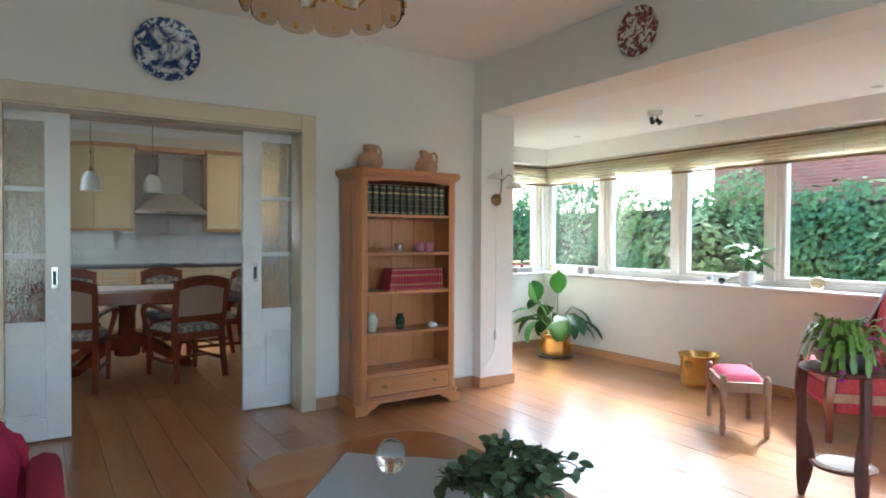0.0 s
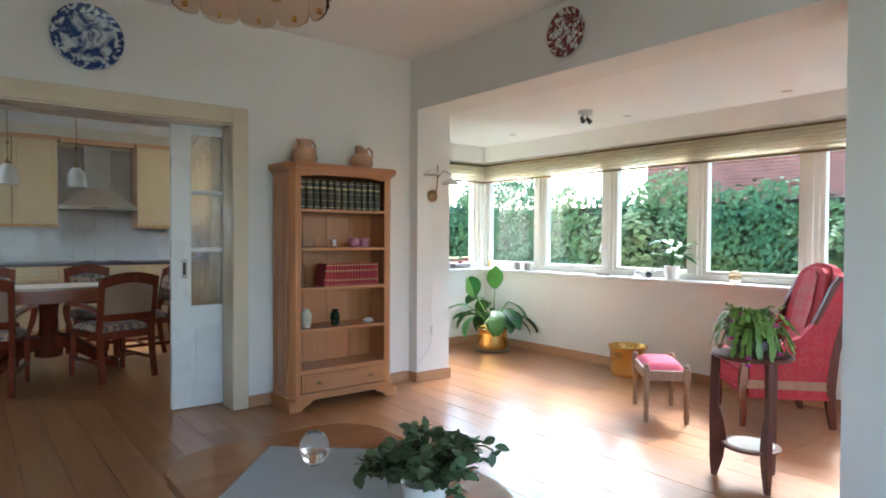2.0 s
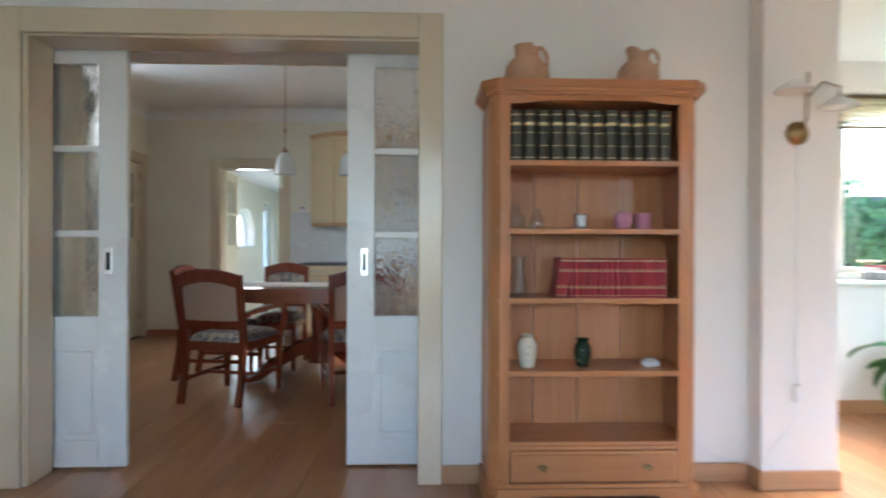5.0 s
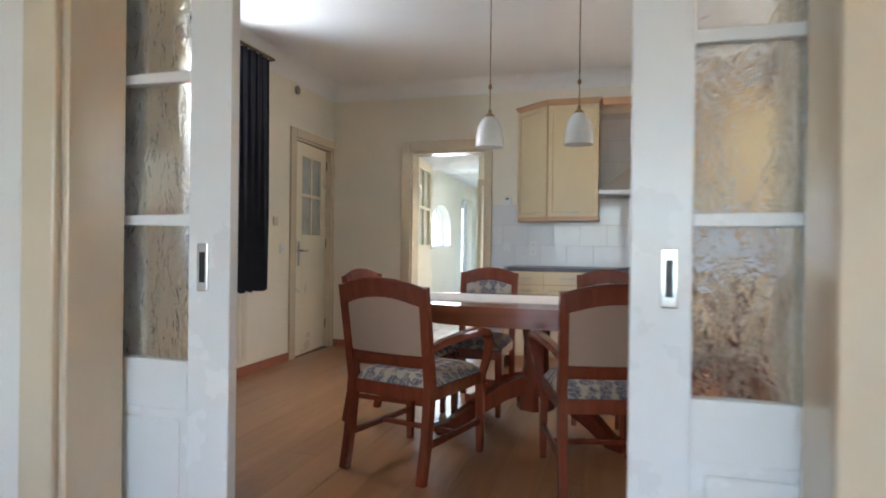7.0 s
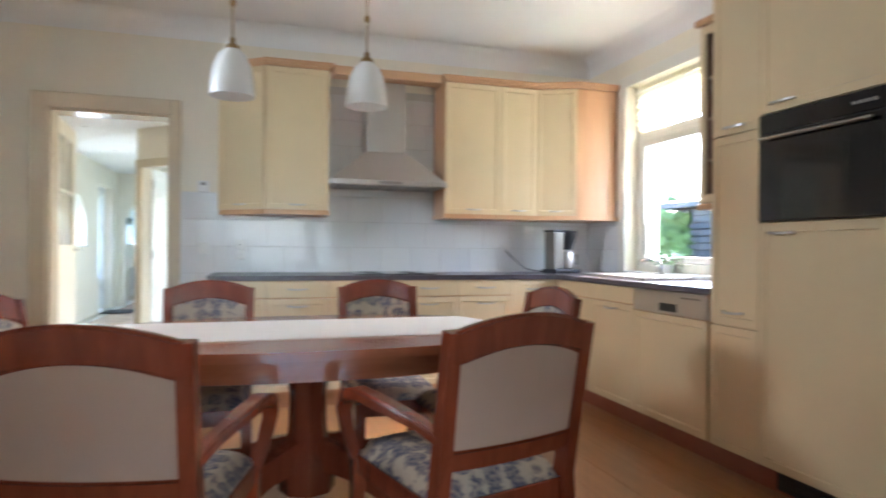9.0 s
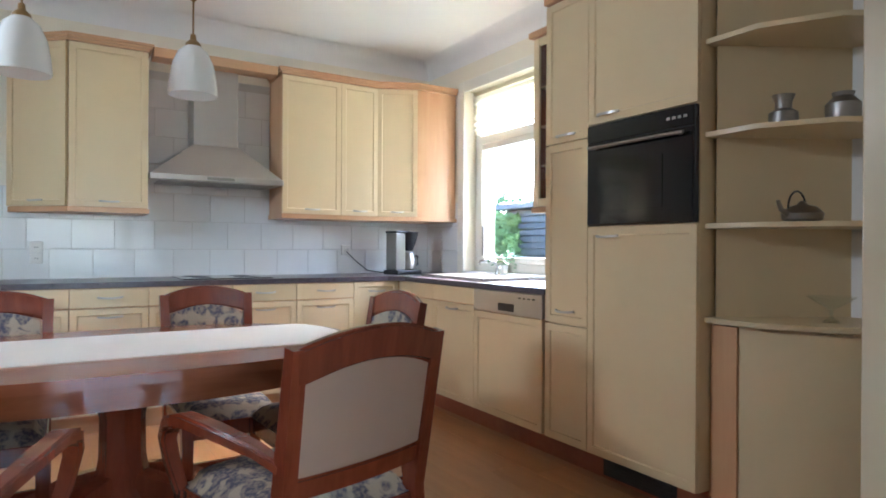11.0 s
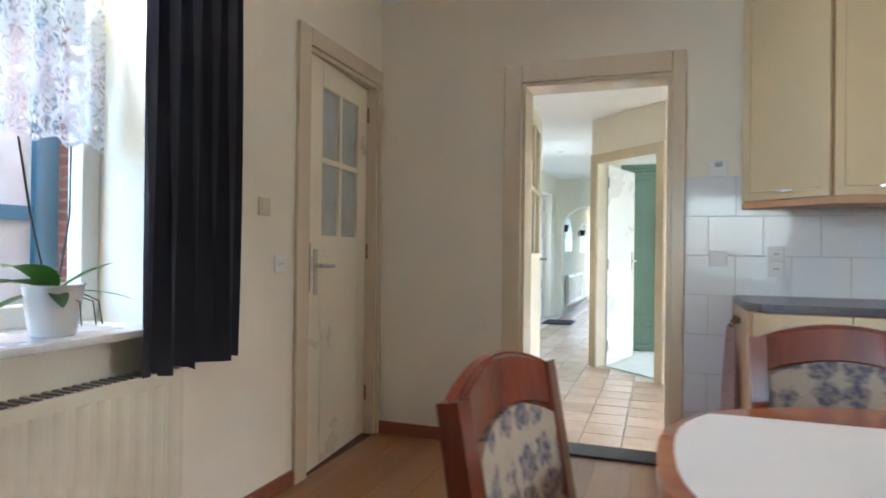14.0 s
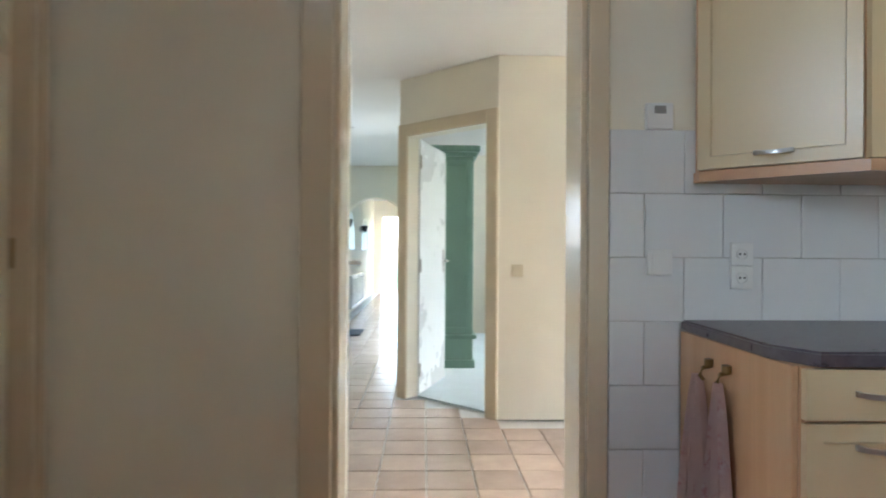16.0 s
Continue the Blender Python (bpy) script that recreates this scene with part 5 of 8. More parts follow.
def bookcase():
    t = thing("bookcase", pose(0, 0, 0), "tall open beech bookcase with a cornice and one drawer", "bookcase")
    c = 0.035
    for s, xa, xb in ((0, BXL + 0.0, BXL + 0.022), (1, BXR - 0.022, BXR)):
        bm = bmesh.new()
        bx(bm, xa, xb, BF + c, BB, 0.10, 1.70)
        part("side", bm, "bookcase", t)
        o = BXL - 0.009 if s == 0 else BXR + 0.001
        for lo, hi in ((0.16, 0.88), (0.95, 1.63)):
            bm = bmesh.new()
            ring_frame(bm, "y", BF + c + 0.01, BB - 0.01, o, o + 0.008, lo - 0.05, hi + 0.04, 0.045, bev=0.003)
            bx(bm, o + 0.003 * (1 - s), o + 0.005 + 0.003 * (1 - s), BF + c + 0.075, BB - 0.075, lo + 0.02, hi - 0.03, 0.002)
            part("side_panel", bm, "bookcase", t)
    for s in (0, 1):
        # canted corner posts
        xa = BXL if s == 0 else BXR
        k = 1 if s == 0 else -1
        part("post", prism(bmesh.new(), [(xa, BF + c), (xa + k * c, BF), (xa + k * 0.075, BF), (xa + k * 0.075, BF + 0.02), (xa + k * 0.022, BF + c + 0.01)][::k], 0.10, 1.70), "bookcase", t)
    outline = lambda g: [(BXL - g, BB), (BXL - g, BF + c - g * 0.4), (BXL + c - g * 0.4, BF - g), (BXR - c + g * 0.4, BF - g), (BXR + g, BF + c - g * 0.4), (BXR + g, BB)]
    for g, z0, z1 in ((0.004, 1.683, 1.702), (0.018, 1.702, 1.715), (0.032, 1.715, 1.728), (0.042, 1.728, 1.76)):
        part("cornice", prism(bmesh.new(), outline(g), z0, z1), "bookcase_h", t)
    bm = bmesh.new()
    prism(bm, outline(0.004), 0.255, 0.27)
    prism(bm, outline(0.006), 0.10, 0.115)
    part("carcass_rail", bm, "bookcase_h", t)
    # back boards
    for i in range(4):
        a = BXL + 0.022 + i * (BXR - BXL - 0.044) / 4
        part("back_board", box_bm(a + 0.0015, a + (BXR - BXL - 0.044) / 4 - 0.0015, BB - 0.014, BB - 0.004, 0.115, 1.70, 0.002), "bookcase", t)
    for z in SH:
        part("shelf", box_bm(BXL + 0.0225, BXR - 0.0225, BF + 0.004, BB - 0.015, z - 0.022, z, 0.003), "bookcase_h", t)
    # arched top rail
    n = 16
    top = [(BXL + 0.075 + (BXR - BXL - 0.15) * i / n, 1.683 - 0.014 * min(1, 6 * abs(2 * i / n - 1) ** 8)) for i in range(n + 1)]
    bm = bmesh.new()
    rows = [[bm.verts.new((x, y, z)) for x, z in [(top[0][0], 1.684)] + top + [(top[-1][0], 1.684)]] for y in (BF, BF + 0.018)]
    bm.faces.new(rows[0]); bm.faces.new(list(reversed(rows[1])))
    k = len(rows[0])
    for i in range(k):
        bm.faces.new((rows[0][i], rows[0][(i + 1) % k], rows[1][(i + 1) % k], rows[1][i]))
    part("top_rail", bm, "bookcase_h", t)
    d = part("drawer", box_bm(BXL + 0.08, BXR - 0.08, BF - 0.004, BF + 0.02, 0.122, 0.25, 0.004), "bookcase_h", t)
    part("drawer_front", box_bm(BXL + 0.10, BXR - 0.10, BF - 0.010, BF - 0.004, 0.137, 0.236, 0.003), "bookcase_h", d)
    for x in (2.26, 2.69):
        bm = bmesh.new()
        prism(bm, [(x - 0.026, 0.187), (x, 0.174), (x + 0.026, 0.187), (x, 0.2)], -0.002, 0.002)
        bmesh.ops.transform(bm, matrix=Matrix.Translation((0, BF - 0.0125, 0)) @ Matrix.Rotation(radians(90), 4, 'X'), verts=bm.verts)
        lathe(bm, [(0.005, 0), (0.005, 0.01), (0.012, 0.016), (0.011, 0.024), (0.004, 0.027)], 12)
        bmesh.ops.transform(bm, matrix=Matrix.Translation((x, BF - 0.014, 0.187)) @ Matrix.Rotation(radians(90), 4, 'X'), verts=bm.verts[-60:])
        part("knob", bm, "antique", d, "dark brass knob")
    # plinth with bracket feet
    bm = bmesh.new()
    prism(bm, outline(0.022), 0.072, 0.10)
    w = BXR - BXL + 0.044
    x0 = BXL - 0.022
    for m in (0, 1):
        pts = [(0, 0.0), (0.09, 0.0), (0.115, 0.03), (0.15, 0.042), (0.19, 0.0715), (0, 0.0715)]
        if m:
            pts = [(w - x, z) for x, z in pts]
        rows = [[bm.verts.new((x0 + x, y, z)) for x, z in pts] for y in (BF - 0.02, BF + 0.012)]
        bm.faces.new(rows[0]); bm.faces.new(list(reversed(rows[1])))
        for i in range(6):
            bm.faces.new((rows[0][i], rows[0][(i + 1) % 6], rows[1][(i + 1) % 6], rows[1][i]))
        xx = x0 if m == 0 else x0 + w - 0.03
        bx(bm, xx, xx + 0.03, BF + 0.0125, BB - 0.01, 0.0, 0.0715)
    part("plinth", bm, "bookcase_h", t)


bookcase()


def book(x, z, w, h, d, cover, tilt, label, group, bands, name="book"):
    t = thing(name, pose(x, BF + 0.045, z, 0, tilt, 0), label, "book", group)
    bm = bmesh.new()
    n = 6
    pts = [(w / 2 * math.sin(a), -0.013 * math.cos(a)) for a in [(-0.5 + k / n) * math.pi for k in range(n + 1)]]
    prism(bm, pts + [(w / 2, d), (w / 2 - 0.004, d), (w / 2 - 0.004, 0.004), (-w / 2 + 0.004, 0.004), (-w / 2 + 0.004, d), (-w / 2, d)], 0, h)
    part("cover", bm, cover, t)
    part("pages", box_bm(-w / 2 + 0.0045, w / 2 - 0.0045, 0.0045, d - 0.004, 0.003, h - 0.004), "paper", t)
    for zz, hh in bands:
        m2 = [(x2 * 1.02, y2 - 0.0007) for x2, y2 in pts]
        part("gilt_band", prism(bmesh.new(), m2 + [(pts[-1][0], 0.002), (pts[0][0], 0.002)], h * zz, h * zz + hh), "gilt", t)


rng = random.Random(3)
x = 2.13
for i in range(12):
    w = 0.0535
    book(x + w / 2, SH[0], w - 0.004, 0.212 + rng.uniform(-0.003, 0.003), 0.17, "book_green", 0, "thick dark green leather-bound volume with gilt bands", "green encyclopedia set", ((0.06, 0.004), (0.3, 0.002), (0.55, 0.002), (0.70, 0.012), (0.90, 0.004)))
    x += w + 0.0035
x = 2.318
for i in range(19):
    w = 0.0245
    if i == 2:
        x = 2.374
    tilt = (9, 7)[i] if i < 2 else 0
    book(x + w / 2, SH[2] + (0.0025 if i < 2 else 0), w - 0.001, 0.163, 0.115, "book_red", tilt, "leaning slim red book with pale bands" if i < 2 else "slim red leather-bound book with pale bands", "red book set", ((0.05, 0.002), (0.24, 0.004), (0.29, 0.002), (0.66, 0.004), (0.71, 0.002), (0.92, 0.006)))
    x += w


def vessel(name, profile, material, m, label, category, seg=24, inner=True):
    """A turned vessel: outside profile, then back down inside."""
    prof = list(profile)
    if inner:
        prof += [(max(0.002, r - 0.004), z) for r, z in reversed(profile[1:])]
        prof[len(profile)] = (max(0.002, profile[-1][0] - 0.003), profile[-1][1] + 0.0005)
    bm = lathe(bmesh.new(), prof, seg)
    return tagged(part(name, bm, material, loc=m), label, category)


SY1 = BF + 0.12
vessel("vase", [(0.024, 0), (0.03, 0.004), (0.04, 0.06), (0.042, 0.095), (0.030, 0.118), (0.024, 0.126), (0.028, 0.137)], "celadon", pose(2.215, SY1 - 0.02, SH[3]), "small pale celadon vase on the shelf", "vase")
vessel("vase", [(0.022, 0), (0.026, 0.004), (0.036, 0.05), (0.034, 0.085), (0.022, 0.105), (0.024, 0.112), (0.030, 0.118)], "green_glaze", pose(2.455, SY1 - 0.01, SH[3]), "small dark green glazed vase on the shelf", "vase")
bm = bmesh.new()
lathe(bm, [(0.02, 0), (0.038, 0.006), (0.04, 0.02), (0.03, 0.03), (0.012, 0.036)], 16)
bx(bm, -0.03, 0.01, -0.03, -0.005, 0.0, 0.02, 0.006)
tagged(part("trinket_box", bm, "porcelain", loc=pose(2.745, SY1 - 0.01, SH[3])), "small cream porcelain trinket dish", "ornament")
vessel("silver_cup", [(0.026, 0), (0.027, 0.003), (0.032, 0.06), (0.034, 0.066)], "chrome", pose(2.445, SY1, SH[1]), "small silver cup on the shelf", "cup")
vessel("candle_ball", [(0.02, 0), (0.034, 0.012), (0.041, 0.038), (0.034, 0.064), (0.02, 0.074)], "pink_glaze", pose(2.630, SY1, SH[1]), "round pink candle holder", "candle holder")
vessel("pink_pot", [(0.024, 0), (0.03, 0.003), (0.033, 0.04), (0.038, 0.07)], "pink_glaze", pose(2.717, SY1, SH[1]), "small pink ceramic pot", "pot")
for x, s in ((2.165, 1.0), (2.255, 0.85)):
    vessel("glass_jar", [(0.02 * s, 0), (0.036 * s, 0.004), (0.042 * s, 0.03 * s), (0.036 * s, 0.055 * s), (0.02 * s, 0.075 * s), (0.022 * s, 0.1 * s)], "clear", pose(x, SY1 - 0.01, SH[1]), "small clear glass bottle", "bottle")
vessel("glass_vase", [(0.03, 0), (0.034, 0.004), (0.038, 0.05), (0.030, 0.09), (0.022, 0.12), (0.030, 0.17)], "clear", pose(2.18, SY1 - 0.01, SH[2]), "tall clear glass vase on the shelf", "vase")


def jug(m, s, label):
    """A rough clay pot with a torn lip and a loop handle."""
    t = thing("clay_jug", m, label, "jug", "clay jugs on the bookcase")
    prof = [(0.05, 0), (0.072, 0.012), (0.086, 0.045), (0.080, 0.085), (0.055, 0.115), (0.043, 0.13), (0.046, 0.165), (0.05, 0.175)]
    prof = [(r * s, z * s) for r, z in prof]
    prof += [(r - 0.006, z) for r, z in reversed(prof[1:])]
    bm = lathe(bmesh.new(), prof, 28)
    for v in bm.verts:
        if v.co.z > 0.12 * s:
            v.co.z -= 0.035 * s * max(0, noise.noise(v.co * 18) + 0.15) + (0.02 * s if v.co.x > 0.02 else 0)
        v.co += v.normal * 0.0 + Vector((noise.noise(v.co * 25), noise.noise(v.co * 25 + Vector((5, 0, 0))), 0)) * 0.004
    part("body", bm, "clay", t)
    bm = bmesh.new()
    tube(bm, [Vector((0.035 + 0.045 * math.sin(k), 0, 0.115 - 0.05 * math.cos(k))) * s for k in [0.3 + j * 0.26 for j in range(11)]], 0.008 * s, 7)
    part("handle", bm, "clay", t)


jug(pose(2.215, 3.83, 1.76), 1.12, "rough terracotta jug with a broken lip on the bookcase")
jug(pose(2.70, 3.83, 1.76, 0, 0, -30), 1.05, "smaller rough terracotta jug with a broken lip")

# ---- wall plates, sconce, chandelier, spots ----
def plate(name, m, s, material, label, rim):
    t = thing(name, m, label, "plate")
    bm = lathe(bmesh.new(), [(0.3, 0.02), (0.55, 0.025), (0.72, 0.06), (0.98, 0.13), (1.0, 0.145), (0.97, 0.15), (0.72, 0.085), (0.55, 0.05), (0.2, 0.05)], 48)
    o = part("dish", bm, material, t)
    o.matrix_basis = Matrix.Diagonal((s, s, s, 1))


plate("wall_plate", pose(0.862, N0 - 0.001, 2.452, 90, 0, 0), 0.20, "delft", "blue and white painted china plate on the wall", "x")
plate("wall_plate", pose(EX - 0.001, 2.28, 2.55, 0, -90, 0), 0.155, "rose_china", "brown and white flower-painted china plate on the beam", "y")


def sconce():
    t = thing("wall_lamp", pose(3.444, 3.9, 1.595), "antique brass wall lamp with small cream glass shades", "wall lamp")
    bm = lathe(bmesh.new(), [(0.03, 0), (0.052, 0.006), (0.052, 0.012), (0.03, 0.03), (0.01, 0.038)], 24)
    bmesh.ops.transform(bm, matrix=Matrix.Rotation(radians(90), 4, 'X'), verts=bm.verts)
    part("wall_rose", bm, "antique", t)
    bm = bmesh.new()
    tube(bm, [(0, -0.03, 0), (0.01, -0.06, 0.06), (0.015, -0.06, 0.18), (0.015, -0.06, 0.26)], 0.005, 8)
    part("stem", bm, "antique", t)
    for dx, z0 in ((-0.06, 0.17), (0.14, 0.10)):
        bm = bmesh.new()
        tube(bm, [(0.015, -0.06, 0.15), (dx * 0.5, -0.075, 0.215), (dx, -0.085, 0.19), (dx, -0.085, z0 + 0.05)], 0.004, 6)
        arm = part("arm", bm, "antique", t)
        bm = lathe(bmesh.new(), [(0.078, 0.0), (0.076, 0.004), (0.055, 0.025), (0.025, 0.042), (0.014, 0.05), (0.01, 0.05), (0.022, 0.04), (0.052, 0.022), (0.073, 0.001)], 24, (dx, -0.085, z0))
        part("shade", bm, "opal", arm, "cream glass shade")
    c = thing("lamp_cable", pose(0, 0, 0), "thin white lamp cable with an inline switch", "cable")
    bm = bmesh.new()
    tube(bm, [(3.444, 3.893, 1.55), (3.446, 3.893, 1.0), (3.446, 3.893, 0.46), (3.446, 3.893, 0.40), (3.42, 3.893, 0.28), (3.33, 3.893, 0.18), (3.283, 3.88, 0.12), (3.274, 3.93, 0.10), (3.22, 3.987, 0.095), (3.10, 3.99, 0.125), (2.98, 3.99, 0.21)], 0.003, 6)
    part("cord", bm, "white_plastic", c)
    part("switch", box_bm(3.431, 3.461, 3.872, 3.8995, 0.395, 0.475, 0.006), "white_plastic", c)


sconce()


def chandelier():
    """Brass chandelier with a ring of smoked scalloped glass plates."""
    t = thing("chandelier", pose(1.09, 1.98, 2.165), "brass chandelier with a ring of smoked amber glass plates", "chandelier")
    bm = lathe(bmesh.new(), [(0.004, 0.0), (0.02, 0.012), (0.028, 0.03), (0.05, 0.045), (0.055, 0.06), (0.03, 0.08), (0.012, 0.10), (0.012, 0.56), (0.05, 0.57), (0.055, 0.589)], 20)
    part("stem", bm, "brass", t)
    n = 12
    for k in range(n):
        a = 2 * math.pi * k / n
        R = Matrix.Rotation(a, 4, 'Z')
        bm = bmesh.new()
        w = 0.078
        out = [(-w, 0.20), (-w, 0.04), (-w * 0.8, 0.012), (-w * 0.3, 0.0), (w * 0.3, 0.0), (w * 0.8, 0.012), (w, 0.04), (w, 0.20)]
        prism(bm, out, -0.004, 0.004)
        bmesh.ops.bevel(bm, geom=bm.edges[:], offset=0.002, segments=1, affect='EDGES')
        bmesh.ops.transform(bm, matrix=R @ Matrix.Translation((0, -0.305, -0.035)) @ Matrix.Rotation(radians(82), 4, 'X'), verts=bm.verts)
        g = part("glass_plate", bm, "smoked", t, "smoked amber glass")
        bm = bmesh.new()
        bx(bm, -0.006, 0.006, -0.318, -0.292, -0.012, 0.01, 0.002)
        bmesh.ops.transform(bm, matrix=R, verts=bm.verts)
        part("clip", bm, "brass", g)
        if k % 2 == 0:
            bm = bmesh.new()
            tube(bm, [R @ Vector(p) for p in ((0, -0.03, 0.05), (0, -0.12, 0.02), (0, -0.2, 0.04), (0, -0.295, 0.12))], 0.006, 8)
            arm = part("arm", bm, "brass", t)
            bm = lathe(bmesh.new(), [(0.016, 0), (0.018, 0.02), (0.014, 0.05), (0.02, 0.075), (0.006, 0.10)], 12)
            bmesh.ops.transform(bm, matrix=R @ Matrix.Translation((0, -0.2, 0.045)), verts=bm.verts)
            part("bulb", bm, "opal", arm)
    bm = bmesh.new()
    tube(bm, [(0.3 * math.cos(k * math.pi / 18), 0.3 * math.sin(k * math.pi / 18), 0.13) for k in range(37)], 0.006, 8)
    part("ring", bm, "brass", t)


chandelier()
t = thing("ceiling_spot", pose(4.40, 3.02, HB), "round ceiling fitting with two small swivelling spots", "ceiling lamp")
part("base", lathe(bmesh.new(), [(0.03, -0.035), (0.058, -0.032), (0.062, -0.005), (0.062, -0.001)], 28), "steel", t)
for s in (-1, 1):
    bm = bmesh.new()
    tube(bm, [(s * 0.03, 0, -0.03), (s * 0.034, 0, -0.06)], 0.005, 8)
    arm = part("arm", bm, "antique", t)
    bm = bmesh.new()
    tube(bm, [(s * 0.034, 0.012, -0.058), (s * 0.05, -0.02, -0.10)], 0.014, 12, 0.021)
    part("spot", bm, "black_plastic", arm)
for x, y in ((4.85, 2.92), (4.8, 4.28), (4.96, 1.64), (4.9, 0.3)):
    bm = lathe(bmesh.new(), [(0.012, -0.004), (0.034, -0.004), (0.038, -0.001)], 24, (x, y, HB))
    tagged(part("recessed_spot", bm, "steel"), "small round recessed ceiling spot", "ceiling lamp", "recessed spots")
for x, y in ((-1.15, 11.6), (-1.2, 13.4), (-1.2, 16.5)):
    bm = lathe(bmesh.new(), [(0.012, -0.004), (0.034, -0.004), (0.038, -0.001)], 24, (x, y, HH))
    tagged(part("recessed_spot", bm, "steel"), "small round recessed ceiling spot", "ceiling lamp", "recessed spots")

# ---- kitchen units ----
FY, FX = 8.18, 2.92    # fronts of the base units: north run, east run


def handle(parent, m, w=0.13):
    """Arched satin bar handle on two posts, along x, standing off towards -y."""
    bm = bmesh.new()
    n = 8
    sweep(bm, [(-w / 2 + w * i / n, -0.008 - 0.02 * math.sin(math.pi * i / n) ** 0.6, -0.004 * math.sin(math.pi * i / n)) for i in range(n + 1)], 0.011, 0.006, (0, 0, 1))
    bx(bm, -w / 2 - 0.002, -w / 2 + 0.01, -0.012, 0.0, -0.006, 0.006, 0.002)
    bx(bm, w / 2 - 0.01, w / 2 + 0.002, -0.012, 0.0, -0.006, 0.006, 0.002)
    return part("handle", bm, "steel", parent, loc=m)


def panel_front(x0, x1, z0, z1, framed):
    """A front board, its face at y = -0.02; a framed one has a field set back behind a sloped edge."""
    bm = box_bm(x0, x1, -0.02, -0.0005, z0, z1)
    if framed:
        face = [f for f in bm.faces if f.normal.y < -0.9]
        bmesh.ops.inset_region(bm, faces=face, thickness=0.052)
        bmesh.ops.inset_region(bm, faces=face, thickness=0.006, depth=-0.007)
    return bm


def front(t, name, x0, x1, z0, z1, framed=True, hz=None, hx=None, m="maple", w=0.13):
    """A cabinet front in the plane y = 0, facing -y, with a shallow framed field and a bar handle."""
    bm = panel_front(x0 + 0.002, x1 - 0.002, z0 + 0.002, z1 - 0.002, framed and z1 - z0 > 0.3)
    d = part(name, bm, m, t)
    if hz is not None:
        handle(d, pose((x0 + x1) / 2 if hx is None else hx, -0.02, hz), w)
    return d


def unit(m, x0, x1, z0, z1, depth, label, fronts, cat="kitchen cabinet", body="maple_side", group="kitchen units"):
    """A cabinet: body behind the plane y = 0 and its fronts."""
    t = thing("kitchen_cabinet", m, label, cat, group)
    part("body", box_bm(x0 + 0.001, x1 - 0.001, 0.001, depth, z0, z1, 0.002), body if z1 < 2.39 else "maple", t)
    for f in fronts:
        front(t, *f[0], **f[1])
    return t


NR = pose(0, FY, 0)
for a, b in ((0.40, 0.75), (0.75, 1.17), (1.17, 1.67), (1.67, 2.10), (2.10, 2.53)):
    unit(NR, a, b, 0.12, 0.87, KN - FY - 0.012, "cream base cabinet with a drawer above a door", [
        (("drawer", a, b, 0.755, 0.868), dict(hz=0.815)), (("door", a, b, 0.122, 0.75), dict(hz=0.70))])
unit(NR, 2.53, FX - 0.001, 0.12, 0.87, KN - FY - 0.012, "cream corner base cabinet", [(("door", 2.53, FX - 0.025, 0.122, 0.868), dict(hz=0.80))])
ER = Matrix.Translation((FX, FY, 0)) @ Matrix.Rotation(radians(-90), 4, 'Z')   # along the east run: x grows towards the camera
for a, b in ((0.025, 0.52), (0.52, 1.02)):
    unit(ER, a, b, 0.12, 0.87, KX - FX - 0.002, "cream base cabinet under the sink", [(("fascia", a, b, 0.765, 0.868), dict()), (("door", a, b, 0.122, 0.76), dict(hz=0.725))])
dw = unit(ER, 1.02, 1.66, 0.12, 0.87, KX - FX - 0.002, "built-in dishwasher behind a cream front with steel controls", [(("door", 1.02, 1.66, 0.122, 0.735), dict())], "dishwasher")
bm = bmesh.new()
bx(bm, 1.022, 1.658, -0.022, 0.0, 0.738, 0.868, 0.003)
cp = part("control_panel", bm, "steel", dw)
part("grip", box_bm(1.27, 1.42, -0.0235, -0.0215, 0.755, 0.80), "black_plastic", cp)
for k in range(4):
    part("button", box_bm(1.46 + k * 0.04, 1.482 + k * 0.04, -0.0245, -0.0225, 0.835, 0.843), "black_plastic", cp)
# tall units
TA = unit(ER, 1.681, 1.99, 0.12, 2.40, KX - FX - 0.002, "tall narrow cream larder cabinet with three doors", [
    (("door", 1.681, 1.99, 0.122, 0.728), dict()), (("door", 1.681, 1.99, 0.732, 1.66), dict(hz=0.80)), (("door", 1.681, 1.99, 1.664, 2.40), dict(hz=1.70))])
TB = unit(ER, 1.99, 2.60, 0.12, 2.40, KX - FX - 0.002, "tall cream cabinet housing the built-in oven", [
    (("door", 1.99, 2.60, 0.122, 1.225), dict(hz=1.18, hx=2.12)), (("door", 1.99, 2.60, 1.72, 2.40), dict(hz=1.76, hx=2.12))])
ov = thing("oven", ER, "black glass built-in oven with a bar handle", "oven")
part("body", box_bm(1.995, 2.595, -0.024, 0.0, 1.23, 1.715, 0.004), "black_plastic", ov)
dr = part("door", box_bm(2.0, 2.59, -0.034, -0.0245, 1.235, 1.625, 0.003), "black_glass", ov)
part("window", box_bm(2.06, 2.44, -0.036, -0.0345, 1.30, 1.53, 0.001), "black_glass", dr)
bm = bmesh.new()
tube(bm, [(2.03, -0.06, 1.60), (2.56, -0.06, 1.60)], 0.008, 10)
bx(bm, 2.05, 2.065, -0.06, -0.034, 1.594, 1.606)
bx(bm, 2.525, 2.54, -0.06, -0.034, 1.594, 1.606)
part("handle", bm, "pewter", dr)
cp = part("control_panel", box_bm(2.0, 2.59, -0.034, -0.0245, 1.63, 1.71, 0.002), "black_glass", ov)
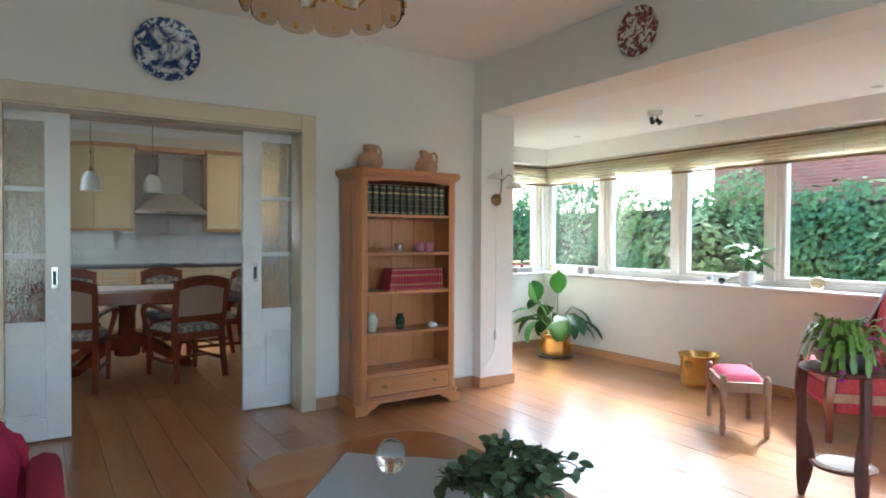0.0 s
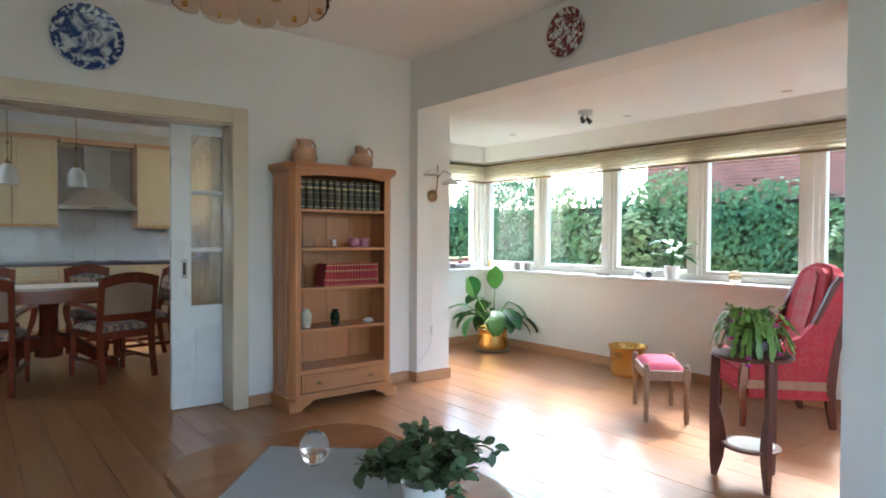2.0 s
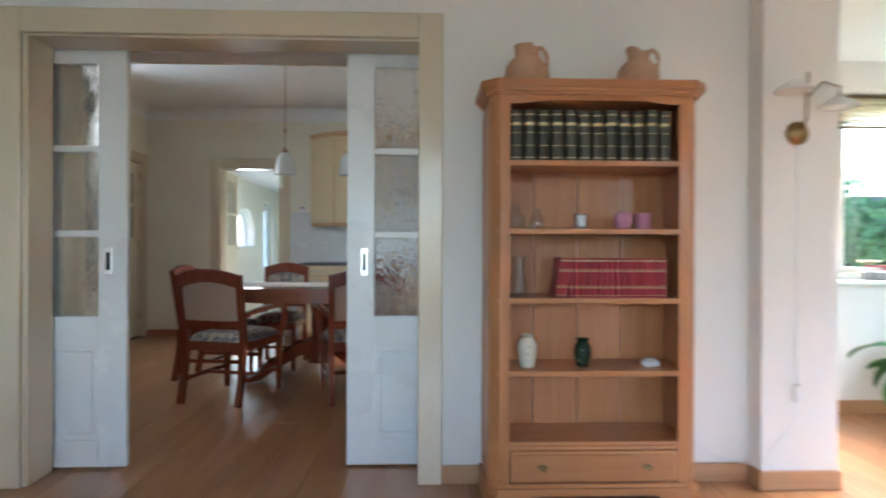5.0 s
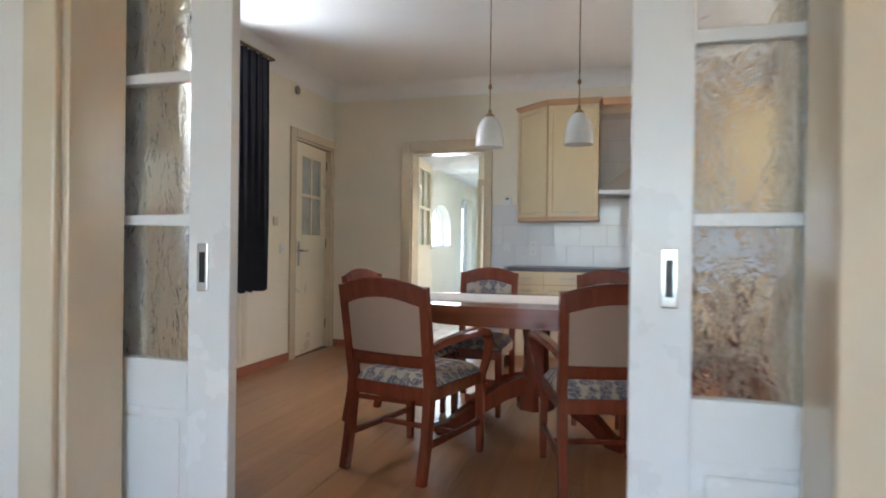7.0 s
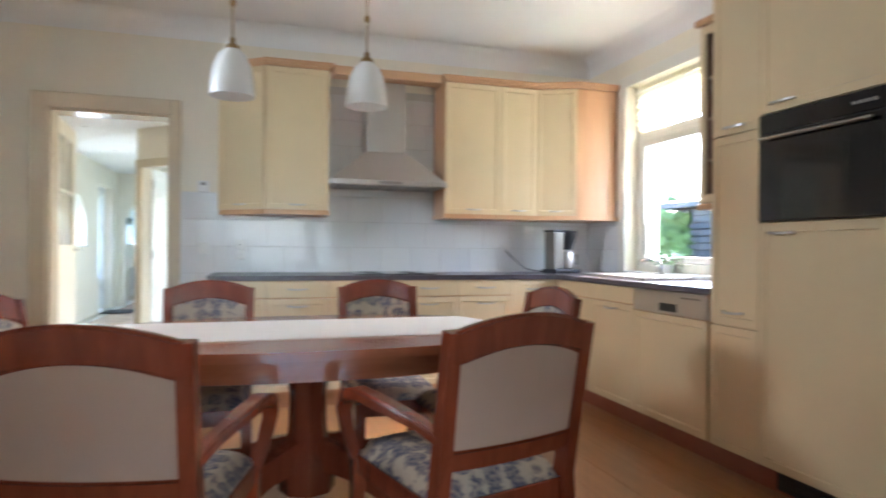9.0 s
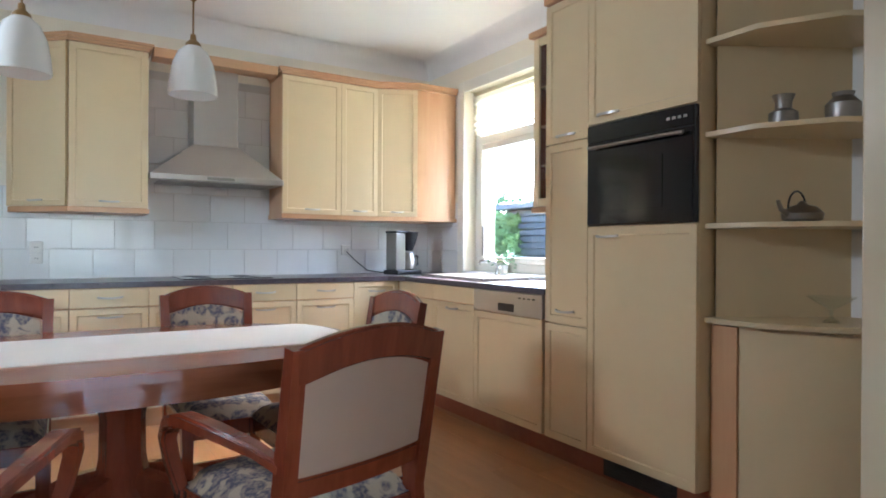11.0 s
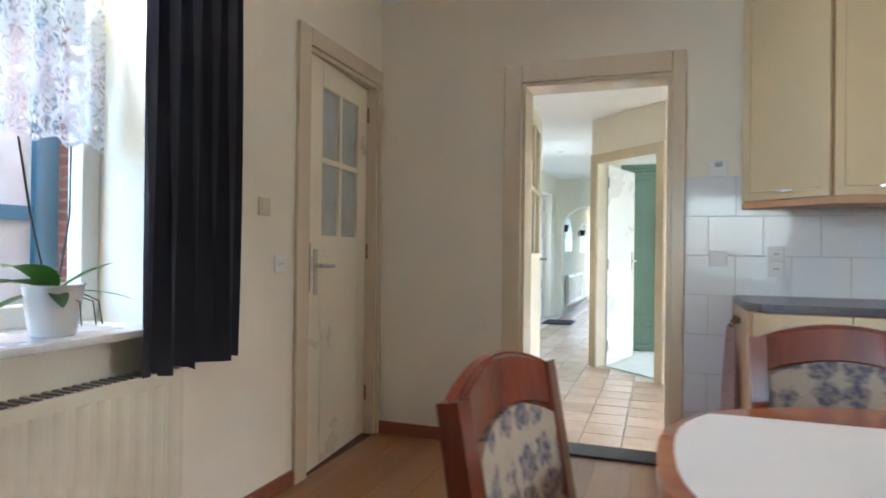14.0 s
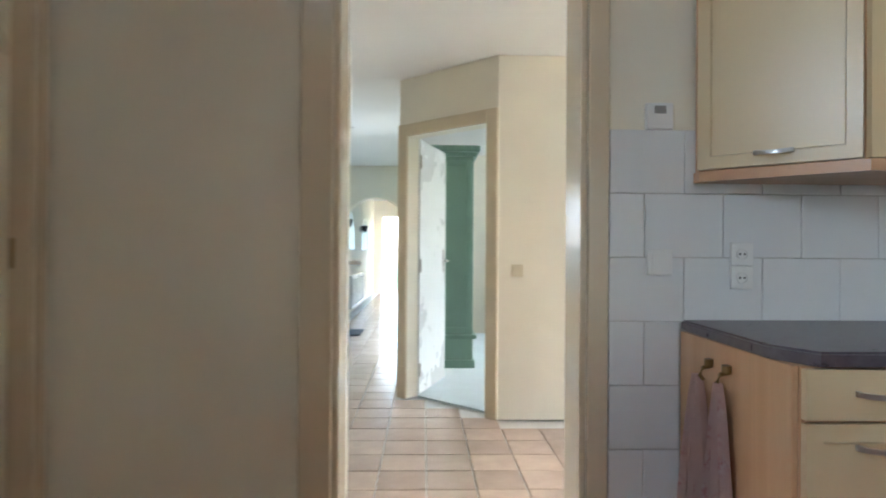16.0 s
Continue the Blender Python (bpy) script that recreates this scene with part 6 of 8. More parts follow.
for k in range(4):
    part("button", box_bm(2.46 + k * 0.028, 2.478 + k * 0.028, -0.036, -0.0345, 1.664, 1.676), "pewter", cp)
# cornice over the tall units, plinths
t = thing("cabinet_cornice", ER, "beech cornice along the top of the tall cabinets", "cornice")
part("moulding", box_bm(1.68, 2.62, -0.045, 0.58, 2.402, 2.45, 0.012), "maple_h", t)
t = thing("plinth", pose(0, 0, 0), "reddish beech plinth under the kitchen cabinets", "plinth")
part("board", box_bm(0.44, FX + 0.05, FY + 0.05, FY + 0.066, 0, 0.118), "maple_h", t)
part("board", box_bm(FX + 0.05, FX + 0.066, 5.58, FY + 0.05, 0, 0.118), "red_trim", t)
bm = bmesh.new()
for k in range(5):
    bx(bm, FX + 0.042, FX + 0.0495, 5.74, 6.12, 0.025 + k * 0.016, 0.035 + k * 0.016, 0.002)
bx(bm, FX + 0.046, FX + 0.0498, 5.72, 6.14, 0.015, 0.108)
part("vent", bm, "black_plastic", t, "dark ventilation grille")
# open end shelves
t = thing("end_shelf_unit", pose(0, 0, 0), "open cream end shelves over a low cabinet", "shelf unit")
poly = [(2.95, 5.579), (KX - 0.002, 5.579), (KX - 0.002, 4.95), (3.34, 4.95), (3.08, 5.12), (2.95, 5.36)]
part("base_cabinet", prism(bmesh.new(), [(3.0, 5.579), (KX - 0.002, 5.579), (KX - 0.002, 4.97), (3.36, 4.97), (3.12, 5.16), (3.0, 5.40)], 0.0, 0.82), "maple", t)
part("door", prism(bmesh.new(), [(2.985, 5.46), (3.0, 5.46), (3.0, 5.575), (2.985, 5.575)], 0.1, 0.81), "maple_side", t)
for z in (0.84, 1.225, 1.60, 1.98, 2.40):
    bm = prism(bmesh.new(), poly, z - 0.02, z)
    part("shelf", bm, "maple", t)
part("back", prism(bmesh.new(), [(3.0, 5.562), (3.515, 5.27), (3.515, 5.288), (3.02, 5.578)], 0.841, 2.379), "maple", t)
vessel("coffee_pot", [(0.05, 0), (0.055, 0.005), (0.052, 0.06), (0.03, 0.075), (0.03, 0.1), (0.042, 0.13)], "pewter", pose(3.13, 5.36, 1.60), "old pewter jug on the open shelf", "jug")
vessel("coffee_pot", [(0.04, 0), (0.06, 0.01), (0.062, 0.09), (0.035, 0.12), (0.04, 0.135)], "pewter", pose(3.30, 5.22, 1.60), "old pewter can on the open shelf", "jug")
tp = thing("teapot", pose(3.16, 5.30, 1.225), "low pewter teapot with a black handle", "teapot")
part("body", lathe(bmesh.new(), [(0.04, 0), (0.07, 0.012), (0.075, 0.035), (0.05, 0.062), (0.02, 0.07), (0.008, 0.085)], 24), "pewter", tp)
part("spout", tube(bmesh.new(), [(-0.06, 0.02, 0.03), (-0.095, 0.03, 0.05), (-0.11, 0.035, 0.085)], 0.012, 8, 0.007), "pewter", tp)
part("handle", tube(bmesh.new(), [(0.065 * math.cos(k), 0.02, 0.055 + 0.07 * math.sin(k)) for k in [j * math.pi / 8 for j in range(9)]], 0.004, 6), "black_plastic", tp)
vessel("glass_bowl", [(0.03, 0), (0.03, 0.004), (0.008, 0.02), (0.008, 0.05), (0.05, 0.075), (0.085, 0.10)], "clear", pose(3.22, 5.22, 0.84), "clear glass footed bowl", "bowl")

# worktop with its canted end, sink and hob
bm = bmesh.new()
prism(bm, [(0.39, KN - 0.008), (0.375, 8.27), (0.43, FY - 0.025), (FX - 0.12, FY - 0.025), (FX - 0.025, FY - 0.12), (FX - 0.025, 6.502), (KX - 0.003, 6.502), (KX - 0.003, KN - 0.008)][::-1], 0.871, 0.905)
bmesh.ops.bevel(bm, geom=[e for e in bm.edges if abs(e.verts[0].co.z - e.verts[1].co.z) < 1e-4], offset=0.006, segments=2, affect='EDGES')
tagged(part("worktop", bm, "worktop"), "dark grey L-shaped kitchen worktop with rounded edge", "worktop")
t = thing("towel_board", pose(0, 0, 0), "beech board with towel hooks at the cabinets' end", "towel rack")
part("panel", box_bm(0.385, 0.399, FY + 0.005, KN - 0.012, 0.0, 0.87, 0.002), "maple_side", t)
for y in (8.46, 8.56):
    bm = bmesh.new()
    tube(bm, [(0.384, y, 0.80), (0.36, y, 0.795), (0.352, y, 0.775), (0.362, y, 0.762)], 0.006, 8)
    lathe(bm, [(0.014, 0.82), (0.014, 0.84)], 10, (0.379, y, -0.02))
    part("hook", bm, "antique", t)


def towel(y, seed, label):
    rng = random.Random(seed)
    bm = bmesh.new()
    rows = []
    for j in range(12):
        v = j / 11
        row = []
        for i in range(17):
            u = i / 16 - 0.5
            w = 0.03 + 0.15 * v ** 0.7
            row.append(bm.verts.new((0.352 - 0.026 * math.cos(u * 19 + seed + 0.8 * v) * (0.4 + v), y + u * w, 0.775 - 0.47 * v - 0.05 * abs(u) * v)))
        rows.append(row)
    for A, B in zip(rows, rows[1:]):
        for i in range(16):
            bm.faces.new((A[i], A[i + 1], B[i + 1], B[i]))
    bmesh.ops.solidify(bm, geom=bm.faces[:], thickness=0.005)
    tagged(part("tea_towel", bm, "towel"), label, "towel", "tea towels on hooks")


towel(8.455, 1, "pink checked tea towel hanging from a hook")
towel(8.575, 4, "pink checked tea towel hanging from a hook")

sk = thing("sink", pose(3.2, 7.62, 0.905), "stainless steel inset sink with a drainer", "sink")
bm = bmesh.new()
ring_frame(bm, "x", -0.21, 0.21, -0.40, 0.40, 0.0, 0.004, 0.02, bev=0)
bx(bm, -0.21, 0.21, -0.40, 0.40, 0.0005, 0.003)
part("rim", bm, "steel", sk)
bm = lathe(bmesh.new(), [(0.15, 0.0045), (0.165, 0.0055), (0.15, 0.006), (0.10, 0.0045)], 28, (0, 0.15, 0))
part("basin", bm, "pewter", sk)
tapb = thing("tap", pose(3.42, 7.60, 0.905), "chrome mixer tap behind the sink", "tap")
bm = lathe(bmesh.new(), [(0.026, 0), (0.022, 0.01), (0.02, 0.07), (0.016, 0.08)], 16)
part("body", bm, "chrome", tapb)
part("spout", tube(bmesh.new(), [(0, 0, 0.06), (-0.03, 0, 0.12), (-0.09, 0, 0.14), (-0.16, 0, 0.12), (-0.17, 0, 0.10)], 0.011, 10), "chrome", tapb)
part("lever", tube(bmesh.new(), [(0, 0, 0.08), (0.01, 0.0, 0.10), (0.02, -0.05, 0.12)], 0.006, 8), "chrome", tapb)
hob = thing("hob", pose(1.665, 8.47, 0.905), "flat black glass hob in the worktop", "hob")
part("plate", box_bm(-0.29, 0.29, -0.24, 0.24, 0.0, 0.007, 0.002), "black_glass", hob)
for x, y, r in ((-0.15, -0.1, 0.07), (0.15, -0.1, 0.09), (-0.15, 0.12, 0.09), (0.15, 0.12, 0.07)):
    part("zone", lathe(bmesh.new(), [(r, 0.0072), (r, 0.0078)], 28, (x, y, 0)), "dark_slat", hob)

# wall units
def wall_unit(a, b, label, splits, y=8.455):
    return unit(pose(0, y, 0), a, b, 1.365, 2.388, KN - y - 0.012, label, [(("door", p, q, 1.367, 2.386), dict(hz=1.405, w=0.11)) for p, q in zip(splits, splits[1:])], group="kitchen wall units")


wall_unit(0.745, 1.194, "cream wall cabinet beside the cooker hood", (0.745, 1.194))
wall_unit(2.08, 2.852, "cream double wall cabinet beside the cooker hood", (2.08, 2.54, 2.852))
for pts, lab in (([(0.43, KN - 0.012), (0.43, 8.745), (0.744, 8.4555), (0.744, KN - 0.012)], "cream angled end wall cabinet"),
                 ([(2.853, 8.4555), (3.145, 8.315), (KX - 0.012, 8.315), (KX - 0.012, KN - 0.012), (2.853, KN - 0.012)], "cream corner wall cabinet with a beech side")):
    t = thing("kitchen_cabinet", pose(0, 0, 0), lab, "kitchen cabinet", "kitchen wall units")
    part("body", prism(bmesh.new(), pts, 1.365, 2.388), "maple_side", t)
    (ax, ay), (bx_, by_) = (pts[1], pts[2]) if pts[0][0] < 1 else (pts[0], pts[1])
    L = math.hypot(bx_ - ax, by_ - ay)
    m4 = Matrix.Translation((ax, ay, 0)) @ Matrix.Rotation(math.atan2(by_ - ay, bx_ - ax), 4, 'Z')
    bm = panel_front(0.002, L - 0.002, 1.369, 2.384, True)
    d = part("door", bm, "maple", t, loc=m4)
    handle(d, pose(L / 2, -0.02, 1.405), 0.10)
rail = lambda g: [(0.43 - g, KN - 0.012), (0.43 - g, 8.735 - g), (0.741, 8.455 - 0.02 - g), (1.194 + g, 8.455 - 0.02 - g), (1.194 + g, KN - 0.012)]
rail2 = lambda g: [(2.08 - g, KN - 0.012), (2.08 - g, 8.435 - g), (2.849, 8.435 - g), (3.137, 8.295 - g), (KX - 0.012, 8.295 - g), (KX - 0.012, KN - 0.012)]
t = thing("cabinet_cornice", pose(0, 0, 0), "beech cornice along the top of the wall cabinets", "cornice")
bm = bmesh.new()
for g, z0, z1 in ((0.004, 2.389, 2.405), (0.018, 2.405, 2.42), (0.03, 2.42, 2.435)):
    prism(bm, rail(g), z0, z1)
    prism(bm, rail2(g), z0, z1)
bx(bm, 1.225, 2.048, 8.44, 8.59, 2.37, 2.434, 0.004)
part("moulding", bm, "maple_h", t)
t = thing("light_rail", pose(0, 0, 0), "beech rail along the bottom of the wall cabinets", "rail")
for rl in (rail, rail2):
    part("moulding", prism(bmesh.new(), rl(0.006), 1.333, 1.364), "maple_h", t)
# glazed wall unit beside the window
t = thing("glazed_cabinet", pose(0, 0, 0), "glazed beech wall cabinet with glass shelves", "kitchen cabinet")
bm = bmesh.new()
bx(bm, 3.19, KX - 0.012, 6.502, 6.52, 1.37, 2.40)
bx(bm, 3.19, KX - 0.012, 6.90, 6.918, 1.37, 2.40)
bx(bm, 3.505, KX - 0.0115, 6.52, 6.90, 1.37, 2.40)
bx(bm, 3.19, 3.505, 6.52, 6.90, 1.37, 1.39)
bx(bm, 3.19, 3.505, 6.52, 6.90, 2.38, 2.40)
part("body", bm, "red_trim", t)
bm = bmesh.new()
ring_frame(bm, "y", 6.502, 6.918, 3.168, 3.188, 1.372, 2.398, 0.05)
d = part("door", bm, "maple", t)
o = part("pane", box_bm(3.176, 3.18, 6.552, 6.868, 1.422, 2.348), "pane", d, smooth=False)
for z in (1.62, 1.86, 2.10):
    part("shelf", box_bm(3.20, 3.50, 6.521, 6.899, z, z + 0.01), "maple_side", t)
part("cornice", box_bm(3.14, KX - 0.012, 6.502, 6.94, 2.401, 2.44, 0.01), "maple_h", t)
part("light_rail", box_bm(3.16, KX - 0.012, 6.502, 6.925, 1.335, 1.369, 0.006), "maple_h", t)
for y, z in ((6.62, 1.391), (6.76, 1.391), (6.68, 1.631), (6.8, 1.871)):
    vessel("glass_cup", [(0.025, 0), (0.03, 0.003), (0.034, 0.06), (0.038, 0.085)], "porcelain", pose(3.34, y, z), "white china cup in the glazed cabinet", "cup", 16)

# cooker hood
t = thing("cooker_hood", pose(0, 0, 0), "brushed steel pyramid cooker hood with a chimney", "cooker hood")
part("rim", box_bm(1.197, 2.076, 8.385, KN - 0.012, 1.562, 1.602, 0.004), "steel", t)
bm = bmesh.new()
lo = [bm.verts.new(p) for p in ((1.205, 8.395, 1.603), (2.068, 8.395, 1.603), (2.068, KN - 0.012, 1.603), (1.205, KN - 0.012, 1.603))]
hi = [bm.verts.new(p) for p in ((1.485, 8.545, 1.83), (1.795, 8.545, 1.83), (1.795, KN - 0.012, 1.83), (1.485, KN - 0.012, 1.83))]
for i in range(4):
    bm.faces.new((lo[i], lo[(i + 1) % 4], hi[(i + 1) % 4], hi[i]))
bm.faces.new(hi)
bm.faces.new(lo[::-1])
part("canopy", bm, "steel", t, smooth=False)
part("chimney", box_bm(1.49, 1.79, 8.55, KN - 0.012, 1.831, 2.366, 0.003), "steel", t)
part("switch_strip", box_bm(1.55, 1.73, 8.382, 8.3845, 1.572, 1.592), "pewter", t)
part("filter", box_bm(1.26, 2.02, 8.44, 8.73, 1.556, 1.5615), "pewter", t)


# ---- small kitchen things ----
def coffee_maker():
    t = thing("coffee_maker", pose(3.08, 8.42, 0.905, 0, 0, 12), "black and steel filter coffee maker on the worktop", "coffee maker")
    part("base", box_bm(-0.14, 0.12, -0.09, 0.09, 0, 0.035, 0.008), "black_plastic", t)
    part("tank", box_bm(-0.13, -0.03, -0.06, 0.07, 0.036, 0.33, 0.008), "pewter", t)
    part("tank_lid", box_bm(-0.135, -0.025, -0.065, 0.075, 0.331, 0.35, 0.006), "black_plastic", t)
    part("filter_holder", lathe(bmesh.new(), [(0.035, 0.19), (0.065, 0.27), (0.08, 0.335), (0.082, 0.345)], 24, (0.05, 0, 0)), "black_plastic", t)
    part("arm", box_bm(-0.03, 0.05, -0.02, 0.02, 0.335, 0.352, 0.004), "black_plastic", t)
    part("jug", lathe(bmesh.new(), [(0.05, 0.037), (0.065, 0.045), (0.068, 0.11), (0.05, 0.16), (0.045, 0.175)], 24, (0.05, 0, 0)), "steel", t)
    part("jug_handle", tube(bmesh.new(), [(0.11, 0, 0.15), (0.15, 0, 0.145), (0.15, 0, 0.08), (0.115, 0, 0.06)], 0.009, 8), "black_plastic", t)


coffee_maker()
c = thing("power_cable", pose(0, 0, 0), "black cable from the socket to the coffee maker", "cable")
part("cord", tube(bmesh.new(), [(2.72, KN - 0.03, 1.085), (2.78, KN - 0.05, 1.02), (2.88, KN - 0.09, 0.93), (2.97, 8.6, 0.915), (3.02, 8.5, 0.915)], 0.004, 6), "black_plastic", c)


def faceplate(m, kind, label, material="beige_plastic", s=0.04):
    """A switch or socket plate in the plane y = 0, facing -y."""
    t = thing("wall_" + kind, m, label, kind)
    part("plate", box_bm(-s, s, -0.009, 0.0, -s, s, 0.003), material, t)
    if kind == "switch":
        part("rocker", box_bm(-s * 0.68, s * 0.68, -0.013, -0.0092, -s * 0.68, s * 0.68, 0.002), material, t)
    else:
        bm = lathe(bmesh.new(), [(s * 0.5, 0.0), (s * 0.5, 0.003), (s * 0.42, 0.0035), (s * 0.40, 0.001)], 20)
        bmesh.ops.transform(bm, matrix=Matrix.Translation((0, -0.0092, 0)) @ Matrix.Rotation(radians(90), 4, 'X'), verts=bm.verts)
        o = part("insert", bm, material, t)
        for x in (-s * 0.2, s * 0.2):
            part("hole", box_bm(x - 0.003, x + 0.003, -0.0112, -0.0095, -0.003, 0.003), "black_plastic", o)
    return t


TW = KN - 0.013
faceplate(pose(0.315, TW, 1.085), "switch", "beige light switch on the tiled wall", "white_plastic")
faceplate(pose(0.575, TW, 1.112), "socket", "upper part of a white double wall socket", "white_plastic", 0.036)
faceplate(pose(0.575, TW, 1.038), "socket", "lower part of a white double wall socket", "white_plastic", 0.036)
faceplate(pose(2.72, TW, 1.10), "socket", "white wall socket with a plug", "white_plastic")
faceplate(pose(WX, 7.62, 1.29, 0, 0, 90), "switch", "beige light switch on the cream wall")
faceplate(pose(WX, 7.74, 1.04, 0, 0, 90), "socket", "cream wall socket near the door", "white_plastic")
faceplate(pose(0.20, 10.93, 0.99), "switch", "beige light switch on the hall wall")
t = thing("thermostat", pose(0.313, KN, 1.54), "white digital room thermostat on the wall", "thermostat")
part("housing", box_bm(-0.042, 0.042, -0.024, 0, -0.042, 0.042, 0.004), "white_plastic", t)
part("display", box_bm(-0.018, 0.018, -0.0255, -0.0242, 0.008, 0.032), "pewter", t)
part("button", box_bm(-0.006, 0.006, -0.0265, -0.0242, -0.022, -0.01), "white_plastic", t)
bm = lathe(bmesh.new(), [(0.04, 0), (0.04, 0.014), (0.03, 0.02), (0.012, 0.022)], 20)
bmesh.ops.transform(bm, matrix=Matrix.Rotation(radians(90), 4, 'Y'), verts=bm.verts)
tagged(part("air_vent", bm, "pewter", loc=pose(WX, 7.98, 2.55)), "small round grey vent on the wall", "vent")
bm = bmesh.new()
tube(bm, [(0, 0.02, 0), (0, -0.03, 0)], 0.012, 10)
lathe(bm, [(0.018, -0.01), (0.02, 0.0), (0.015, 0.02)], 12, (0, -0.03, 0))
tagged(part("pipe_valve", bm, "brass", loc=pose(-0.91, KN - 0.016, 0.07)), "small brass pipe valve by the baseboard", "valve")


def pendant(x, y):
    t = thing("pendant_lamp", pose(x, y, 1.70), "white opal glass bell pendant on a brass stem", "pendant lamp", "pendants over the table")
    part("shade", lathe(bmesh.new(), [(0.088, 0.0), (0.09, 0.01), (0.085, 0.06), (0.075, 0.12), (0.055, 0.165), (0.028, 0.19), (0.018, 0.195), (0.014, 0.19), (0.05, 0.16), (0.071, 0.118), (0.081, 0.06), (0.085, 0.004)], 32), "opal", t)
    part("cap", lathe(bmesh.new(), [(0.03, 0.188), (0.028, 0.2), (0.012, 0.215), (0.01, 0.235)], 16), "antique", t)
    bm = tube(bmesh.new(), [(0, 0, 0.23), (0, 0, 1.04)], 0.0035, 8)
    lathe(bm, [(0.004, 0.36), (0.012, 0.37), (0.012, 0.385), (0.004, 0.395)], 12)
    part("cord", bm, "antique", t)
    part("ceiling_rose", lathe(bmesh.new(), [(0.012, 1.02), (0.045, 1.04), (0.05, 1.059)], 20), "antique", t)


pendant(0.592, 6.52)
pendant(1.137, 6.527)

# ---- dining table and chairs ----
def oval(a, b, n=64, p=2.6):
    out = []
    for k in range(n):
        c, s = math.cos(2 * math.pi * k / n), math.sin(2 * math.pi * k / n)
        out.append((a * abs(c) ** (2 / p) * (1 if c >= 0 else -1), b * abs(s) ** (2 / p) * (1 if s >= 0 else -1)))
    return out


TX, TY = 0.90, 6.51
t = thing("dining_table", pose(TX, TY, 0), "oval mahogany dining table on a central pedestal", "dining table")
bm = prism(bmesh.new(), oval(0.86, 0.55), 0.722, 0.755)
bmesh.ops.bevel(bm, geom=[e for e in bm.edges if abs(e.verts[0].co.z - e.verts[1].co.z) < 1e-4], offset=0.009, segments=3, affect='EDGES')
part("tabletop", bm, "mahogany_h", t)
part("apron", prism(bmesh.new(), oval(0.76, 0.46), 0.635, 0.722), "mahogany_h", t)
bm = bmesh.new()
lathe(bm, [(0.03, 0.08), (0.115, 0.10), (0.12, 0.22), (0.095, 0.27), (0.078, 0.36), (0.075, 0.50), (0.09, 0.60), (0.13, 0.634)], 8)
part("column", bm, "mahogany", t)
for s in (-1, 1):
    for q in (-1, 1):
        bm = sweep(bmesh.new(), [(s * 0.05, q * 0.05, 0.26), (s * 0.18, q * 0.14, 0.22), (s * 0.36, q * 0.27, 0.11), (s * 0.45, q * 0.34, 0.04), (s * 0.52, q * 0.39, 0.03)], [0.07, 0.07, 0.065, 0.06, 0.05], [0.11, 0.10, 0.08, 0.07, 0.06], (-q * s * 0.6, 0.8, 0))
        part("foot", bm, "mahogany", t)
bm = bmesh.new()
prism(bm, [(x, max(-0.30, min(0.30, y))) for x, y in oval(0.83, 0.53)], 0.7555, 0.7595)
bmesh.ops.remove_doubles(bm, verts=bm.verts, dist=0.0005)
tagged(part("table_runner", bm, "linen", loc=pose(TX, TY + 0.02, 0)), "pale linen runner lying along the dining table", "table runner")


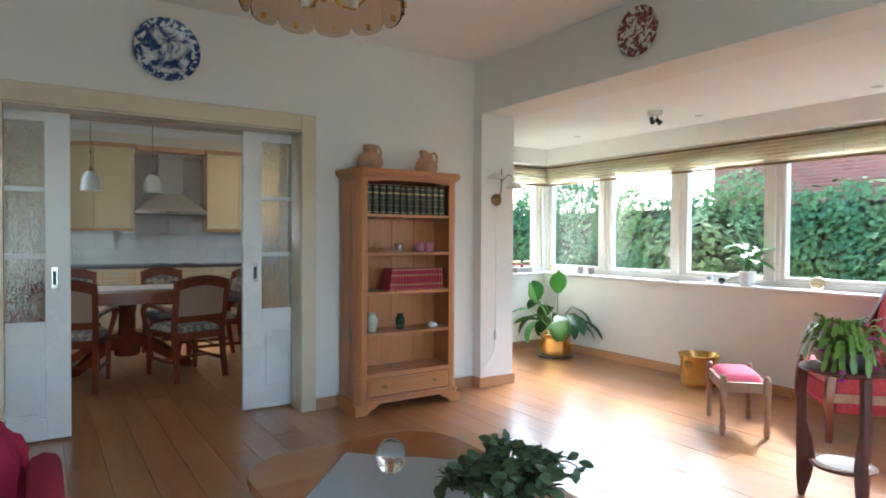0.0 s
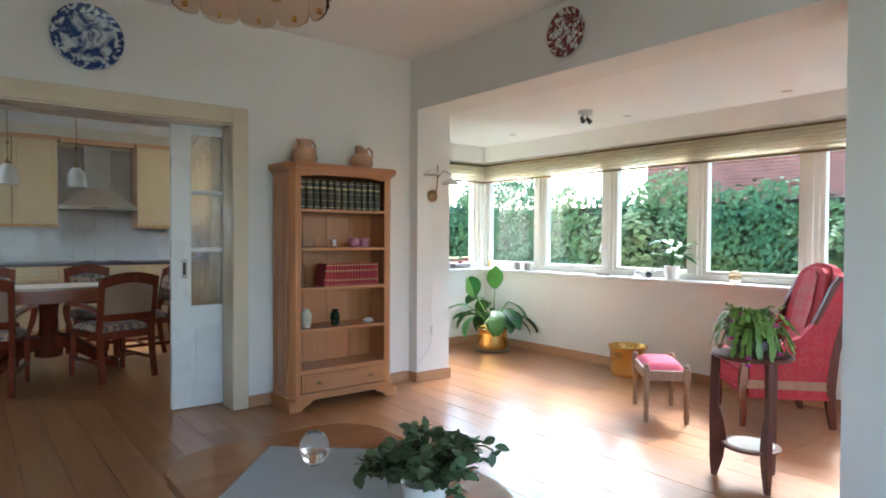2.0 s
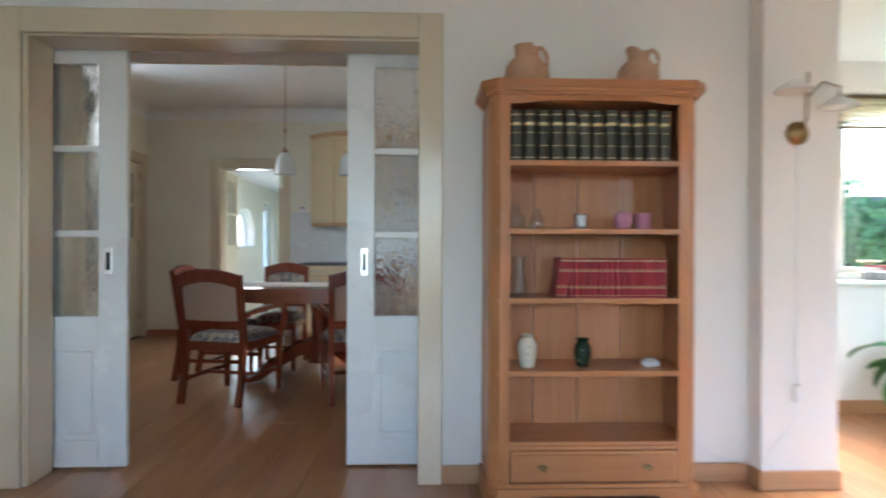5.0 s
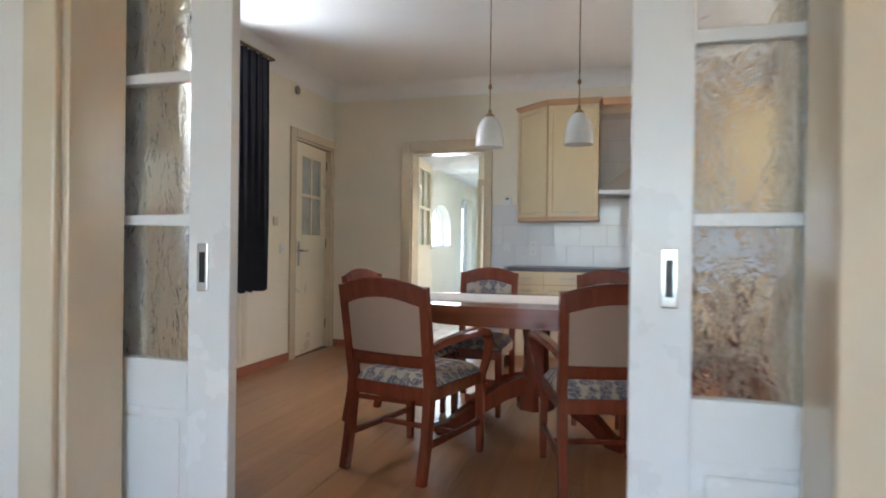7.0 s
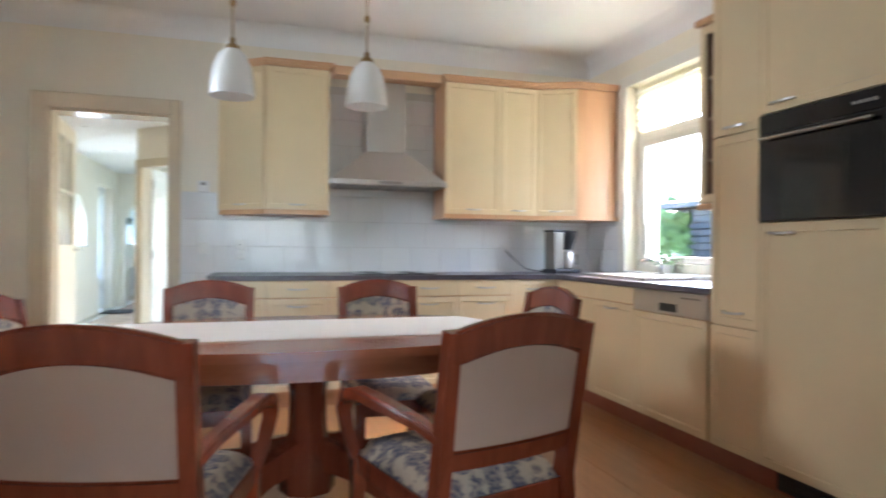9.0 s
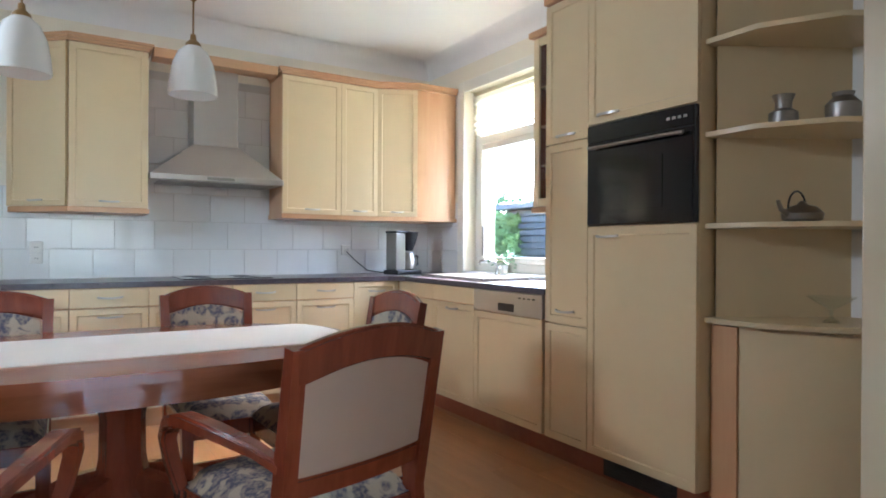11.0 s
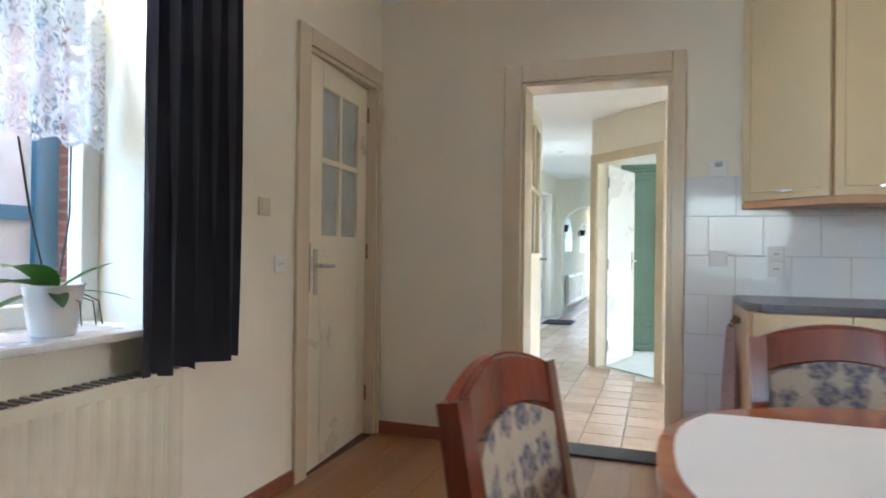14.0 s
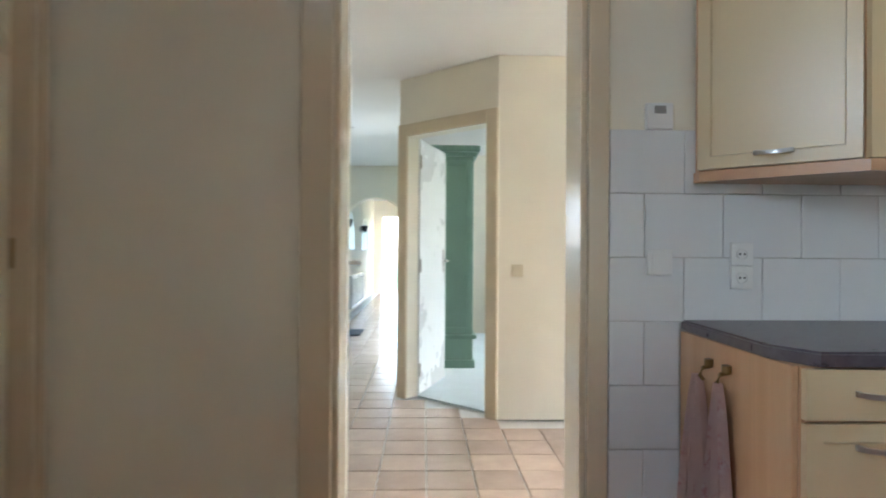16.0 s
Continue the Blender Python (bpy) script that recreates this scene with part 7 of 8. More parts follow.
def chair(m, arms, label, hw):
    """Mahogany dining chair facing +y: raked back with arched crest, cloth panels, cushion seat, stretchers; with or without curved arms."""
    t = thing("dining_chair", m, label, "chair", "chairs round the dining table")
    d0, d1 = -0.235, 0.265
    rake = lambda z: d0 - max(0, z - 0.44) * 0.17 - (0.02 if z < 0.05 else 0)
    for s in (-1, 1):
        bm = sweep(bmesh.new(), [(s * (hw - 0.0 + 0.02 * max(0, z - 0.44)), rake(z) - 0.045 * (1 - min(1, z / 0.44)), z) for z in (0, 0.2, 0.44, 0.6, 0.75, 0.89)], 0.04, [0.04, 0.045, 0.05, 0.045, 0.04, 0.035], (1, 0, 0))
        part("back_post", bm, "mahogany", t)
        bm = sweep(bmesh.new(), [(s * hw, d1, 0), (s * hw, d1, 0.2), (s * hw, d1, 0.42)], [0.03, 0.038, 0.044], [0.03, 0.038, 0.044], (1, 0, 0))
        part("front_leg", bm, "mahogany", t)
        part("side_rail", box_bm(s * hw - 0.014, s * hw + 0.014, d0 + 0.02, d1 - 0.02, 0.365, 0.425, 0.004), "mahogany", t)
        part("stretcher", box_bm(s * hw - 0.011, s * hw + 0.011, d0 - 0.01, d1 - 0.015, 0.15, 0.18, 0.004), "mahogany", t)
    part("front_rail", box_bm(-hw + 0.022, hw - 0.022, d1 - 0.016, d1 + 0.012, 0.36, 0.425, 0.004), "mahogany", t)
    part("back_rail", box_bm(-hw + 0.02, hw - 0.02, d0 - 0.012, d0 + 0.014, 0.36, 0.425, 0.004), "mahogany", t)
    part("cross_stretcher", box_bm(-hw + 0.011, hw - 0.011, -0.012, 0.012, 0.155, 0.18, 0.004), "mahogany", t)

    def back_bar(name, z0, z1, arch, mat, th=0.028, w=hw + 0.014, off=0.0, squash=1.0):
        bm = bmesh.new()
        n = 12
        rows = []
        for y in (-th / 2, th / 2):
            lo, hi = [], []
            for i in range(n + 1):
                u = 2 * i / n - 1
                zt = z1 + arch * (1 - u * u)
                zb = z0 + arch * squash * (1 - u * u)
                bow = -0.018 * (1 - u * u)
                lo.append(bm.verts.new((u * w, rake(zb) + y + off + bow, zb)))
                hi.append(bm.verts.new((u * w, rake(zt) + y + off + bow, zt)))
            rows.append((lo, hi))
        for i in range(n):
            (la, ha), (lb, hb) = rows
            bm.faces.new((la[i], la[i + 1], ha[i + 1], ha[i]))
            bm.faces.new((lb[i + 1], lb[i], hb[i], hb[i + 1]))
            bm.faces.new((ha[i], ha[i + 1], hb[i + 1], hb[i]))
            bm.faces.new((lb[i], lb[i + 1], la[i + 1], la[i]))
        for k in (0, n):
            bm.faces.new((rows[0][0][k], rows[0][1][k], rows[1][1][k], rows[1][0][k]))
        if mat == "mahogany":
            bmesh.ops.recalc_face_normals(bm, faces=bm.faces[:])
            bmesh.ops.bevel(bm, geom=[e for e in bm.edges if e.calc_face_angle(0) > 0.6], offset=0.009, segments=3, affect='EDGES')
        return part(name, bm, mat, t)
    back_bar("crest_rail", 0.79, 0.885, 0.045, "mahogany", 0.034, hw + 0.022)
    back_bar("lower_rail", 0.515, 0.575, 0.0, "mahogany", 0.028, hw - 0.012)
    back_bar("back_cloth", 0.575, 0.80, 0.04, "taupe", 0.012, hw - 0.016, -0.006, 0.0)
    back_bar("inner_back", 0.575, 0.80, 0.04, "floral", 0.016, hw - 0.02, 0.010, 0.0)
    bm = bmesh.new()
    n = 12
    g = []
    for i in range(n + 1):
        row = []
        for j in range(n + 1):
            u, v = 2 * i / n - 1, 2 * j / n - 1
            k = max(0.0, (1 - abs(u) ** 6) * (1 - abs(v) ** 6)) ** 0.5
            row.append(bm.verts.new((u * (hw + 0.005), v * 0.26 + 0.02, 0.426 + 0.06 * k)))
        g.append(row)
    for i in range(n):
        for j in range(n):
            bm.faces.new((g[i][j], g[i + 1][j], g[i + 1][j + 1], g[i][j + 1]))
    part("seat", bm, "floral", t, "floral tapestry cushion")
    if arms:
        for s in (-1, 1):
            bm = sweep(bmesh.new(), [(s * (hw + 0.005), rake(0.60), 0.60), (s * (hw + 0.02), -0.16, 0.628), (s * (hw + 0.045), 0.0, 0.648), (s * (hw + 0.06), 0.13, 0.655), (s * (hw + 0.062), 0.21, 0.635), (s * (hw + 0.055), 0.255, 0.58), (s * (hw + 0.035), 0.268, 0.50), (s * (hw + 0.005), 0.265, 0.40)], [0.036, 0.045, 0.056, 0.056, 0.052, 0.046, 0.042, 0.04], [0.034, 0.034, 0.036, 0.038, 0.04, 0.04, 0.038, 0.036], (1, 0, 0))
            bmesh.ops.recalc_face_normals(bm, faces=bm.faces[:])
            bmesh.ops.bevel(bm, geom=[e for e in bm.edges if e.calc_face_angle(0) > 0.9], offset=0.008, segments=2, affect='EDGES')
            part("arm", bm, "mahogany", t)
    return t


ch_a = chair(pose(0.405, 5.71, 0, 0, 0, -15), True, "mahogany armchair with floral seat, taupe-backed, pulled up to the table", 0.22)
copy_thing(ch_a, pose(1.297, 5.725, 0, 0, 0, 15.5))
ch_b = chair(pose(0.473, 6.85, 0, 0, 0, 180), False, "mahogany dining chair with floral tapestry back and seat", 0.182)
copy_thing(ch_b, pose(1.309, 6.83, 0, 0, 0, 180))
copy_thing(ch_b, pose(1.66, 6.40, 0, 0, 0, 94))
copy_thing(ch_b, pose(0.104, 6.35, 0, 0, 0, -99))

# ---- kitchen east window ----
win = tagged(new("window_east"), "cream-framed kitchen window with a roman blind above the sink", "window", "", "structure")
bm = bmesh.new()
ring_frame(bm, "y", 6.95, 8.18, 3.62, 3.70, 0.93, 2.40, 0.07)
bx(bm, 3.61, 3.70, 7.02, 8.11, 1.96, 2.03, 0.005)
ring_frame(bm, "y", 7.021, 8.109, 3.60, 3.69, 1.001, 1.959, 0.05)
part("window_frame", bm, "upvc", win)
for a, b, lo, hi in ((7.07, 8.06, 1.05, 1.91), (7.02, 8.11, 2.03, 2.33)):
    o = part("pane", box_bm(3.657, 3.663, a, b, lo, hi), "pane", win, smooth=False)
    o.visible_shadow = False
bm = bmesh.new()
ring_frame(bm, "y", 8.18 - 1.23 - 0.09, 8.27, KX - 0.02, KX, 0.906, 2.48, 0.09, bottom=False)
part("casing", bm, "upvc", win)
part("window_sill", box_bm(KX - 0.03, 3.62, 6.95, 8.18, 0.907, 0.932, 0.005), "white_paint", win)
bm = bmesh.new()
bx(bm, 3.60, 3.615, 8.04, 8.06, 1.06, 1.30, 0.003)
part("latch", bm, "pewter", win)
t = thing("roman_blind", pose(0, 0, 0), "folded cream blind in the window's top light", "blind")
bm = bmesh.new()
rows = []
for j in range(15):
    z = 2.39 - 0.35 * j / 14
    rows.append([bm.verts.new((3.59 + (0.014 if j % 2 else -0.006), y, z)) for y in (6.96, 8.17)])
for A, B in zip(rows, rows[1:]):
    bm.faces.new((A[0], A[1], B[1], B[0]))
bmesh.ops.solidify(bm, geom=bm.faces[:], thickness=0.0015)
part("pleats", bm, "blind_cloth", t, smooth=False)
vessel("kitchen_roll", [(0.055, 0), (0.058, 0.003), (0.058, 0.22), (0.05, 0.225)], "porcelain", pose(3.10, 6.60, 0.905), "white upright kitchen roll beside the tall cabinet", "kitchen roll")
p = thing("herb_pot", pose(3.56, 7.72, 0.932), "small bushy herb in a white pot on the sill", "potted plant")
part("pot", lathe(bmesh.new(), [(0.03, 0), (0.035, 0.005), (0.042, 0.06), (0.038, 0.055)], 18), "porcelain", p)
bm = bmesh.new()
rng = random.Random(8)
for i in range(120):
    q = Vector((rng.gauss(0, 0.04), rng.gauss(0, 0.05), 0.10 + rng.gauss(0, 0.03)))
    leaf_into(bm, q, (rng.uniform(-1, 1), rng.uniform(-1, 1), rng.uniform(-0.2, 1)), 0.03, 0.018, 0.5, 0.2, 0, 3)
tagged(part("leaves", bm, "leaf", p), kind="stuff")

# ---- west sill: orchid ----
p = thing("orchid", pose(-1.62, 6.68, 0.845), "orchid without flowers in a white pot on the sill", "potted plant")
part("pot", lathe(bmesh.new(), [(0.055, 0), (0.06, 0.004), (0.080, 0.145), (0.085, 0.15), (0.079, 0.15), (0.07, 0.135)], 28), "porcelain", p)
part("bark", lathe(bmesh.new(), [(0.071, 0.125), (0.062, 0.134)], 18), "soil", p)
for dx, dy, L, w, el, dr in ((0.15, -1.0, 0.30, 0.11, 0.55, 0.8), (0.35, -0.75, 0.26, 0.10, 0.9, 0.9), (0.5, 0.7, 0.18, 0.07, 0.7, 0.3), (0.3, 1, 0.24, 0.03, 0.15, 0.5), (-0.2, -1, 0.2, 0.05, 0.1, 0.8), (0.7, -0.4, 0.16, 0.05, 0.2, 0.8)):
    bm = bmesh.new()
    leaf_into(bm, (0, 0, 0.125), (dx, dy, el), L, w, dr, 0.2, 0, 8)
    bmesh.ops.solidify(bm, geom=bm.faces[:], thickness=0.003)
    part("leaf", bm, "leaf_light" if el > 0.5 else "leaf", p)
for y, top in ((-0.05, -0.11), (0.03, 0.05)):
    part("stake", tube(bmesh.new(), [(0.0, y * 0.3, 0.12), (0.01, (y + top) / 2, 0.35), (0.0, top, 0.56)], 0.003, 6), "black_plastic", p)
for a in (0.4, 1.3, -0.8):
    part("root", tube(bmesh.new(), [(0.05 * math.cos(a), 0.06 * math.sin(a + 1), 0.12), (0.085, 0.08 * math.sin(a + 1), 0.10), (0.09, 0.09 * math.sin(a + 1), 0.03)], 0.002, 5), "stem", p)

# ---- things on the bay's sill ----
SZ = 0.872
p = thing("sill_plant", pose(5.255, 2.715, SZ), "arching green peace lily in a cream pot on the sill", "potted plant")
part("pot", lathe(bmesh.new(), [(0.05, 0), (0.055, 0.004), (0.072, 0.115), (0.076, 0.12), (0.07, 0.12), (0.06, 0.105)], 28), "porcelain", p)
part("soil", lathe(bmesh.new(), [(0.064, 0.10), (0.06, 0.106)], 16), "soil", p)
rng = random.Random(21)
for i in range(24):
    a, up = rng.uniform(0, 6.28), rng.uniform(0.06, 0.24)
    r = rng.uniform(0.03, 0.14)
    top = Vector((0.45 * r * math.cos(a), r * math.sin(a), 0.11 + up))
    st = part("stalk", tube(bmesh.new(), [(0, 0, 0.1), top * 0.6 + Vector((0, 0, 0.06)), top], 0.003, 5), "leaf", p)
    bm = bmesh.new()
    leaf_into(bm, top, (0.4 * math.cos(a), math.sin(a), rng.uniform(0, 0.7)), rng.uniform(0.12, 0.19), rng.uniform(0.04, 0.06), 0.9, 0.2, rng.uniform(-0.5, 0.5), 6)
    part("leaf", bm, "leaf_light" if i % 3 == 0 else "leaf", st)
for y, s in ((3.06, 1.0), (2.94, 0.9)):
    vessel("glass_float", [(0.005, 0)] + [(0.034 * s * math.sin(k), 0.034 * s * (1 - math.cos(k))) for k in (0.5, 0.9, 1.3, 1.7, 2.1, 2.5)], "chrome" if s == 1 else "black_glass", pose(5.24, y, SZ), "small round sea-shell white ornament" if s == 1 else "small round dark glass ornament", "ornament", inner=False)
vessel("glass_sphere", [(0.01, 0)] + [(0.055 * math.sin(k), 0.055 * (1 - math.cos(k))) for k in (0.3, 0.7, 1.1, 1.5, 1.9, 2.3, 2.7, 3.0)], "amber_glass", pose(5.25, 2.14, SZ), "hollow amber glass ball in a net", "ornament", inner=False)
for y in (4.66, 4.50):
    vessel("metal_cup", [(0.03, 0), (0.033, 0.003), (0.036, 0.08), (0.037, 0.085)], "pewter", pose(5.26, y, SZ), "small grey metal cup on the sill", "cup")
bm = tube(bmesh.new(), [(0, 0, 0.05), (0.005, 0.0, 0.13)], 0.004, 6)
tagged(part("candle_stub", bm, "stem", loc=pose(5.26, 4.66, SZ)), "thin dark stick standing in the cup", "ornament")
t = thing("balance_scale", pose(4.88, 5.22, SZ), "old iron balance scale with brass pans on the sill", "scale")
part("base", box_bm(-0.12, 0.12, -0.05, 0.05, 0.0, 0.06, 0.01), "pewter", t)
part("beam", box_bm(-0.14, 0.14, -0.012, 0.012, 0.085, 0.10, 0.003), "rust", t)
part("pivot", box_bm(-0.012, 0.012, -0.015, 0.015, 0.06, 0.085), "rust", t)
for s in (-1, 1):
    part("post", tube(bmesh.new(), [(s * 0.11, 0, 0.10), (s * 0.11, 0, 0.115)], 0.006, 8), "rust", t)
    part("pan", lathe(bmesh.new(), [(0.03, 0.115), (0.065, 0.12), (0.075, 0.13), (0.06, 0.126)], 24, (s * 0.11, 0, 0)), "brass", t)
bm = lathe(bmesh.new(), [(0.02, 0), (0.022, 0.004), (0.008, 0.015), (0.014, 0.04), (0.008, 0.06), (0.013, 0.075), (0.004, 0.09)], 14)
tagged(part("figurine", bm, "brass", loc=pose(5.20, 5.07, SZ)), "small golden figurine in the window corner", "figurine")
p = thing("red_leaf_plant", pose(5.24, 0.95, SZ), "dark red-leaved plant in a pot on the sill", "potted plant")
part("pot", lathe(bmesh.new(), [(0.05, 0), (0.06, 0.08), (0.065, 0.1), (0.055, 0.095)], 20), "porcelain", p)
M["red_leaf"] = plain("red_leaf", (0.20, 0.05, 0.04), 0.4, var=0.3)
for i in range(12):
    bm = bmesh.new()
    a = i * 2.4
    leaf_into(bm, (0, 0, 0.09), (0.4 * math.cos(a), math.sin(a), 1.1), 0.40, 0.045, 0.9, 0.2, 0, 8)
    part("leaf", bm, "red_leaf", p)
bm = bmesh.new()
tube(bm, [(5.22, 3.52, SZ + 0.006), (5.22, 3.42, SZ + 0.006), (5.215, 3.36, SZ + 0.006)], 0.006, 6)
tagged(part("pen", bm, "pewter"), "small grey rod lying on the sill", "ornament")

# ---- hall and bedroom things ----
t = thing("green_wardrobe", pose(0, 0, 0), "tall sage-green painted wardrobe with cornice in the bedroom", "wardrobe")
part("body", box_bm(-0.36, 0.05, 12.72, 13.8, 0.08, 2.02, 0.004), "sage", t)
part("plinth", box_bm(-0.38, 0.07, 12.70, 13.82, 0.0, 0.08, 0.006), "sage", t)
part("base_moulding", box_bm(-0.385, 0.085, 12.69, 13.83, 0.28, 0.32, 0.01), "sage", t)
bm = box_bm(-0.38, 0.08, 12.69, 13.83, 2.02, 2.06, 0.01)
bx(bm, -0.40, 0.11, 12.66, 13.86, 2.06, 2.12, 0.012)
part("cornice", bm, "sage", t)
bm = bmesh.new()
ring_frame(bm, "x", -0.34, 0.03, 12.712, 12.72, 0.34, 1.98, 0.05)
part("side_panel", bm, "sage", t)
t = thing("bedroom_cabinet", pose(0, 0, 0), "low dark cabinet under the bedroom window", "cabinet")
part("body", box_bm(0.9, 1.8, 14.5, 15.0, 0.0, 0.85, 0.01), "dark_slat", t)
part("top", box_bm(0.88, 1.82, 14.48, 15.02, 0.85, 0.89, 0.006), "porcelain", t)
t = thing("radiator", pose(HW, 17.5, 0.1), "white panel radiator in the corridor", "radiator")
part("panel", box_bm(0.03, 0.09, 0, 2.1, 0, 0.57, 0.006), "white_paint", t)
for k in range(14):
    part("rib", box_bm(0.09, 0.10, 0.06 + k * 0.145, 0.13 + k * 0.145, 0.05, 0.52, 0.004), "white_paint", t)
for y in (16.95, 19.6):
    t = thing("wall_lamp", pose(HW, y, 1.55), "small black wall lamp in the corridor", "wall lamp", "corridor lamps")
    part("base", box_bm(0, 0.02, -0.04, 0.04, -0.06, 0.06, 0.004), "black_plastic", t)
    part("shade", lathe(bmesh.new(), [(0.04, -0.05), (0.07, 0.08), (0.06, 0.07)], 16, (0.09, 0, 0)), "black_plastic", t)
    part("arm", tube(bmesh.new(), [(0.015, 0, 0), (0.08, 0, -0.03)], 0.01, 8), "black_plastic", t)
tagged(part("door_mat", box_bm(-1.70, -1.25, 14.9, 15.5, 0.004, 0.016, 0.003), "mat"), "dark door mat on the hall tiles", "mat")

# ---- outside ----
def foliage(name, n, place, size, material, label, cat, seed):
    """Many small leaves in one mesh."""
    rng = random.Random(seed)
    vs, fs = [], []
    for i in range(n):
        p, nrm = place(rng)
        u = nrm.cross(Vector((rng.uniform(-1, 1), rng.uniform(-1, 1), rng.uniform(-1, 1)))).normalized()
        v = nrm.cross(u)
        s = size * rng.uniform(0.6, 1.3)
        k = len(vs)
        for a, b, c in ((-0.1, 0, 0), (0.45, 0.5, 0.12), (1.1, 0.0, 0.0), (0.45, -0.5, 0.12)):
            vs.append(tuple(p + u * a * s + v * b * s + nrm * c * s))
        fs.append((k, k + 1, k + 2))
        fs.append((k, k + 2, k + 3))
    me = bpy.data.meshes.new(name)
    me.from_pydata(vs, [], fs)
    me.materials.append(M[material])
    return tagged(new(name, me), label, cat, "", "stuff")


def hedge_east(rng):
    y = rng.uniform(-9, 17)
    top = 1.95 + 0.16 * math.sin(y * 1.7) + 0.12 * math.sin(y * 4.1 + 1) + (0.30 if y > 6.5 else 0)
    z = -0.25 + (top + 0.25) * rng.random() ** 0.8
    bulge = 0.22 * noise.noise(Vector((y * 0.9, z * 1.1, 0))) + 0.10 * noise.noise(Vector((y * 2.7, z * 2.7, 4)))
    if z > top - 0.22 and rng.random() < 0.5:
        return Vector((8.75 + rng.uniform(-0.2, 0.4), y, top + rng.uniform(-0.12, 0.10))), Vector((rng.uniform(-0.6, 0.3), rng.uniform(-0.5, 0.5), 1)).normalized()
    return Vector((8.5 - bulge + rng.uniform(-0.10, 0.10), y, z)), Vector((-1, rng.uniform(-0.7, 0.7), rng.uniform(-0.1, 0.9))).normalized()


foliage("ivy_hedge", 46000, hedge_east, 0.075, "ivy", "tall ivy-grown hedge along the garden", "hedge", 1)
# added near-black box: its colour stands for the shade behind the ivy leaves
tagged(part("garden_wall", box_bm(8.62, 8.9, -9, 17, -0.26, 1.75), "soil", smooth=False), "near-black core standing for the shade inside the ivy", "wall")


def shrub(cx, cy, cz, r, h):
    def place(rng):
        a, b = rng.uniform(0, 6.28), rng.uniform(-0.2, 1.4)
        k = r * (0.75 + 0.35 * noise.noise(Vector((a * 1.3, b * 2, cx))) + rng.uniform(-0.15, 0.12))
        n = Vector((math.cos(a) * math.cos(b), math.sin(a) * math.cos(b), math.sin(b)))
        return Vector((cx + n.x * k, cy + n.y * k, cz + n.z * k * h / r)), (n + Vector((rng.uniform(-0.5, 0.5), rng.uniform(-0.5, 0.5), rng.uniform(0, 0.6)))).normalized()
    return place


foliage("garden_shrub", 2600, shrub(7.9, 2.2, 0.45, 0.75, 1.2), 0.09, "bush", "yellow-green flowering shrub before the hedge", "shrub", 3)
foliage("garden_shrub", 2600, shrub(8.0, 4.9, 0.5, 0.8, 1.35), 0.09, "bush", "yellow-green flowering shrub before the hedge", "shrub", 5)
foliage("garden_shrub", 2200, shrub(7.9, -1.5, 0.4, 0.75, 1.2), 0.09, "bush", "yellow-green flowering shrub before the hedge", "shrub", 6)


def hedge_north(rng):
    x = rng.uniform(3.9, 9.0)
    z = -0.25 + 2.0 * rng.random() ** 0.8
    return Vector((x, 13.0 + 0.2 * noise.noise(Vector((x, z, 9))) + rng.uniform(-0.1, 0.1), z)), Vector((rng.uniform(-0.6, 0.6), -1, rng.uniform(0, 0.8))).normalized()


foliage("north_hedge", 7000, hedge_north, 0.10, "ivy", "clipped green hedge at the garden's end", "hedge", 7)
# same dark filling for the depth of the north hedge, shade put in as colour
tagged(part("garden_wall", box_bm(3.9, 9.0, 13.12, 13.4, -0.26, 1.6), "soil", smooth=False), "near-black core standing for the shade inside the hedge", "wall")

# brick house beyond the hedge
m, nt, b = start("brickwork", 0.85)
bt = nt.nodes.new("ShaderNodeTexBrick")
tc, sp, cb = (nt.nodes.new(k) for k in ("ShaderNodeTexCoord", "ShaderNodeSeparateXYZ", "ShaderNodeCombineXYZ"))
nt.links.new(tc.outputs[3], sp.inputs[0])
nt.links.new(sp.outputs[1], cb.inputs[0])
nt.links.new(sp.outputs[2], cb.inputs[1])
nt.links.new(cb.outputs[0], bt.inputs["Vector"])
for k, v in (("Scale", 1.0), ("Mortar Size", 0.008), ("Brick Width", 0.22), ("Row Height", 0.065)):
    bt.inputs[k].default_value = v
bt.inputs["Color1"].default_value, bt.inputs["Color2"].default_value, bt.inputs["Mortar"].default_value = (0.28, 0.075, 0.045, 1), (0.19, 0.05, 0.03, 1), (0.28, 0.18, 0.13, 1)
c = link_mix(nt, 0.35, bt.outputs[0], noise_tex(nt, coords(nt), 3, 4), 'OVERLAY')
nt.links.new(c, b.inputs["Base Color"])
bumped(nt, b, bt.outputs["Fac"], -0.4, 0.01)
M["brickwork"] = m
h = thing("brick_house", pose(12, 0, -0.25), "red brick neighbouring house with a tiled roof", "house")
bm = bmesh.new()
wall(bm, "y", -9.0, 7.4, 0.0, 0.3, 0, 5.2, [(-3.5, -2.3, 3.2, 4.6), (1.2, 2.4, 3.6, 4.7)])
wall(bm, "x", 0.3, 8.0, 7.1, 7.4, 0, 5.2)
part("wall", bm, "brickwork", h, smooth=False)
bm = bmesh.new()
prism(bm, [(-0.4, 5.2), (8.4, 5.2), (4.0, 8.2)], -9.3, 7.7)
bmesh.ops.transform(bm, matrix=Matrix(((1, 0, 0, 0), (0, 0, 1, 0), (0, 1, 0, 0), (0, 0, 0, 1))), verts=bm.verts)
part("roof", bm, "roof", h, smooth=False)
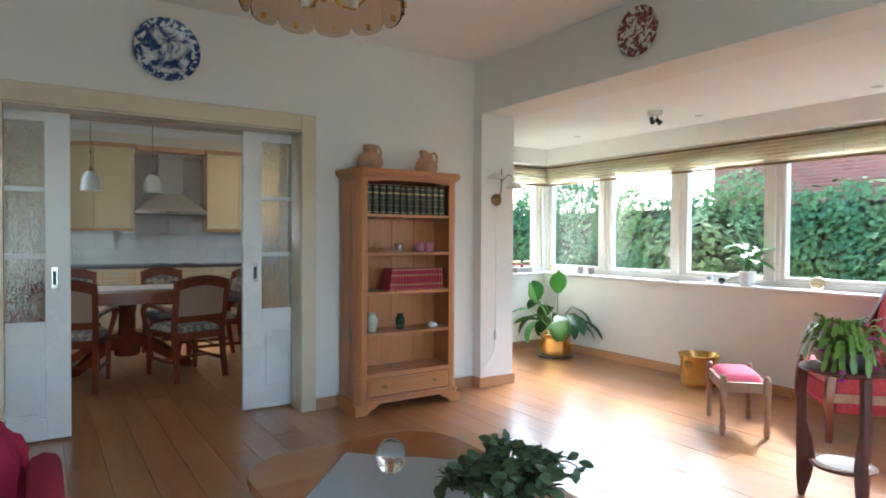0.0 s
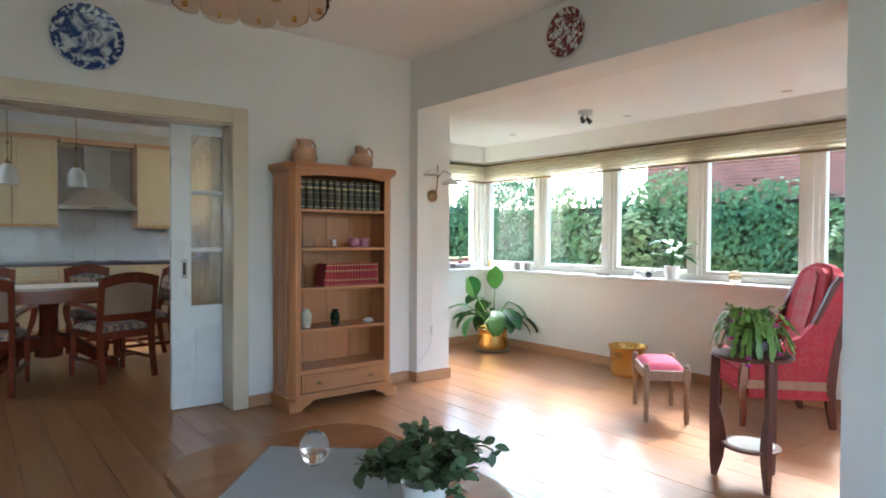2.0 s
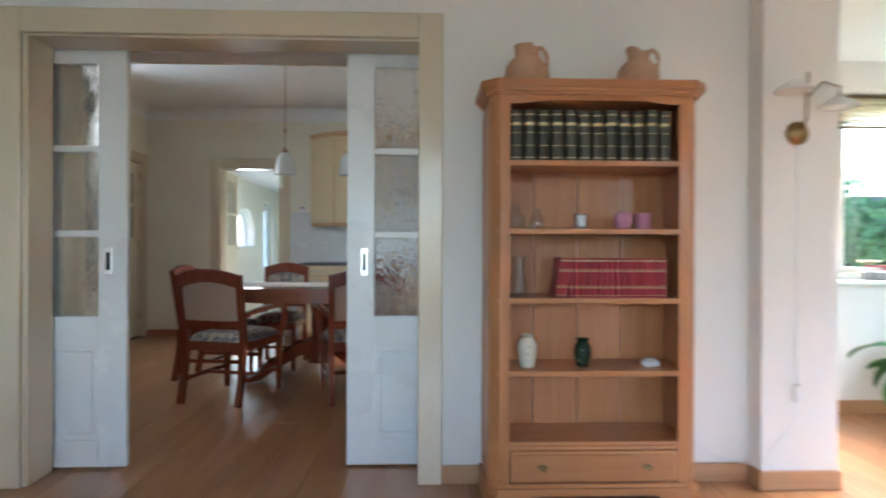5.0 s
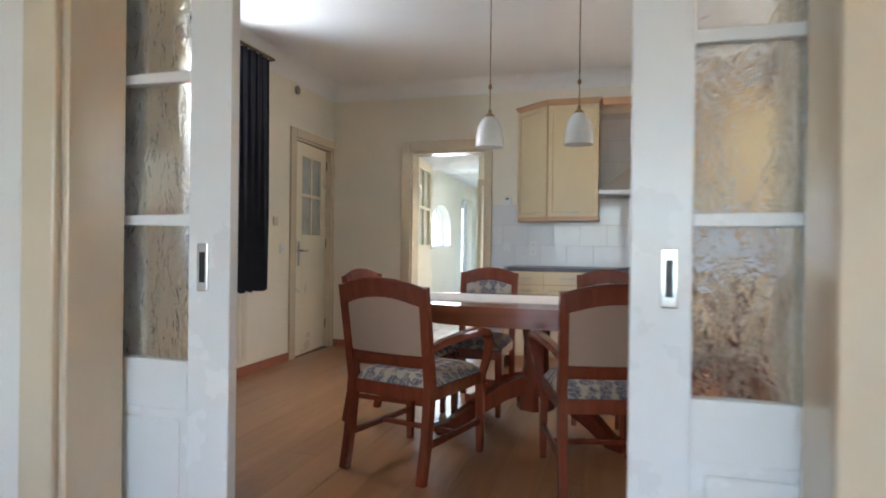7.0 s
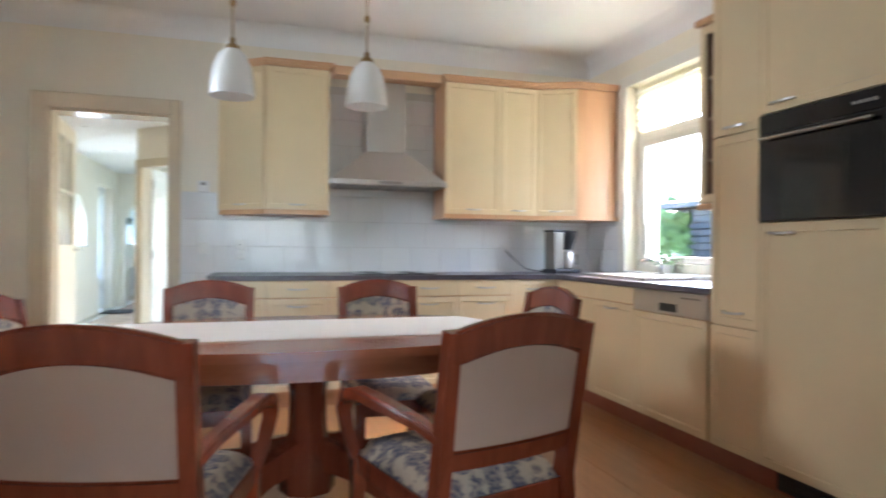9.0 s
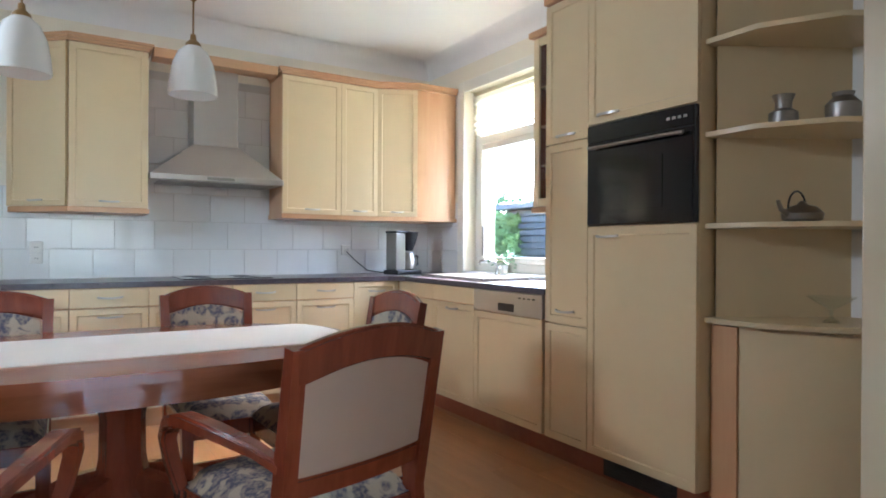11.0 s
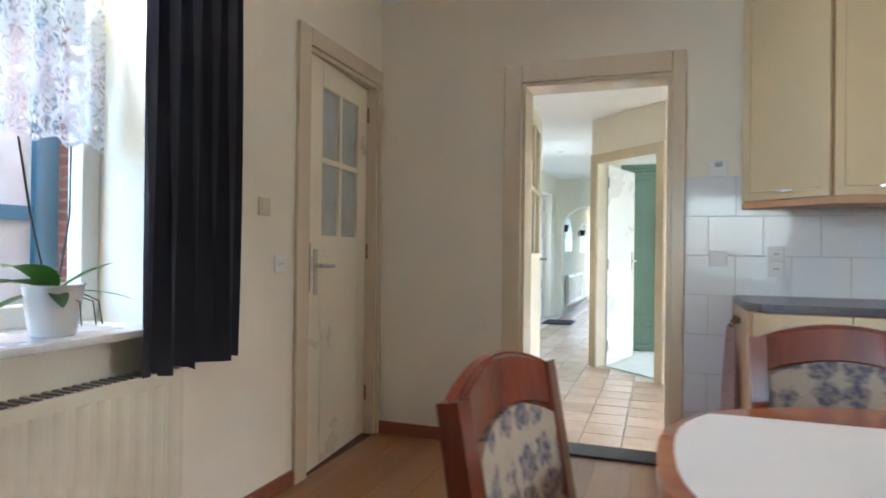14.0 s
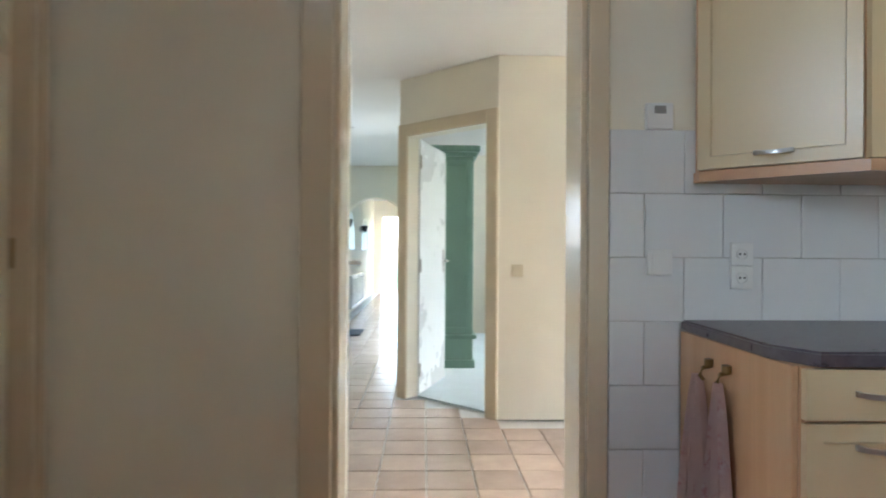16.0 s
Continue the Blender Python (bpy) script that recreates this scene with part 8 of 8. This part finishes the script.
for a, b2, lo, hi in ((-3.5, -2.3, 3.2, 4.6), (1.2, 2.4, 3.6, 4.7)):
    bm = bmesh.new()
    ring_frame(bm, "y", a, b2, 0.08, 0.16, lo, hi, 0.08)
    w = part("window", bm, "white_paint", h)
    part("pane", box_bm(0.11, 0.12, a + 0.08, b2 - 0.08, lo + 0.08, hi - 0.08), "black_glass", w)
part("downpipe", tube(bmesh.new(), [(-0.08, 5.75, 5.1), (-0.08, 5.75, 3.25), (-0.08, 5.65, 3.1), (-0.08, 5.2, 3.08)], 0.05, 10), "white_plastic", h, "pale grey rain pipe")

# west side: brick annex with teal joinery
h = thing("annex", pose(0, 0, -0.25), "brick annex wall with teal painted joinery", "house")
bm = bmesh.new()
# annex wall carried up to 5 m, beyond view, to shade the passage
wall(bm, "y", 5.9, 12.0, -3.5, -3.2, 0, 5.0, [(6.5, 8.0, 0.4, 2.7)])
part("wall", bm, "brickwork", h, smooth=False)
bm = bmesh.new()
ring_frame(bm, "y", 6.5, 8.0, -3.36, -3.27, 0.4, 2.7, 0.14)
bx(bm, -3.36, -3.27, 7.17, 7.33, 0.54, 2.56)
bx(bm, -3.35, -3.28, 6.64, 7.17, 1.5, 1.58)
bx(bm, -3.35, -3.28, 7.33, 7.86, 1.5, 1.58)
w = part("window", bm, "blue_paint", h)
part("pane", box_bm(-3.32, -3.31, 6.64, 7.86, 0.54, 2.56), "hazy", w)
part("gutter", box_bm(-3.2, -3.05, 5.8, 12.0, 4.9, 5.05, 0.01), "white_plastic", h)
# slatted shed beyond the kitchen's east window
s = thing("garden_shed", pose(8.0, 11.2, -0.25), "dark slatted garden shed", "shed")
part("body", box_bm(0.06, 2.0, 0.0, 2.2, 0, 2.1), "soil", s)
for k in range(17):
    part("slat", box_bm(0.0, 0.055, 0.0, 2.2, 0.05 + k * 0.12, 0.15 + k * 0.12, 0.004), "dark_slat", s)
part("roof", box_bm(-0.2, 2.2, -0.2, 2.4, 2.1, 2.2, 0.01), "dark_slat", s)

# ---- tiles and planks, last ----
wt = tagged(part("wall_tiling", box_bm(0.157, KX - 0.002, KN - 0.005, KN - 0.001, 0.0, 1.50), "grout", smooth=False), "white glazed wall tiles laid in running bond", "tiling", kind="structure")
part("grout", box_bm(1.20, 2.098, KN - 0.005, KN - 0.0012, 1.5015, 2.36), "grout", wt, smooth=False)
part("grout", box_bm(KX - 0.005, KX - 0.001, 8.275, KN - 0.006, 0.907, 1.50), "grout", wt, smooth=False)
cache = {}


def tile_mesh(w, h):
    k = (round(w, 3), round(h, 3))
    if k not in cache:
        bm = bmesh.new()
        bx(bm, 0.0012, w - 0.0012, -0.011, -0.004, 0.0012, h - 0.0012, 0.0018)
        cache[k] = mesh_of("tile", bm, "tile")
    return cache[k]


rng = random.Random(2)
for r in range(-4, 7):
    z = 0.9 + 0.2 * r
    lo, hi = max(z, 0.002), min(z + 0.2, 1.5 if r < 3 else 2.36)
    x = 0.27 - 0.25 if r % 2 else 0.395 - 0.25
    while x < KX:
        a, b = max(x, 0.158), min(x + 0.25, KX - 0.014)
        x += 0.25
        if r >= 3:
            a, b = max(a, 1.20), min(b, 2.098)
        if r < 0:
            b = min(b, 0.384)
        if b - a < 0.02:
            continue
        piece("tile", tile_mesh(b - a, hi - lo), wt, pose(a, KN, lo, rng.uniform(-0.2, 0.2), 0, rng.uniform(-0.2, 0.2)))
for r in range(3):
    y = 8.277
    while y < KN - 0.03:
        w = min(0.25, KN - 0.012 - y)
        piece("tile", tile_mesh(w, 0.2 - (0.006 if r == 0 else 0)), wt, pose(KX, y + w, 0.9 + 0.2 * r + (0.006 if r == 0 else 0), 0, 0, -90))
        y += w

# hall floor tiles
fh = bpy.data.objects["floor_hall"]
bm = bmesh.new()
bx(bm, 0.003, 0.235, 0.003, 0.245, -0.012, 0.0, 0.002)
ht = mesh_of("tile", bm, "hall_tile")
n = 0
for i in range(-5, 9):
    for j in range(0, 24):
        x, y = -0.40 + 0.238 * i, KN + 0.2 + 0.02 + 0.248 * j
        if n >= 298 or x > 1.2 and y > 10.7 or x + 0.25 > -0.6 + max(0, 11.6 - y) * 1.0 and y + 0.25 > 10.9:
            continue
        n += 1
        piece("tile", ht, fh, pose(x, y, rng.uniform(-0.001, 0.0005)))
bm = bmesh.new()
for j in range(0, 34):
    for i in range(-5, -1):
        x, y = -0.40 + 0.238 * i, KN + 0.22 + 0.248 * (24 + j)
        bx(bm, x + 0.003, x + 0.235, y + 0.003, y + 0.245, -0.012, 0.0)
tagged(part("far_tiles", bm, "hall_tile", fh), kind="stuff")

# floor planks, along y
fl = bpy.data.objects["floor"]
pc = {}


def plank_mesh(w, L):
    k = (round(w, 3), round(L, 2))
    if k not in pc:
        bm = bmesh.new()
        bx(bm, -w / 2 + 0.0008, w / 2 - 0.0008, 0.0008, k[1] - 0.0008, -0.014, 0.0, 0.0012)
        pc[k] = mesh_of("plank", bm, "plank")
    return pc[k]


rng = random.Random(6)
lens = (1.6, 1.8, 2.0, 2.2, 2.4)
PW = 0.187
x = WX + PW / 2
while x < BX + 0.1:
    y_end = KN if x < KX - 0.05 else BN
    y = SY
    first = True
    while y < y_end - 0.01:
        L = rng.choice(lens) * (rng.choice((0.5, 0.75, 1.0)) if first else 1)
        first = False
        L = round(min(L, y_end - y), 2)
        if L > 0.02:
            piece("plank", plank_mesh(PW, L), fl, pose(x, y, rng.uniform(-0.0006, 0.0004)))
        y += max(L, 0.02)
    x += PW
